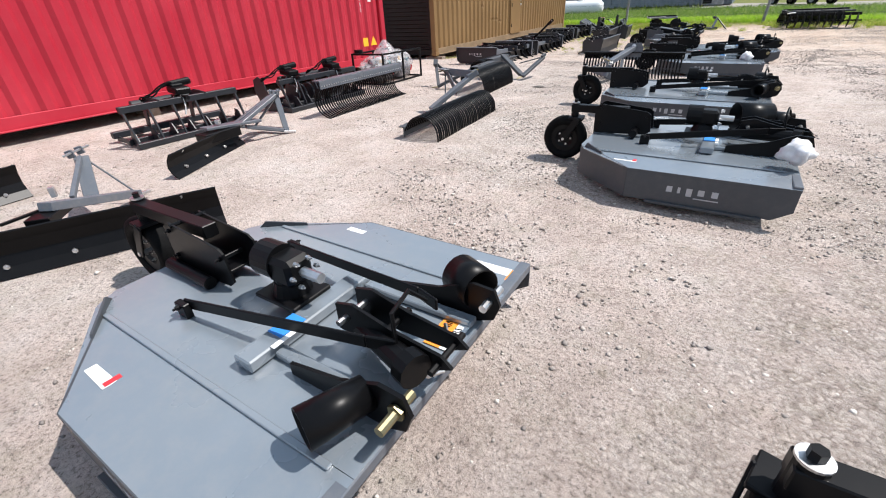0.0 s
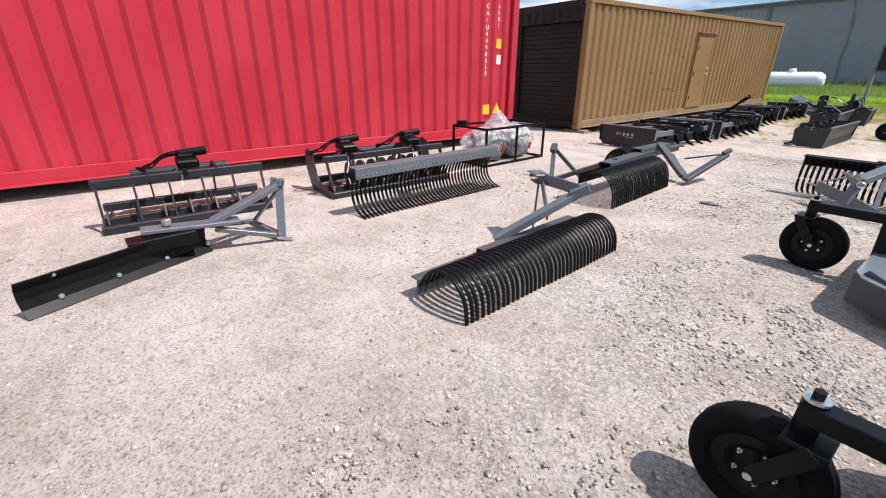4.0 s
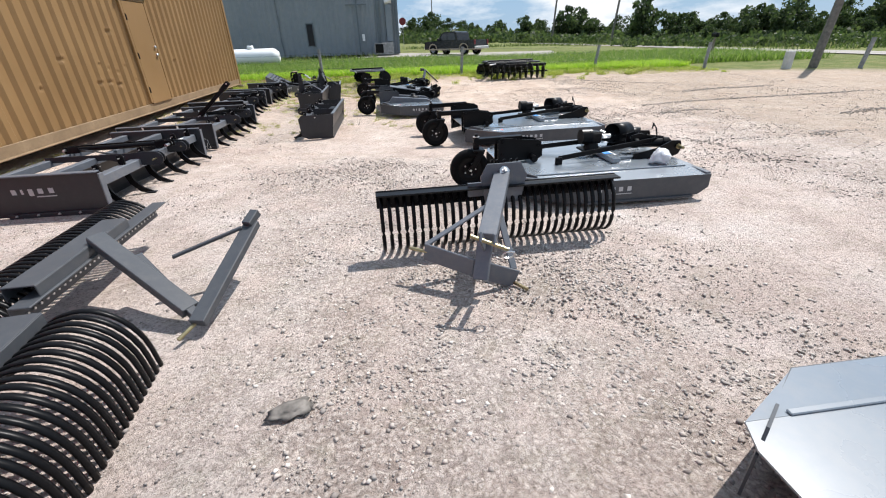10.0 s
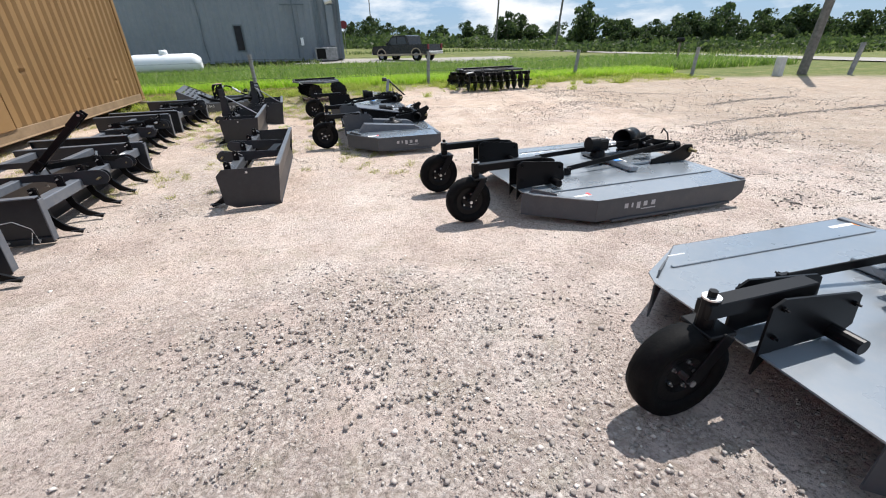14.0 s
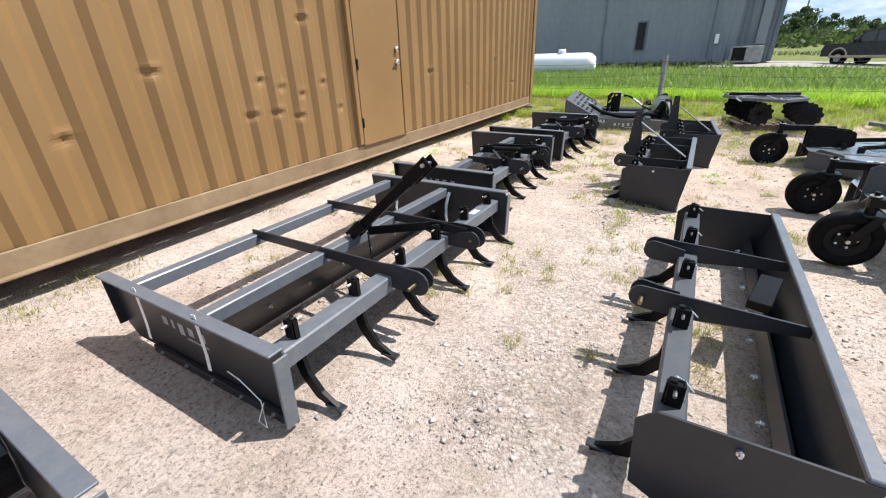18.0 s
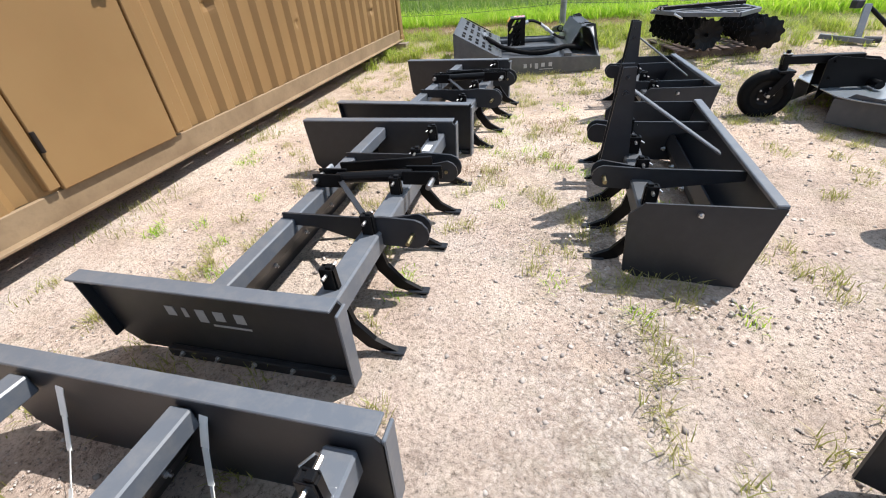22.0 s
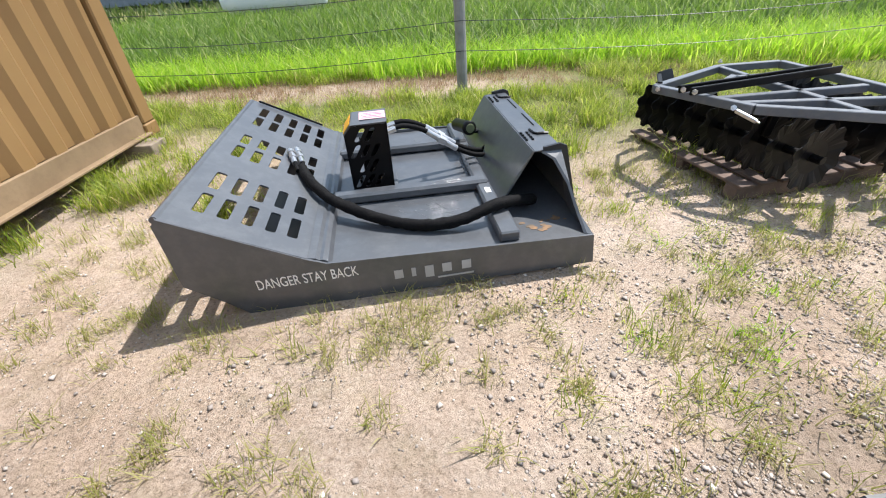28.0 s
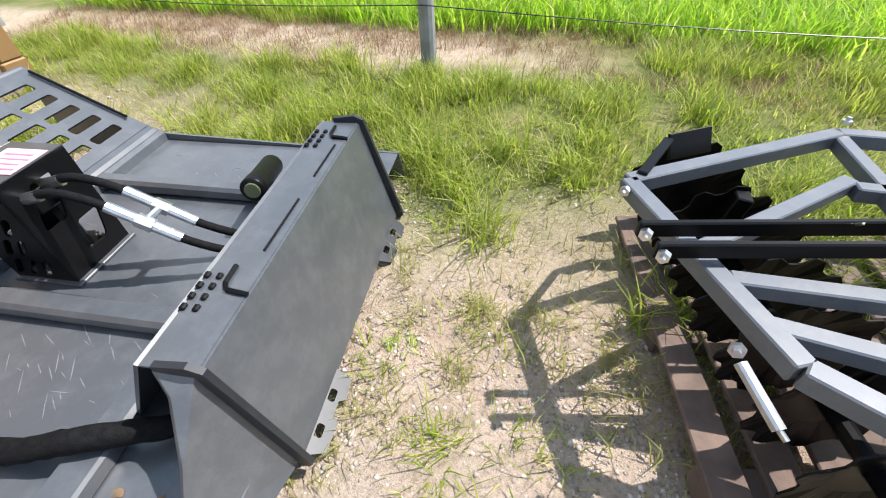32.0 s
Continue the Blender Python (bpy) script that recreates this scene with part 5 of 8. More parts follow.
# rake 1 stands upright on its tine tips near the red container
landscape_rake((-4.95, 4.34), (-5.1, 6.44), 1, STAND, 40, bars=(((-5.02, 5.3, 0.49), (-5.3, 5.4, 0.45), 0.12, 0.08), ((-5.28, 5.38, 0.45), (-5.62, 5.25, 0.12), 0.06, 0.06), ((-5.3, 5.4, 0.45), (-5.48, 5.8, 0.3), 0.05, 0.06)),
               label="black landscape rake standing upright on its tines", flange=-0.13)
# rake 2 lies with its tines arched over
landscape_rake((-3.16, 3.91), (-3.29, 5.72), -1, ((0.0, 0.1), (0.04, 0.18), (0.12, 0.25), (0.24, 0.275), (0.34, 0.24), (0.42, 0.14), (0.44, 0.0)), 38,
               bars=(((-3.345, 4.77, 0.17), (-3.05, 5.42, 0.53), 0.085, 0.055), ((-3.06, 5.4, 0.54), (-3.5, 5.43, 0.555), 0.014, 0.095), ((-3.48, 5.44, 0.53), (-3.2, 5.22, 0.31), 0.014, 0.085),
                     ((-3.52, 5.45, 0.57), (-3.54, 5.44, 0.0), 0.018, 0.018), ((-3.44, 5.4, 0.585), (-3.62, 5.49, 0.585), 0.13, 0.014), ((-3.46, 5.42, 0.51), (-3.6, 5.5, 0.51), 0.11, 0.014), ((-3.1, 5.36, 0.5), (-3.0, 5.44, 0.57), 0.13, 0.07)),
               pins=(((-3.63, 5.44, 0.55), (-3.56, 5.54, 0.56)), ((-3.04, 5.36, 0.56), (-2.98, 5.43, 0.6))), label="black landscape rake lying with tines arched over", bar_z=0.06, flange=0.075, bar_paint=M_DARK_GREY,
               channel=((-3.19, 4.5, 0.16), (-3.28, 5.68, 0.16), 0.12, 0.075))
# rakes 3 and 4 lie back to back
landscape_rake((-3.98, 6.7), (-4.11, 8.22), -1, OVER, 32, dark=True,
               bars=(((-4.7, 7.04, 0.05), (-4.02, 7.5, 0.395), 0.09, 0.05), ((-4.98, 7.44, 0.44), (-4.74, 7.14, 0.02), 0.06, 0.02), ((-4.96, 7.44, 0.4), (-4.58, 7.6, 0.03), 0.035, 0.05), ((-4.99, 7.46, 0.46), (-4.94, 7.36, 0.38), 0.08, 0.06)), channel=((-4.0, 7.2, 0.345), (-4.11, 8.18, 0.345), 0.15, 0.09),
               pins=(((-4.82, 7.02, 0.03), (-4.68, 7.14, 0.04)),), label="black landscape rake lying with hitch folded to one side", frame_paint=M_DARK_GREY)
landscape_rake((-4.33, 8.35), (-4.38, 9.86), 1, OVER, 32,
               bars=(((-4.26, 8.98, 0.41), (-3.64, 8.56, 0.1), 0.1, 0.06), ((-3.57, 8.45, 0.08), (-3.4, 9.14, 0.37), 0.09, 0.05), ((-3.84, 8.92, 0.27), (-3.45, 9.07, 0.37), 0.03, 0.02), ((-3.6, 8.52, 0.08), (-4.02, 8.9, 0.3), 0.05, 0.05), ((-3.42, 9.08, 0.38), (-3.38, 9.18, 0.43), 0.06, 0.05)),
               pins=(((-3.64, 8.36, 0.05), (-3.55, 8.54, 0.09)),), label="black landscape rake with angled grey hitch", frame_paint=M_DARK_GREY, bar_paint=M_DARK_GREY, channel=((-4.32, 8.45, 0.345), (-4.36, 9.35, 0.345), 0.15, 0.09))
# rake 5 faces the aisle, hitch forward
MP = T(-1.68, 9.28, 0.44) @ R(2)
BULGE = ((0.0, 0.43), (-0.045, 0.4), (-0.095, 0.33), (-0.115, 0.22), (-0.1, 0.11), (-0.04, 0.04), (0.06, 0.004))
rk5 = landscape_rake((-2.59, 9.285), (-0.8, 9.335), 1, BULGE, 32, dark=True,
               bars=(((-1.68, 9.28, 0.55), (-1.94, 8.62, 0.36), 0.11, 0.07), ((-2.3, 8.82, 0.21), (-2.02, 8.62, 0.17), 0.014, 0.12), ((-2.02, 8.62, 0.17), (-1.74, 8.66, 0.04), 0.014, 0.12),
                     ((-2.29, 8.83, 0.25), (-1.8, 8.98, 0.46), 0.045, 0.014), ((-1.75, 8.68, 0.1), (-1.8, 8.98, 0.46), 0.045, 0.014), ((-1.94, 8.66, 0.34), (-1.99, 8.56, 0.12), 0.09, 0.05),
                     ((-1.96, 8.6, 0.32), (-2.02, 8.44, 0.46), 0.014, 0.06), ((-1.9, 8.58, 0.32), (-1.95, 8.41, 0.45), 0.014, 0.06)),
               pins=(((-2.39, 8.87, 0.22), (-2.28, 8.81, 0.21)), ((-1.77, 8.68, 0.02), (-1.69, 8.57, 0.012)), ((-2.07, 8.47, 0.455), (-1.88, 8.375, 0.4))),
               plates=((((-0.13, -0.1), (0.13, -0.1), (0.17, 0.1), (0.12, 0.19), (-0.12, 0.19), (-0.17, 0.1)), 0.014, MP @ T(0, -0.03, 0.0)), (((-0.26, 0.0), (0.1, 0.0), (0.1, 0.1), (-0.26, 0.1)), 0.016, MP @ T(0, -0.02, -0.04))),
               label="black landscape rake with grey hitch pointing at the aisle", bar_z=0.385)
bm = bmo()
sweep(bm, [Vector((0.71, -0.91, 0.4)) + Vector((0.035 * math.cos(k * 0.7), -0.02 * math.sin(k * 0.7), 0.03 * math.sin(k * 0.7) - 0.03)) for k in range(10)], 0.005, 5)
part("pin_ring", bm, M_STEEL, rk5, "wire ring on the hitch pin")
for a, wz in ((-0.09, 0), (-0.05, 0), (0.0, 0), (0.05, 0), (0.09, 0)):
    bm = bmo()
    cyl(bm, (0.92 + a, 0.0, 0.64), (0.92 + a, -0.012, 0.64), 0.011, 10)
    part("plate_hole", bm, M_BLACK, rk5)
bm = bmo()
cyl(bm, (0.91, -0.02, 0.56), (0.91, -0.06, 0.58), 0.035, 16)
bolt(bm, (0.91, -0.05, 0.58), (0, -0.6, 0.8), 0.02)
part("pivot_bolt", bm, M_STEEL, rk5, "large zinc pivot bolt with washer")

def rear_blade(P, Q, hitch, label, H=0.3, boom=None, face=1):
    """Curved grader blade from P to Q on plan, with boom and hitch frame given as beams."""
    P, Q = Vector((*P, 0)), Vector((*Q, 0))
    d = (Q - P)
    c = thing("rear_blade", T(*P) @ R(math.degrees(math.atan2(d.y, d.x)) - 90), label, "rear blade", "rear blades in the yard")
    L = d.length
    bm = bmo()
    ribbon(bm, [(face * -0.02, H), (face * -0.06, H * 0.75), (face * -0.075, H * 0.45), (face * -0.05, H * 0.2), (face * 0.0, 0.0)], 0, L, 0.012)
    bl = part("blade", bm, M_BLACK, c, "curved black blade")
    bm = bmo()
    k = 0.2
    while k < L:
        for x, z in ((face * -0.035, 0.07), (face * -0.03, H - 0.02)):
            if z < 0.1 or k < 0.3 or k > L - 0.4:
                bolt(bm, (x, k, z), (face, 0, 0.1), 0.017, 0.006)
                bolt(bm, (x - face * 0.012, k, z), (-face, 0, 0.1), 0.017, 0.006)
        k += 0.34
    tagged(part("blade_bolts", bm, M_STEEL, bl, "bright bolt heads"), kind="stuff")
    inv = c.matrix_basis.inverted()
    for a, b, w, h, mt in hitch:
        bm = bmo()
        beam(bm, inv @ Vector(a), inv @ Vector(b), w, h)
        part("hitch_beam", bm, mt, c)
    return c

bladeA = rear_blade((-3.92, -0.45), (-3.0, 1.46), (
    ((-3.69, 0.69, 0.315), (-4.12, 1.37, 0.08), 0.1, 0.06, M_GREY), ((-4.06, 1.05, 0.17), (-4.36, 1.19, 0.42), 0.1, 0.025, M_GREY), ((-3.9, 0.9, 0.26), (-4.35, 1.18, 0.42), 0.03, 0.04, M_GREY), ((-4.35, 1.2, 0.41), (-4.11, 1.36, 0.1), 0.014, 0.014, M_GREY),
    ((-4.34, 1.13, 0.43), (-4.35, 1.12, 0.49), 0.014, 0.06, M_GREY), ((-4.41, 1.22, 0.43), (-4.42, 1.21, 0.49), 0.014, 0.06, M_GREY), ((-4.28, 1.06, 0.47), (-4.47, 1.3, 0.47), 0.018, 0.018, M_STEEL), ((-4.08, 1.32, 0.075), (-4.14, 1.48, 0.06), 0.025, 0.025, M_STEEL),
    ((-3.8, 0.79, 0.33), (-3.8, 0.79, 0.4), 0.035, 0.035, M_STEEL), ((-3.6, 0.6, 0.25), (-3.86, 0.82, 0.25), 0.14, 0.06, M_BLACK), ((-3.68, 0.45, 0.29), (-3.78, 0.72, 0.28), 0.02, 0.02, M_BLACK)),
    "black curved rear blade with grey hitch frame", face=1)
bladeB = rear_blade((-4.36, 1.84), (-4.89, 2.95), (
    ((-4.88, 2.5, 0.285), (-4.88, 3.2, 0.235), 0.15, 0.03, M_GREY), ((-4.87, 2.95, 0.24), (-4.95, 3.58, 0.46), 0.06, 0.045, M_GREY), ((-5.05, 3.0, 0.22), (-5.0, 3.57, 0.46), 0.05, 0.045, M_GREY),
    ((-4.97, 3.6, 0.5), (-4.77, 3.5, 0.02), 0.07, 0.025, M_GREY), ((-4.97, 3.6, 0.44), (-5.28, 3.38, 0.06), 0.05, 0.025, M_GREY), ((-4.78, 3.5, 0.05), (-5.3, 3.36, 0.07), 0.05, 0.05, M_GREY), ((-4.86, 3.0, 0.2), (-4.79, 3.46, 0.06), 0.05, 0.04, M_GREY), ((-4.98, 2.98, 0.2), (-5.27, 3.34, 0.08), 0.05, 0.04, M_GREY),
    ((-5.0, 3.55, 0.46), (-5.01, 3.57, 0.53), 0.014, 0.06, M_GREY), ((-4.92, 3.6, 0.46), (-4.93, 3.62, 0.53), 0.014, 0.06, M_GREY), ((-5.06, 3.56, 0.51), (-4.88, 3.63, 0.51), 0.018, 0.018, M_STEEL), ((-4.78, 3.46, 0.04), (-4.7, 3.58, 0.02), 0.025, 0.025, M_STEEL),
    ((-4.87, 2.68, 0.3), (-4.87, 2.68, 0.35), 0.05, 0.05, M_STEEL), ((-4.8, 2.4, 0.2), (-4.84, 2.85, 0.2), 0.18, 0.1, M_BLACK)),
    "black curved rear blade with grey A-frame hitch", H=0.25, face=1)
bladeC = rear_blade((-5.02, -0.75), (-5.22, 0.96), (
    ((-5.25, 0.1, 0.25), (-5.9, 0.35, 0.25), 0.12, 0.06, M_GREY), ((-5.7, 0.25, 0.22), (-6.02, 0.78, 0.48), 0.05, 0.04, M_GREY), ((-6.04, 0.8, 0.56), (-5.66, 0.84, 0.08), 0.1, 0.03, M_GREY), ((-6.04, 0.8, 0.48), (-6.3, 0.3, 0.06), 0.05, 0.03, M_GREY), ((-5.66, 0.84, 0.08), (-6.3, 0.3, 0.08), 0.05, 0.05, M_GREY), ((-5.98, 0.72, 0.55), (-6.1, 0.9, 0.55), 0.09, 0.02, M_GREY)),
    "black curved rear blade with grey hitch beside the red container", face=1)

def root_grapple(m, W, motors, label, sides=False):
    """Skid-steer grapple lying open: a ground rail with fins, a raised rail on slanted posts, a rear tube with the clamp drive. Mouth towards +x, length along y from 0."""
    c = thing("root_grapple", m, label, "root grapple", "grapples along the red container")
    for nm, x, z, sx, sz in (("front_rail", 0.0, 0.04, 0.07, 0.07), ("middle_rail", -0.24, 0.06, 0.07, 0.07), ("top_rail", -0.16, 0.45, 0.075, 0.075), ("rear_rail", -0.66, 0.1, 0.08, 0.08)):
        bm = bmo()
        box(bm, (x, W / 2, z), (sx, W, sz), None, 0.006)
        part(nm, bm, M_CHAR, c)
    bm = bmo()
    cyl(bm, (-0.56, W * 0.2, 0.43), (-0.56, W * 0.8, 0.43), 0.05, 14)
    part("rear_tube", bm, M_CHAR, c)
    n = 7 if W < 1.7 else 8
    for k in range(n):
        y = 0.06 + k * (W - 0.12) / (n - 1)
        bm = bmo()
        plate(bm, ((-0.7, 0.02), (0.03, 0.01), (0.02, 0.05), (-0.06, 0.08), (-0.14, 0.19), (-0.19, 0.2), (-0.24, 0.09), (-0.5, 0.07), (-0.68, 0.1)), 0.016, T(0, y, 0))
        part("tooth", bm, M_CHAR, c)
    for k in range(6):
        y = 0.03 + k * (W - 0.06) / 5
        bm = bmo()
        plate(bm, ((-0.19, 0.44), (-0.13, 0.44), (-0.005, 0.07), (-0.03, 0.07)), 0.018, T(0, y, 0))
        part("post", bm, M_CHAR, c)
    for y in (W * 0.3, W * 0.7):
        bm = bmo()
        plate(bm, ((-0.7, 0.1), (-0.6, 0.46), (-0.4, 0.52), (-0.12, 0.5), (-0.12, 0.42), (-0.4, 0.43), (-0.54, 0.34), (-0.62, 0.1)), 0.016, T(0, y, 0))
        part("clamp_arm", bm, M_CHAR, c)
    if sides:
        for k in range(7):
            yy = W * 0.24 + k * 0.16
            bm = bmo()
            plate(bm, arc((-0.36, 0.2), 0.15, 200, -20, 10) + [(-0.3, 0.08), (-0.44, 0.08)], 0.03, T(0, yy, 0))
            part("clamp_tine", bm, M_CHAR, c)
        for y in (0.0, W):
            bm = bmo()
            plate(bm, ((-0.6, 0.0), (0.04, 0.0), (0.03, 0.08), (-0.3, 0.11), (-0.42, 0.2), (-0.5, 0.4), (-0.5, 0.47), (-0.62, 0.52), (-0.74, 0.47), (-0.76, 0.3), (-0.66, 0.1)), 0.016, T(0, y, 0))
            part("side_plate", bm, M_CHAR, c)
    for y in motors:
        bm = bmo()
        box(bm, (-0.34, y, 0.52), (0.24, 0.2, 0.08), R(6, "Y"), 0.015)
        box(bm, (-0.36, y, 0.585), (0.15, 0.15, 0.08), None, 0.012)
        cyl(bm, (-0.36, y - 0.08, 0.62), (-0.36, y + 0.2, 0.64), 0.045, 12)
        arm = part("clamp_motor", bm, M_BLACK, c)
        bm = bmo()
        cyl(bm, (-0.42, y - 0.04, 0.47), (-0.02, y - 0.05, 0.48), 0.028, 10)
        part("hydraulic_ram", bm, M_BLACK, arm)
        for u in (0.0, 0.05, 0.1):
            bm = bmo()
            sweep(bm, rounded3([(-0.36, y, 0.62), (-0.3, y - 0.1 - u, 0.66 - u * 0.5), (-0.32, y - 0.22 - u, 0.62 - u), (-0.4, y - 0.34 - u, 0.52), (-0.5, y - 0.4, 0.46)]), 0.009, 6)
            part("hydraulic_hose", bm, M_HOSE, arm)
        bm = bmo()
        cyl(bm, (-0.28, y - 0.07, 0.5), (-0.22, y - 0.16, 0.44), 0.012, 8)
        part("hose_fitting", bm, M_STEEL, arm, "bright hose fitting")
        bm = bmo()
        sweep(bm, [(-0.2, y - 0.05, 0.5), (-0.1, y - 0.07, 0.48), (-0.04, y - 0.1, 0.38), (-0.06, y - 0.12, 0.28)], 0.012, 5, 0.4)
        part("tie_strap", bm, M_STRAP, arm, "white tie strap")
    return c

root_grapple(T(-5.9, 2.2, 0) @ R(-1.5), 1.52, (0.82,), "black root grapple with pointed teeth beside the red container")
root_grapple(T(-5.76, 4.4, 0) @ R(1.0), 1.75, (0.36, 1.3), "black root grapple with two clamp motors and hoses", True)

# plastic-wrapped machine in a steel crate
crate = thing("steel_crate", T(-6.02, 7.08, 0) @ R(3), "black steel crate frame on the gravel", "crate")
CW, CD, CH = 1.42, 0.78, 0.6
for x in (0, -CD):
    for y in (0, CW * 0.5, CW):
        bm = bmo()
        box(bm, (x, y, CH / 2), (0.035, 0.035, CH), None, 0.004)
        part("upright", bm, M_BLACK, crate)
    for z in (0.02, CH - 0.015):
        bm = bmo()
        box(bm, (x, CW / 2, z), (0.035, CW, 0.035), None, 0.004)
        part("long_bar", bm, M_BLACK, crate)
for y in (0, CW):
    for z in (0.02, CH - 0.015):
        bm = bmo()
        box(bm, (-CD / 2, y, z), (CD, 0.035, 0.035), None, 0.004)
        part("cross_bar", bm, M_BLACK, crate)

def film():
    m = bpy.data.materials.new("clear_plastic_film")
    m.use_nodes = True
    n, l = m.node_tree.nodes, m.node_tree.links
    b = n["Principled BSDF"]
    b.inputs["Base Color"].default_value, b.inputs["Roughness"].default_value = (0.72, 0.7, 0.72, 1), 0.2
    tr = n.new("ShaderNodeBsdfTransparent")
    mx = n.new("ShaderNodeMixShader")
    nz = n.new("ShaderNodeTexNoise")
    nz.inputs["Scale"].default_value, nz.inputs["Detail"].default_value = 9, 6
    co = n.new("ShaderNodeTexCoord")
    l.new(co.outputs["Object"], nz.inputs["Vector"])
    mr = n.new("ShaderNodeMapRange")
    mr.inputs["From Min"].default_value, mr.inputs["From Max"].default_value = 0.35, 0.7
    mr.inputs["To Min"].default_value, mr.inputs["To Max"].default_value = 0.14, 0.6
    l.new(nz.outputs["Fac"], mr.inputs["Value"])
    bp = n.new("ShaderNodeBump")
    bp.inputs["Strength"].default_value, bp.inputs["Distance"].default_value = 0.6, 0.03
    l.new(nz.outputs["Fac"], bp.inputs["Height"])
    l.new(bp.outputs["Normal"], b.inputs["Normal"])
    l.new(mr.outputs["Result"], mx.inputs[0])
    l.new(tr.outputs[0], mx.inputs[1])
    l.new(b.outputs[0], mx.inputs[2])
    l.new(mx.outputs[0], n["Material Output"].inputs["Surface"])
    return m

M_FILM = film()
M_LOAD = mat("wrapped_load", (0.03, 0.03, 0.034), 0.5, color2=(0.13, 0.12, 0.125), scale=7)
load = thing("wrapped_machine", T(-6.02, 7.08, 0) @ R(3), "machine wrapped in clear crinkled plastic film", "wrapped machine")
for k, (y, h) in enumerate(((0.36, 0.5), (1.05, 0.52))):
    bm = bmo()
    bmesh.ops.create_icosphere(bm, subdivisions=4, radius=1.0)
    for v in bm.verts:
        q = v.co.copy()
        v.co *= 0.92 + 0.22 * noise.noise(q * 1.6 + Vector((k * 7, 0, 0))) + 0.1 * noise.noise(q * 4.5) + 0.04 * noise.noise(q * 11)
        v.co = Vector((v.co.x * 0.37, v.co.y * 0.43, max(-0.99, v.co.z) * h * 0.56))
        v.co += Vector((-0.4, y, 0.3))
    part("film_wrap", bm, M_FILM, load, smooth=True)
    bm = bmo()
    box(bm, (-0.4, y, 0.22), (0.4, 0.5, 0.36), R(0), 0.03)
    cyl(bm, (-0.4, y - 0.25, 0.4), (-0.4, y + 0.2, 0.42), 0.08, 12)
    part("machine_block", bm, M_LOAD, load)
    for name, dx, dy, dz, r, mt, lb in (("oil_cap", 0.13, -0.12, 0.4, 0.028, M_YELL, "yellow cap"), ("hose_end", 0.19, 0.24, 0.2, 0.03, M_REDD, "red hose end"), ("valve_block", 0.14, 0.14, 0.36, 0.05, mat("teal_paint", (0.03, 0.2, 0.17), 0.45), "teal valve block")):
        bm = bmo()
        cyl(bm, (-0.4 + dx, y + dy, dz - 0.05), (-0.37 + dx, y + dy, dz + 0.05), r, 10)
        part(name, bm, mt, load, lb)
bm = bmo()
bmesh.ops.create_cone(bm, cap_ends=False, segments=18, radius1=0.3, radius2=0.04, depth=0.3, matrix=T(-0.42, 0.7, 0.66))
for v in bm.verts:
    v.co += Vector((0.05 * noise.noise(v.co * 5), 0.05 * noise.noise(v.co * 5 + Vector((3, 0, 0))), 0))
part("film_peak", bm, M_FILM, load, smooth=True)
bm = bmo()
cyl(bm, (-0.7, 0.12, 0.56), (-0.7, 0.12, 0.66), 0.09, 14)
part("cap", bm, M_BLACK, load)

# ---- skid-steer brush cutter ----
def inside(p, poly):
    hit = False
    for (x0, y0), (x1, y1) in zip(poly, poly[1:] + poly[:1]):
        if (y0 > p[1]) != (y1 > p[1]) and p[0] < x0 + (p[1] - y0) * (x1 - x0) / (y1 - y0):
            hit = not hit
    return hit

def soft_slot(x0, y0, x1, y1, r, skew=0.0):
    """A slot with rounded corners, leaning by skew along x."""
    out = []
    for cx, cy, a0 in ((x1 - r, y0 + r, -90), (x1 - r, y1 - r, 0), (x0 + r, y1 - r, 90), (x0 + r, y0 + r, 180)):
        for k in range(4):
            w = radians(a0 + 30 * k)
            px, py = cx + r * math.cos(w), cy + r * math.sin(w)
            out.append((px + skew * (py - y0), py))
    return out

def punched(bm, o, u, v, outline, slots, th=0.01):
    """One sheet spanned by unit vectors u and v from o, with holes cut through."""
    loops = [list(outline)] + [list(q) for q in slots]
    pts, edges = [], []
    for q in loops:
        n0 = len(pts)
        pts += [Vector(p) for p in q]
        edges += [(n0 + k, n0 + (k + 1) % len(q)) for k in range(len(q))]
    vs, _, fs, *_ = delaunay_2d_cdt(pts, edges, [], 1, 1e-5)
    keep = []
    for f in fs:
        c = sum((vs[k] for k in f), Vector((0, 0))) / len(f)
        if inside(c, loops[0]) and not any(inside(c, q) for q in loops[1:]):
            keep.append(f)
    n = u.cross(v).normalized() * th
    top = [bm.verts.new(o + u * p.x + v * p.y) for p in vs]
    low = [bm.verts.new(t.co - n) for t in top]
    count = collections.Counter(frozenset((f[k], f[(k + 1) % 3])) for f in keep for k in range(3))
    for f in keep:
        bm.faces.new([top[k] for k in f])
        bm.faces.new([low[k] for k in reversed(f)])
        for k in range(3):
            p, q = f[k], f[(k + 1) % 3]
            if count[frozenset((p, q))] == 1:
                bm.faces.new((top[q], top[p], low[p], low[q]))
    bmesh.ops.delete(bm, geom=[w for w in bm.verts if not w.link_faces], context="VERTS")

M_RSPOT = mat("rust_spot", (0.1, 0.075, 0.05), 0.7, color2=(0.26, 0.14, 0.06), scale=30, dust=(0.05, 0.05, 0.055), dust_amt=0.9)
bc = thing("brush_cutter", T(-6.32, 21.475, 0.035) @ R(8.0) @ R(1.2, "X"), "black skid-steer brush cutter with punched guard and hoses", "brush cutter")
BL, BD = 1.955, 1.73
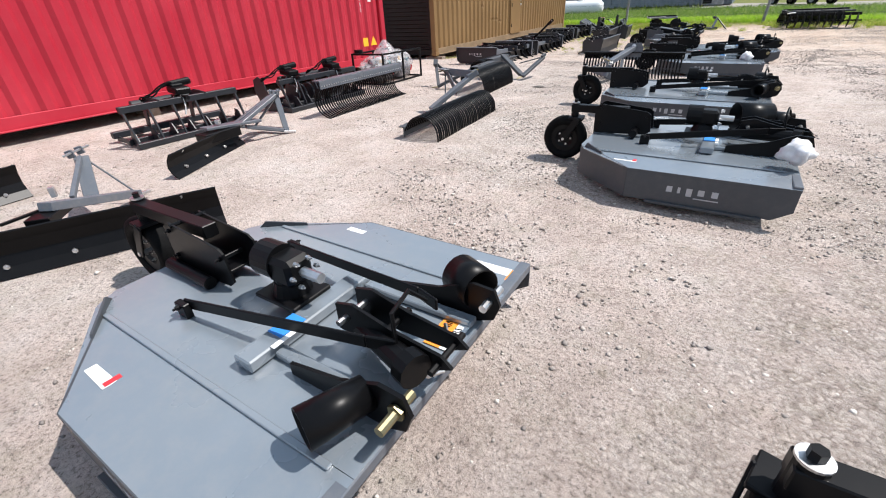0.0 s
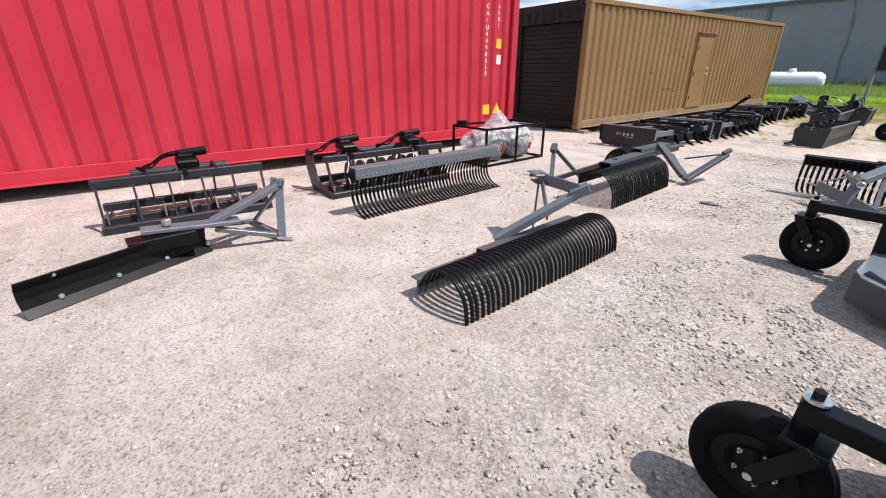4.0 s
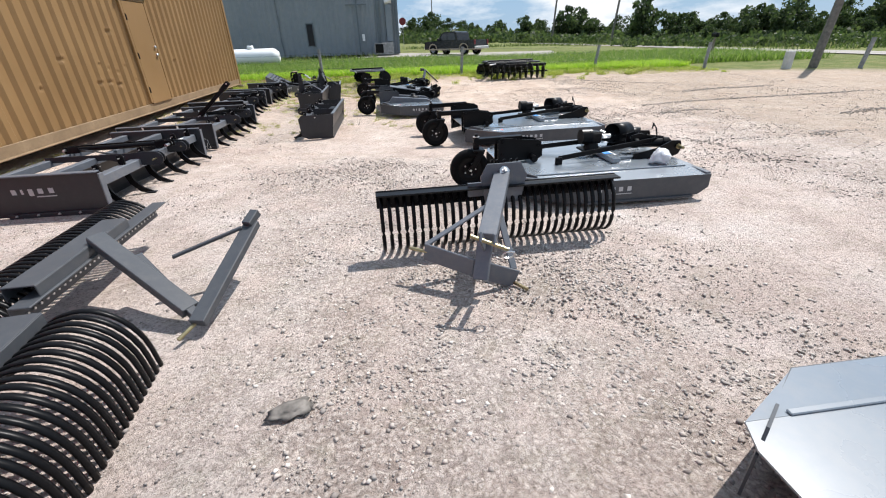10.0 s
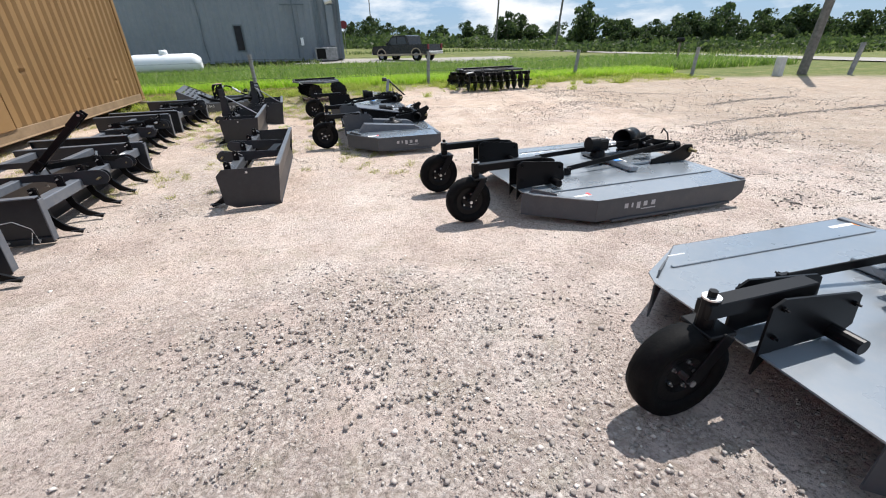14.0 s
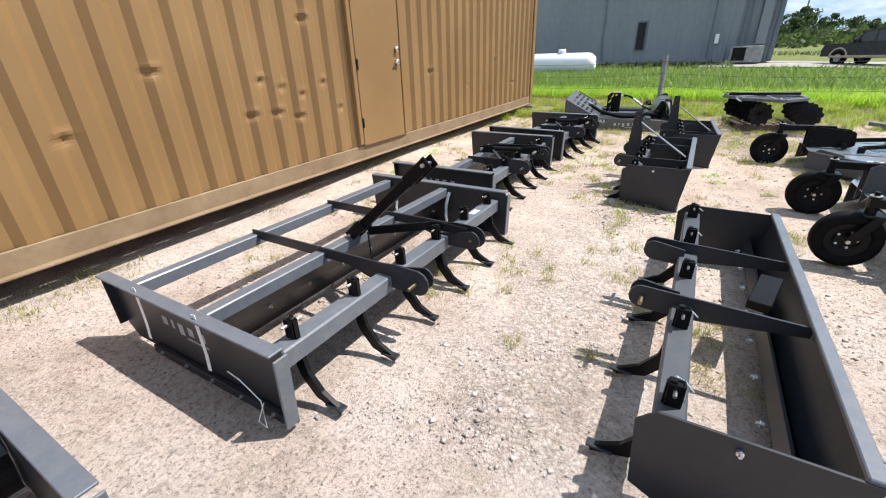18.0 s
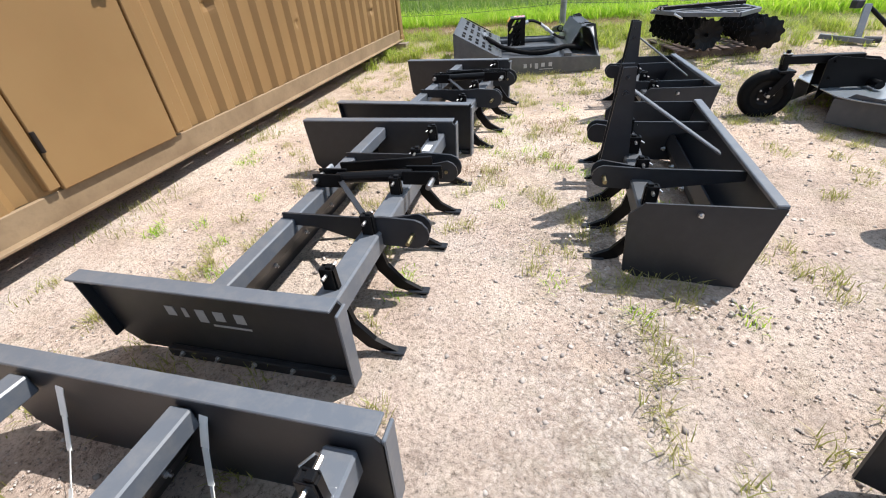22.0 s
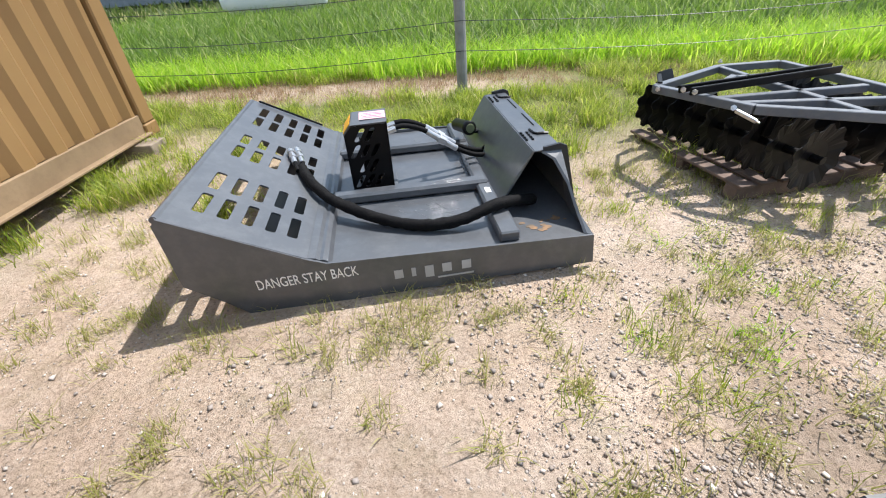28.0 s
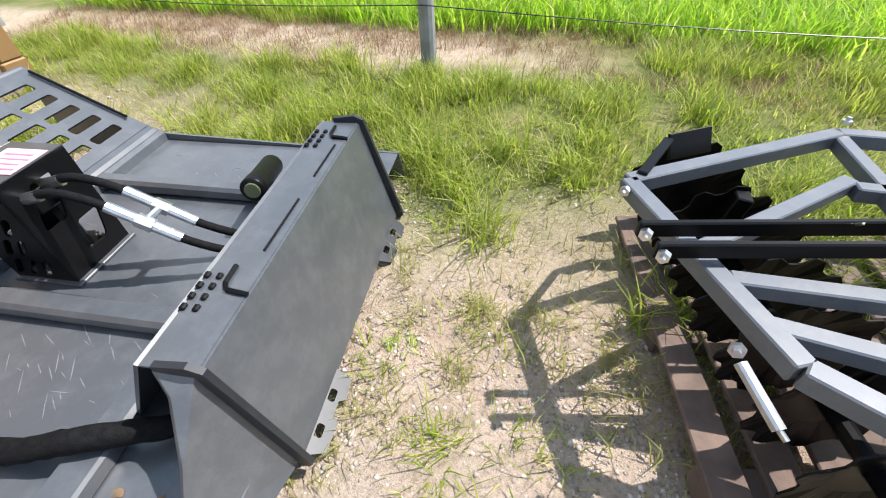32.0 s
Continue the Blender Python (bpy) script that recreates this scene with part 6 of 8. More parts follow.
for y in (0, BD):
    bm = bmo()
    plate(bm, ((0.06, 0.53), (0.085, 0.557), (0.61, 0.274), (0.69, 0.24), (BL, 0.205), (BL + 0.02, 0.04), (0.3, 0.0), (0.2, 0.1), (0.06, 0.215)), 0.012, T(0, y, 0))
    part("side_plate", bm, M_BC, bc)
# sloping guard with its slots in pairs of rows
GA, GB = Vector((0.08, 0, 0.56)), Vector((0.61, 0, 0.277))
gu = (GB - GA).normalized()
GL = (GB - GA).length
slots = [soft_slot(u0 * GL, y0, u1 * GL, y1, 0.012) for y0, y1 in ((0.13, 0.3), (0.355, 0.53), (0.755, 0.91), (0.955, 1.09), (1.285, 1.44), (1.475, 1.64)) for u0, u1 in ((0.155, 0.235), (0.32, 0.402), (0.49, 0.57), (0.658, 0.737), (0.82, 0.9))]
bm = bmo()
punched(bm, GA, gu, Vector((0, 1, 0)), [(0, 0), (GL, 0), (GL, BD), (0, BD)], slots, 0.01)
part("punched_guard", bm, M_BC, bc, "sloping guard with punched slots")
bm = bmo()
cyl(bm, (0.075, 0.006, 0.548), (0.075, BD - 0.006, 0.548), 0.018, 10)
part("guard_edge", bm, M_BC, bc)
bm = bmo()
beam(bm, (0.13, BD - 0.02, 0.55), (0.54, BD - 0.02, 0.331), 0.014, 0.014)
part("guard_lip", bm, M_BLACK, bc)
# Guessed sheet, added to darken the slots and block sun stripes below.
bm = bmo()
plate(bm, ((0.6, 0.2), (0.64, 0.2), (0.3, 0.06), (0.2, 0.12)), BD - 0.03, T(0, BD / 2, 0))
part("added_inner_sheet", bm, M_BLACK, bc, "added dark sheet under the guard")
bm = bmo()
plate(bm, ((0.57, 0.2), (0.6, 0.276), (0.645, 0.268), (0.66, 0.255), (0.675, 0.257), (0.695, 0.245), (0.705, 0.2)), BD - 0.014, T(0, BD / 2, 0))
part("deck_step", bm, M_BC, bc)
bm = bmo()
box(bm, (1.325, BD / 2, 0.2), (1.25, BD - 0.014, 0.012), None, 0.003)
deck = part("deck", bm, M_BC, bc, "scratched deck plate")
for y, w in ((0.625, 0.085), (1.29, 0.07)):
    bm = bmo()
    box(bm, (1.13, y, 0.238), (0.9, w, 0.062), None, 0.014)
    part("deck_rib", bm, M_BC, bc)
bm = bmo()
box(bm, (1.545, 0.87, 0.228), (0.085, 1.66, 0.046), None, 0.012)
part("deck_rib", bm, M_BC, bc)
bm = bmo()
box(bm, (1.55, 0.16, 0.232), (0.1, 0.26, 0.056), None, 0.008)
part("rib_foot", bm, M_BC, bc)
decal(bc, T(1.55, 0.49, 0.253), 0.03, 0.06, M_WHITE, "small white patch")
random.seed(77)
for k in range(16):
    x, y, r = 1.74 + random.gauss(0, 0.055), 0.15 + random.gauss(0, 0.035), random.uniform(0.006, 0.026)
    bm = bmo()
    plate(bm, [(x + r * (1 + 0.6 * noise.noise((q * 1.3, k, 1))) * math.cos(q * 0.6283), y + r * 0.7 * (1 + 0.6 * noise.noise((q * 1.3, k, 5))) * math.sin(q * 0.6283)) for q in range(10)], 0.001, Matrix(((1, 0, 0, 0), (0, 0, 1, 0), (0, 1, 0, 0.2068 + 0.0012 * k / 16), (0, 0, 0, 1))))
    part("rust_spot", bm, M_RSPOT, deck, "blotchy brown rust spot")
M_SCUFF = mat("bare_scuff", (0.11, 0.115, 0.125), 0.5, color2=(0.2, 0.205, 0.21), scale=60)
for k in range(46):
    if k % 3:
        x, y, w, ln = random.gauss(1.3, 0.1), random.gauss(0.42, 0.08), random.gauss(35, 16), random.uniform(0.02, 0.09)
    else:
        x, y, w, ln = random.uniform(0.8, 1.48), random.uniform(0.7, 1.65), random.gauss(10, 30), random.uniform(0.02, 0.07)
    bm = bmo()
    plate(bm, ((-ln / 2, -0.0006), (0, -0.0016), (ln / 2, -0.0003), (ln * 0.3, 0.0012), (-ln * 0.2, 0.0008)), 0.0006, Matrix(((1, 0, 0, x), (0, 0, 1, y), (0, 1, 0, 0.2067), (0, 0, 0, 1))) @ R(w, "Y"))
    part("scratch", bm, M_SCUFF, deck)
# motor housing: bent sheet with slanted slots on the near face, large openings on the side
MX0, MX1, MY0, MY1, MZ = 0.79, 1.035, 0.745, 1.0, 0.61
bm = bmo()
plate(bm, ((MX0 + 0.04, MZ - 0.01), (MX0 + 0.045, MZ), (MX1, MZ + 0.004), (MX1, MZ - 0.008)), MY1 - MY0, T(0, (MY0 + MY1) / 2, 0))
mot = part("motor_guard", bm, M_BC, bc, "slotted motor housing")
bm = bmo()
plate(bm, ((MX0 - 0.004, MZ - 0.055), (MX0 + 0.04, MZ), (MX0 + 0.046, MZ - 0.006), (MX0 + 0.006, MZ - 0.055)), MY1 - MY0, T(0, (MY0 + MY1) / 2, 0))
cham = part("chamfer", bm, M_BC, mot)
bm = bmo()
plate(bm, ((MX0 - 0.0055, MZ - 0.051), (MX0 + 0.0355, MZ - 0.0005), (MX0 + 0.0365, MZ - 0.0015), (MX0 - 0.0045, MZ - 0.053)), 0.2, T(0, (MY0 + MY1) / 2, 0))
part("decal", bm, M_YELL, cham, "yellow warning label")
# Upright faces go black below the painted top: their shade put into the colour.
fw, fh = MX1 - MX0, MZ - 0.206
dia = []
for r_ in range(4):
    for q_ in range(4):
        x0, y0 = 0.012 + 0.056 * q_ - 0.02 * (r_ % 2), 0.03 + 0.092 * r_
        if x0 > 0.004 and x0 + 0.1 < fw:
            dia.append(soft_slot(x0, y0, x0 + 0.03, y0 + 0.075, 0.012, 0.62))
bm = bmo()
punched(bm, Vector((MX0, MY0, 0.206)), Vector((1, 0, 0)), Vector((0, 0, 1)), [(0, 0), (fw, 0), (fw, fh), (0.045, fh), (0, fh - 0.055)], dia, 0.008)
part("slotted_front", bm, M_BLACK, mot)
bm = bmo()
punched(bm, Vector((MX0 + 0.01, MY0, 0.206)), Vector((0, 1, 0)), Vector((0, 0, 1)), [(0, 0), (0.255, 0), (0.255, fh - 0.055), (0, fh - 0.055)], [soft_slot(0.03 + 0.075 * q_, 0.05 + 0.15 * r_, 0.065 + 0.075 * q_, 0.16 + 0.15 * r_, 0.012, 0.3) for q_ in range(2) for r_ in range(2)], 0.008)
part("slotted_side", bm, M_BLACK, mot)
bm = bmo()
punched(bm, Vector((MX1, MY0, 0.206)), Vector((0, 1, 0)), Vector((0, 0, 1)), [(0, 0), (0.255, 0), (0.255, fh), (0, fh)], [soft_slot(0.035, 0.21, 0.12, 0.36, 0.015, 0.35), soft_slot(0.1, 0.07, 0.19, 0.18, 0.015, 0.3)], 0.008)
part("slotted_side", bm, M_BLACK, mot)
bm = bmo()
cyl(bm, (0.92, 0.88, 0.206), (0.92, 0.88, 0.24), 0.1, 16)
cyl(bm, (0.92, 0.88, 0.24), (0.92, 0.88, 0.5), 0.06, 14)
box(bm, (0.96, 0.86, 0.5), (0.12, 0.1, 0.09), None, 0.01)
hm = part("motor", bm, M_BLACK, mot, "black hydraulic motor")
for k in range(6):
    bm = bmo()
    bolt(bm, (0.92 + 0.085 * math.cos(k * 1.047), 0.88 + 0.085 * math.sin(k * 1.047), 0.24), (0, 0, 1), 0.011, 0.012)
    part("flange_bolt", bm, M_STEEL, hm)
bm = bmo()
box(bm, (0.92, 0.87, 0.212), (0.27, 0.28, 0.012), None, 0.003)
part("motor_base", bm, M_BC, mot)
decal(mot, T(0.955, 0.885, MZ + 0.0055) @ R(1), 0.15, 0.14, mat("pale_pink_decal", (0.62, 0.33, 0.37), 0.5, color2=(0.7, 0.5, 0.52), scale=14), "pale pink and white warning label")
for k in range(4):
    decal(mot, T(0.955, 0.84 + 0.027 * k, MZ + 0.0068) @ R(1), 0.125 - 0.02 * (k % 2), 0.007, mat("pink_decal", (0.6, 0.13, 0.22), 0.5) if k == 0 else bpy.data.materials["pink_decal"])
# quick-attach plate: inner wall with a hose hole, flat top, front sheet that falls outward, end ribs
Y0, Y1 = 0.345, 1.43
YM, YW = (Y0 + Y1) / 2, Y1 - Y0
w0, w1 = Vector((1.575, Y0, 0.2)), Vector((1.755, Y0, 0.51))
wu = (w1 - w0).normalized()
wl_ = (w1 - w0).length
bm = bmo()
punched(bm, w0, Vector((0, 1, 0)), wu, [(0, 0), (YW, 0), (YW, wl_), (0, wl_)], [[(0.56, 0.09), (0.62, 0.045), (0.67, 0.09), (0.61, 0.15)]], 0.01)
qa = part("mount_plate", bm, M_BC, bc, "quick-attach mounting plate")
bm = bmo()
plate(bm, ((1.752, 0.508), (1.758, 0.514), (1.895, 0.52), (1.9, 0.508)), YW, T(0, YM, 0))
part("mount_top", bm, M_BC, qa)
bm = bmo()
plate(bm, ((1.888, 0.516), (1.902, 0.516), (2.005, 0.07), (1.993, 0.065)), YW, T(0, YM, 0))
part("mount_front", bm, M_BC, qa)
for y in (Y0, Y1):
    bm = bmo()
    plate(bm, ((1.8, 0.532), (1.885, 0.545), (1.92, 0.53), (2.035, 0.075), (2.02, 0.055), (1.985, 0.065), (1.888, 0.505), (1.8, 0.515)), 0.016, T(0, y, 0))
    part("mount_rib", bm, M_CHAR, qa)
bm = bmo()
plate(bm, ((1.59, 0.21), (1.76, 0.505), (1.88, 0.505), (1.97, 0.1), (1.9, 0.206)), 0.01, T(0, Y1 - 0.03, 0))
part("mount_gusset", bm, M_BC, qa)
for y0, y1 in ((0.7, 0.93), (1.05, 1.25)):
    bm = bmo()
    box(bm, (1.868, (y0 + y1) / 2, 0.521), (0.007, y1 - y0, 0.006), None, 0.002)
    part("mount_lip", bm, M_BLACK, qa)
for y in (0.56, 1.3):
    bm = bmo()
    sweep(bm, [(1.822, y + 0.08, 0.521), (1.826, y + 0.02, 0.522), (1.84, y, 0.523), (1.875, y - 0.006, 0.525), (1.9, y - 0.008, 0.523)], 0.007, 5)
    part("weld_tab", bm, M_BLACK, qa)
    for k in range(4):
        for dx in (0.0, 0.034):
            bm = bmo()
            box(bm, (1.762 + dx, y - 0.06 + 0.034 * k, 0.518), (0.015, 0.02, 0.012), None, 0.005)
            part("hose_clip", bm, M_BLACK, qa)
for y in (0.49, 1.25):
    bm = bmo()
    punched(bm, Vector((1.985, y - 0.14, 0.075)), Vector((0, 1, 0)), Vector((0.86, 0, -0.51)), [(0, 0), (0.28, 0), (0.26, 0.07), (0.19, 0.075), (0.18, 0.055), (0.13, 0.055), (0.12, 0.075), (0.03, 0.07)], [soft_slot(0.06, 0.018, 0.1, 0.042, 0.008), soft_slot(0.17, 0.018, 0.21, 0.042, 0.008)], 0.012)
    part("mount_hook", bm, M_CHAR, qa)
bm = bmo()
gus = [Vector(v) for v in ((1.8, 0.338, 0.512), (1.892, 0.338, 0.512), (1.995, 0.34, 0.075), (1.965, 0.01, 0.19), (1.925, 0.01, 0.212), (1.915, 0.09, 0.275), (1.895, 0.2, 0.39), (1.85, 0.3, 0.485))]
fa = [bm.verts.new(v) for v in gus]
fb = [bm.verts.new(v + Vector((-0.012, 0.003, -0.006))) for v in gus]
bm.faces.new(fa)
bm.faces.new(fb[::-1])
for k in range(len(gus)):
    q = (k + 1) % len(gus)
    bm.faces.new((fa[k], fb[k], fb[q], fa[q]))
bmesh.ops.triangulate(bm, faces=[f for f in bm.faces if len(f.verts) > 4])
part("corner_gusset", bm, M_BC, qa, "curved corner gusset")
# thick sleeved hose looping over the deck
knots = [Vector(p) for p in ((0.5, 0.84, 0.36), (0.545, 0.72, 0.345), (0.61, 0.6, 0.325), (0.7, 0.5, 0.29), (0.86, 0.37, 0.262), (1.02, 0.275, 0.242), (1.18, 0.215, 0.24), (1.34, 0.2, 0.255), (1.5, 0.23, 0.292), (1.6, 0.265, 0.292), (1.7, 0.31, 0.265), (1.77, 0.35, 0.24))]
pts = []
for k in range(len(knots) - 1):
    a_, b_ = knots[max(k - 1, 0)], knots[min(k + 2, len(knots) - 1)]
    for q in range(6):
        u = q / 6
        t0, t1 = (knots[k + 1] - a_) / 2, (b_ - knots[k]) / 2
        pts.append(knots[k] * (1 - 3 * u * u + 2 * u ** 3) + knots[k + 1] * (3 * u * u - 2 * u ** 3) + t0 * (u - 2 * u * u + u ** 3) + t1 * (u ** 3 - u * u))
bm = bmo()
sweep(bm, pts, 0.03, 14)
for v in bm.verts:
    v.co += Vector((0, 0.2, 1)) * 0.009 * max(-0.2, noise.noise(v.co * 38)) + Vector((0, 1, 0)) * 0.004 * noise.noise(v.co * 17)
hose = part("hydraulic_hose", bm, M_HOSE, bc, "thick black sleeved hose with a ragged edge", True)
cdir = Vector((-0.28, 0.93, 0.16)).normalized()
for o, ln in ((Vector((0.475, 0.83, 0.375)), 0.6), (Vector((0.51, 0.86, 0.36)), 1.0)):
    bm = bmo()
    cyl(bm, o - cdir * 0.05, o + cdir * 0.06, 0.013, 10)
    part("hose_end", bm, M_HOSE, hose)
    bm = bmo()
    cyl(bm, o + cdir * 0.04, o + cdir * 0.1, 0.017, 10)
    cyl(bm, o + cdir * 0.1, o + cdir * 0.13, 0.023, 6)
    cyl(bm, o + cdir * 0.13, o + cdir * 0.16, 0.018, 10)
    cyl(bm, o + cdir * 0.16, o + cdir * (0.17 + 0.03 * ln), 0.023, 12)
    cyl(bm, o + cdir * (0.17 + 0.03 * ln), o + cdir * (0.18 + 0.05 * ln), 0.012, 10)
    part("coupler", bm, M_STEEL, hose, "bright hydraulic coupler")
for dy in (0, 0.085):
    bm = bmo()
    sweep(bm, rounded3([(1.02, 0.8 + dy, 0.535), (1.12, 0.82 + dy, 0.555), (1.24, 0.835 + dy, 0.515), (1.36, 0.85 + dy, 0.425), (1.46, 0.865 + dy, 0.355), (1.56, 0.885 + dy, 0.305), (1.65, 0.9 + dy, 0.29)]), 0.015, 8)
    h2 = part("hydraulic_hose", bm, M_HOSE, bc, "black hydraulic hose", True)
    bm = bmo()
    cyl(bm, (1.26, 0.838 + dy, 0.502), (1.44, 0.862 + dy, 0.368), 0.0185, 10)
    cyl(bm, (1.33, 0.847 + dy, 0.45), (1.37, 0.853 + dy, 0.42), 0.025, 6)
    part("hose_fitting", bm, M_STEEL, h2, "bright hose fitting")
    bm = bmo()
    cyl(bm, (0.99, 0.795 + dy, 0.528), (1.08, 0.812 + dy, 0.547), 0.019, 10)
    part("hose_fitting", bm, M_STEEL, h2, "bright hose fitting")
bm = bmo()
cyl(bm, (1.35, 0.85, 0.436), (1.35, 0.94, 0.436), 0.014, 8)
part("tee_fitting", bm, M_STEEL, bc)
lettering(bc, "DANGER STAY BACK", T(0.36, -0.0075, 0.128) @ R(-1.5, "Y") @ R(90, "X"), 0.078, M_WHITE, "white painted warning words", 0.62)
wordmark(bc, T(1.172, -0.0085, 0.128) @ R(-1.5, "Y"), 0.42)
tube_m = T(1.55, 1.23, 0.375) @ R(192) @ R(10, "X")
bm = bmo()
lathe(bm, ((0.001, -0.12), (0.04, -0.12), (0.043, -0.11), (0.043, 0.07), (0.047, 0.072), (0.047, 0.125), (0.043, 0.13), (0.001, 0.13)), tube_m, 20)
box(bm, (1.6, 1.2, 0.345), (0.09, 0.05, 0.02), None, 0.003)
can = part("document_tube", bm, M_BLACK, bc, "black screw-capped document tube", True)
bm = bmo()
lathe(bm, ((0.001, 0.132), (0.022, 0.132), (0.022, 0.129), (0.03, 0.129), (0.03, 0.133), (0.026, 0.135), (0.001, 0.135)), tube_m, 16)
part("cap_ring", bm, mat("olive_plastic", (0.09, 0.11, 0.05), 0.5), can)

# ---- disc harrows ----
def make_disc():
    """One notched, dished disc about the x axis."""
    bm = bmo()
    nseg = 40
    c0 = bm.verts.new((0.035, 0, 0)); c1 = bm.verts.new((0.03, 0, 0))
    ra, rb, ia, ib = [], [], [], []
    for j in range(nseg):
        a = 2 * math.pi * j / nseg
        r = 0.245 if j % 4 < 2 else 0.212
        ra.append(bm.verts.new((0, r * math.cos(a), r * math.sin(a))))
        rb.append(bm.verts.new((-0.006, r * math.cos(a), r * math.sin(a))))
        ia.append(bm.verts.new((0.026, 0.12 * math.cos(a), 0.12 * math.sin(a))))
        ib.append(bm.verts.new((0.02, 0.12 * math.cos(a), 0.12 * math.sin(a))))
    for j in range(nseg):
        j2 = (j + 1) % nseg
        bm.faces.new((ra[j], ra[j2], ia[j2], ia[j])); bm.faces.new((rb[j2], rb[j], ib[j], ib[j2]))
        bm.faces.new((ra[j2], ra[j], rb[j], rb[j2]))
        bm.faces.new((c0, ia[j], ia[j2])); bm.faces.new((c1, ib[j2], ib[j]))
    return bm

def disc_harrow(m, label):
    """Two gangs of notched discs under a rectangular frame; length along x."""
    c = thing("disc_harrow", m, label, "disc harrow", "disc harrows by the verge")
    W, D, z = 1.15, 0.95, 0.58
    for a, b in (((0, 0.1, z), (W * 0.32, D, z)), ((W * 0.32, D, z), (W, D, z)), ((W, D, z), (W, 0.0, z)), ((W, 0.0, z), (0, 0.1, z)), ((W * 0.2, 0.55, z), (W, 0.6, z)), ((W * 0.5, 0.05, z), (W * 0.62, D, z))):
        bm = bmo()
        beam(bm, a, b, 0.07, 0.05)
        part("frame_bar", bm, M_CHAR, c)
    for y in (0.36, 0.42):
        bm = bmo()
        beam(bm, (0.0, y, z + 0.06), (W, y + 0.02, z + 0.06), 0.02, 0.05)
        part("tow_bar", bm, M_BLACK, c)
    bm = bmo()
    beam(bm, (-0.02, 0.1, z + 0.02), (0.02, 0.42, z + 0.03), 0.1, 0.07)
    part("hitch_bracket", bm, M_BLACK, c)
    for p in ((0.0, 0.12, z + 0.05), (0.03, 0.4, z + 0.06), (0.0, 0.34, z + 0.02)):
        bm = bmo()
        bolt(bm, p, (0, 0, 1), 0.02)
        part("frame_bolt", bm, M_STEEL, c, "large zinc bolt")
    bm = bmo()
    cyl(bm, (0.02, -0.06, z - 0.04), (0.16, -0.02, z - 0.02), 0.02, 10)
    part("hitch_pin", bm, M_STEEL, c, "bright zinc hitch pin")
    disc = None
    for gang, (x0, y0, ang) in enumerate(((0.08, 0.08, -12), (0.08, 0.92, 12))):
        gm = T(x0, y0, 0.29) @ R(ang)
        bm = bmo()
        cyl(bm, gm @ Vector((-0.05, 0, 0)), gm @ Vector((W + 0.1, 0, 0)), 0.022, 10)
        part("gang_shaft", bm, M_BLACK, c)
        for x in (0.3, 0.85):
            bm = bmo()
            beam(bm, gm @ Vector((x, 0, 0.04)), gm @ Vector((x, 0.02, 0.28)), 0.05, 0.05)
            part("gang_bracket", bm, M_BLACK, c)
        bm = bmo()
        beam(bm, gm @ Vector((-0.02, 0.03, 0.2)), gm @ Vector((W + 0.06, 0.03, 0.2)), 0.08, 0.09)
        part("gang_beam", bm, M_BLACK, c)
        for k in range(10):
            p = gm @ T(0.02 + k * 0.126, 0, 0)
            if disc is None:
                bm = make_disc()
                disc = part("disc", bm, M_BLACK, c, "notched black disc")
                disc.matrix_basis = p
            else:
                q = new("disc", disc.data)
                q.parent = c
                q.matrix_basis = p @ R(random.uniform(0, 40), "X")
    return c

# the near one: a six-sided tube frame over two slanting gangs, set down on a pallet
dh = thing("disc_harrow", T(-3.05, 22.8, 0.0), "black disc harrow with notched discs on a wooden pallet", "disc harrow", "disc harrows by the verge")
def dhp(x, y, z): return Vector((x + 3.05, y - 22.8, z))
FZ = 0.595
ring6 = ((-3.655, 22.95), (-2.98, 23.42), (-2.5, 23.45), (-2.44, 22.55), (-2.8, 22.1), (-3.35, 22.385))
for a, b in zip(ring6, ring6[1:] + ring6[:1]):
    bm = bmo()
    beam(bm, dhp(*a, FZ), dhp(*b, FZ), 0.05, 0.05)
    part("frame_bar", bm, M_GREY, dh)
for a, b in (((-3.5, 22.68), (-3.04, 23.12)), ((-3.44, 22.6), (-2.5, 22.68)), ((-3.39, 22.48), (-2.55, 22.4)), ((-3.04, 23.08), (-2.5, 23.1)), ((-2.98, 23.42), (-2.9, 22.2))):
    bm = bmo()
    beam(bm, dhp(*a, FZ - 0.003), dhp(*b, FZ - 0.003), 0.045, 0.045)
    part("cross_bar", bm, M_GREY, dh)
for o in (0.0, 0.085):
    bm = bmo()
    beam(bm, dhp(-3.65 + o * 0.4, 22.66 - o * 0.8, FZ + 0.062), dhp(-2.5, 22.99 - o, FZ + 0.062), 0.018, 0.045)
    tb = part("tow_bar", bm, M_BLACK, dh)
    bm = bmo()
    bolt(bm, dhp(-3.63 + o * 0.4, 22.65 - o * 0.8, FZ + 0.062), (-0.3, -1, 0), 0.016, 0.014)
    part("bar_bolt", bm, M_STEEL, tb, "zinc bolt")
bm = bmo()
beam(bm, dhp(-3.18, 22.76, FZ + 0.1), dhp(-3.16, 22.86, FZ + 0.02), 0.006, 0.006)
part("tie_wire", bm, M_STEEL, dh)
bm = bmo()
beam(bm, dhp(-3.62, 22.97, FZ + 0.03), dhp(-3.53, 23.2, FZ + 0.035), 0.03, 0.012)
box(bm, (0, 0, 0), (0.17, 0.012, 0.085), T(*dhp(-3.455, 23.24, FZ + 0.01)) @ R(35) @ R(-25, "X"), 0.002)
part("end_bracket", bm, M_BLACK, dh, "flat bracket with two holes")
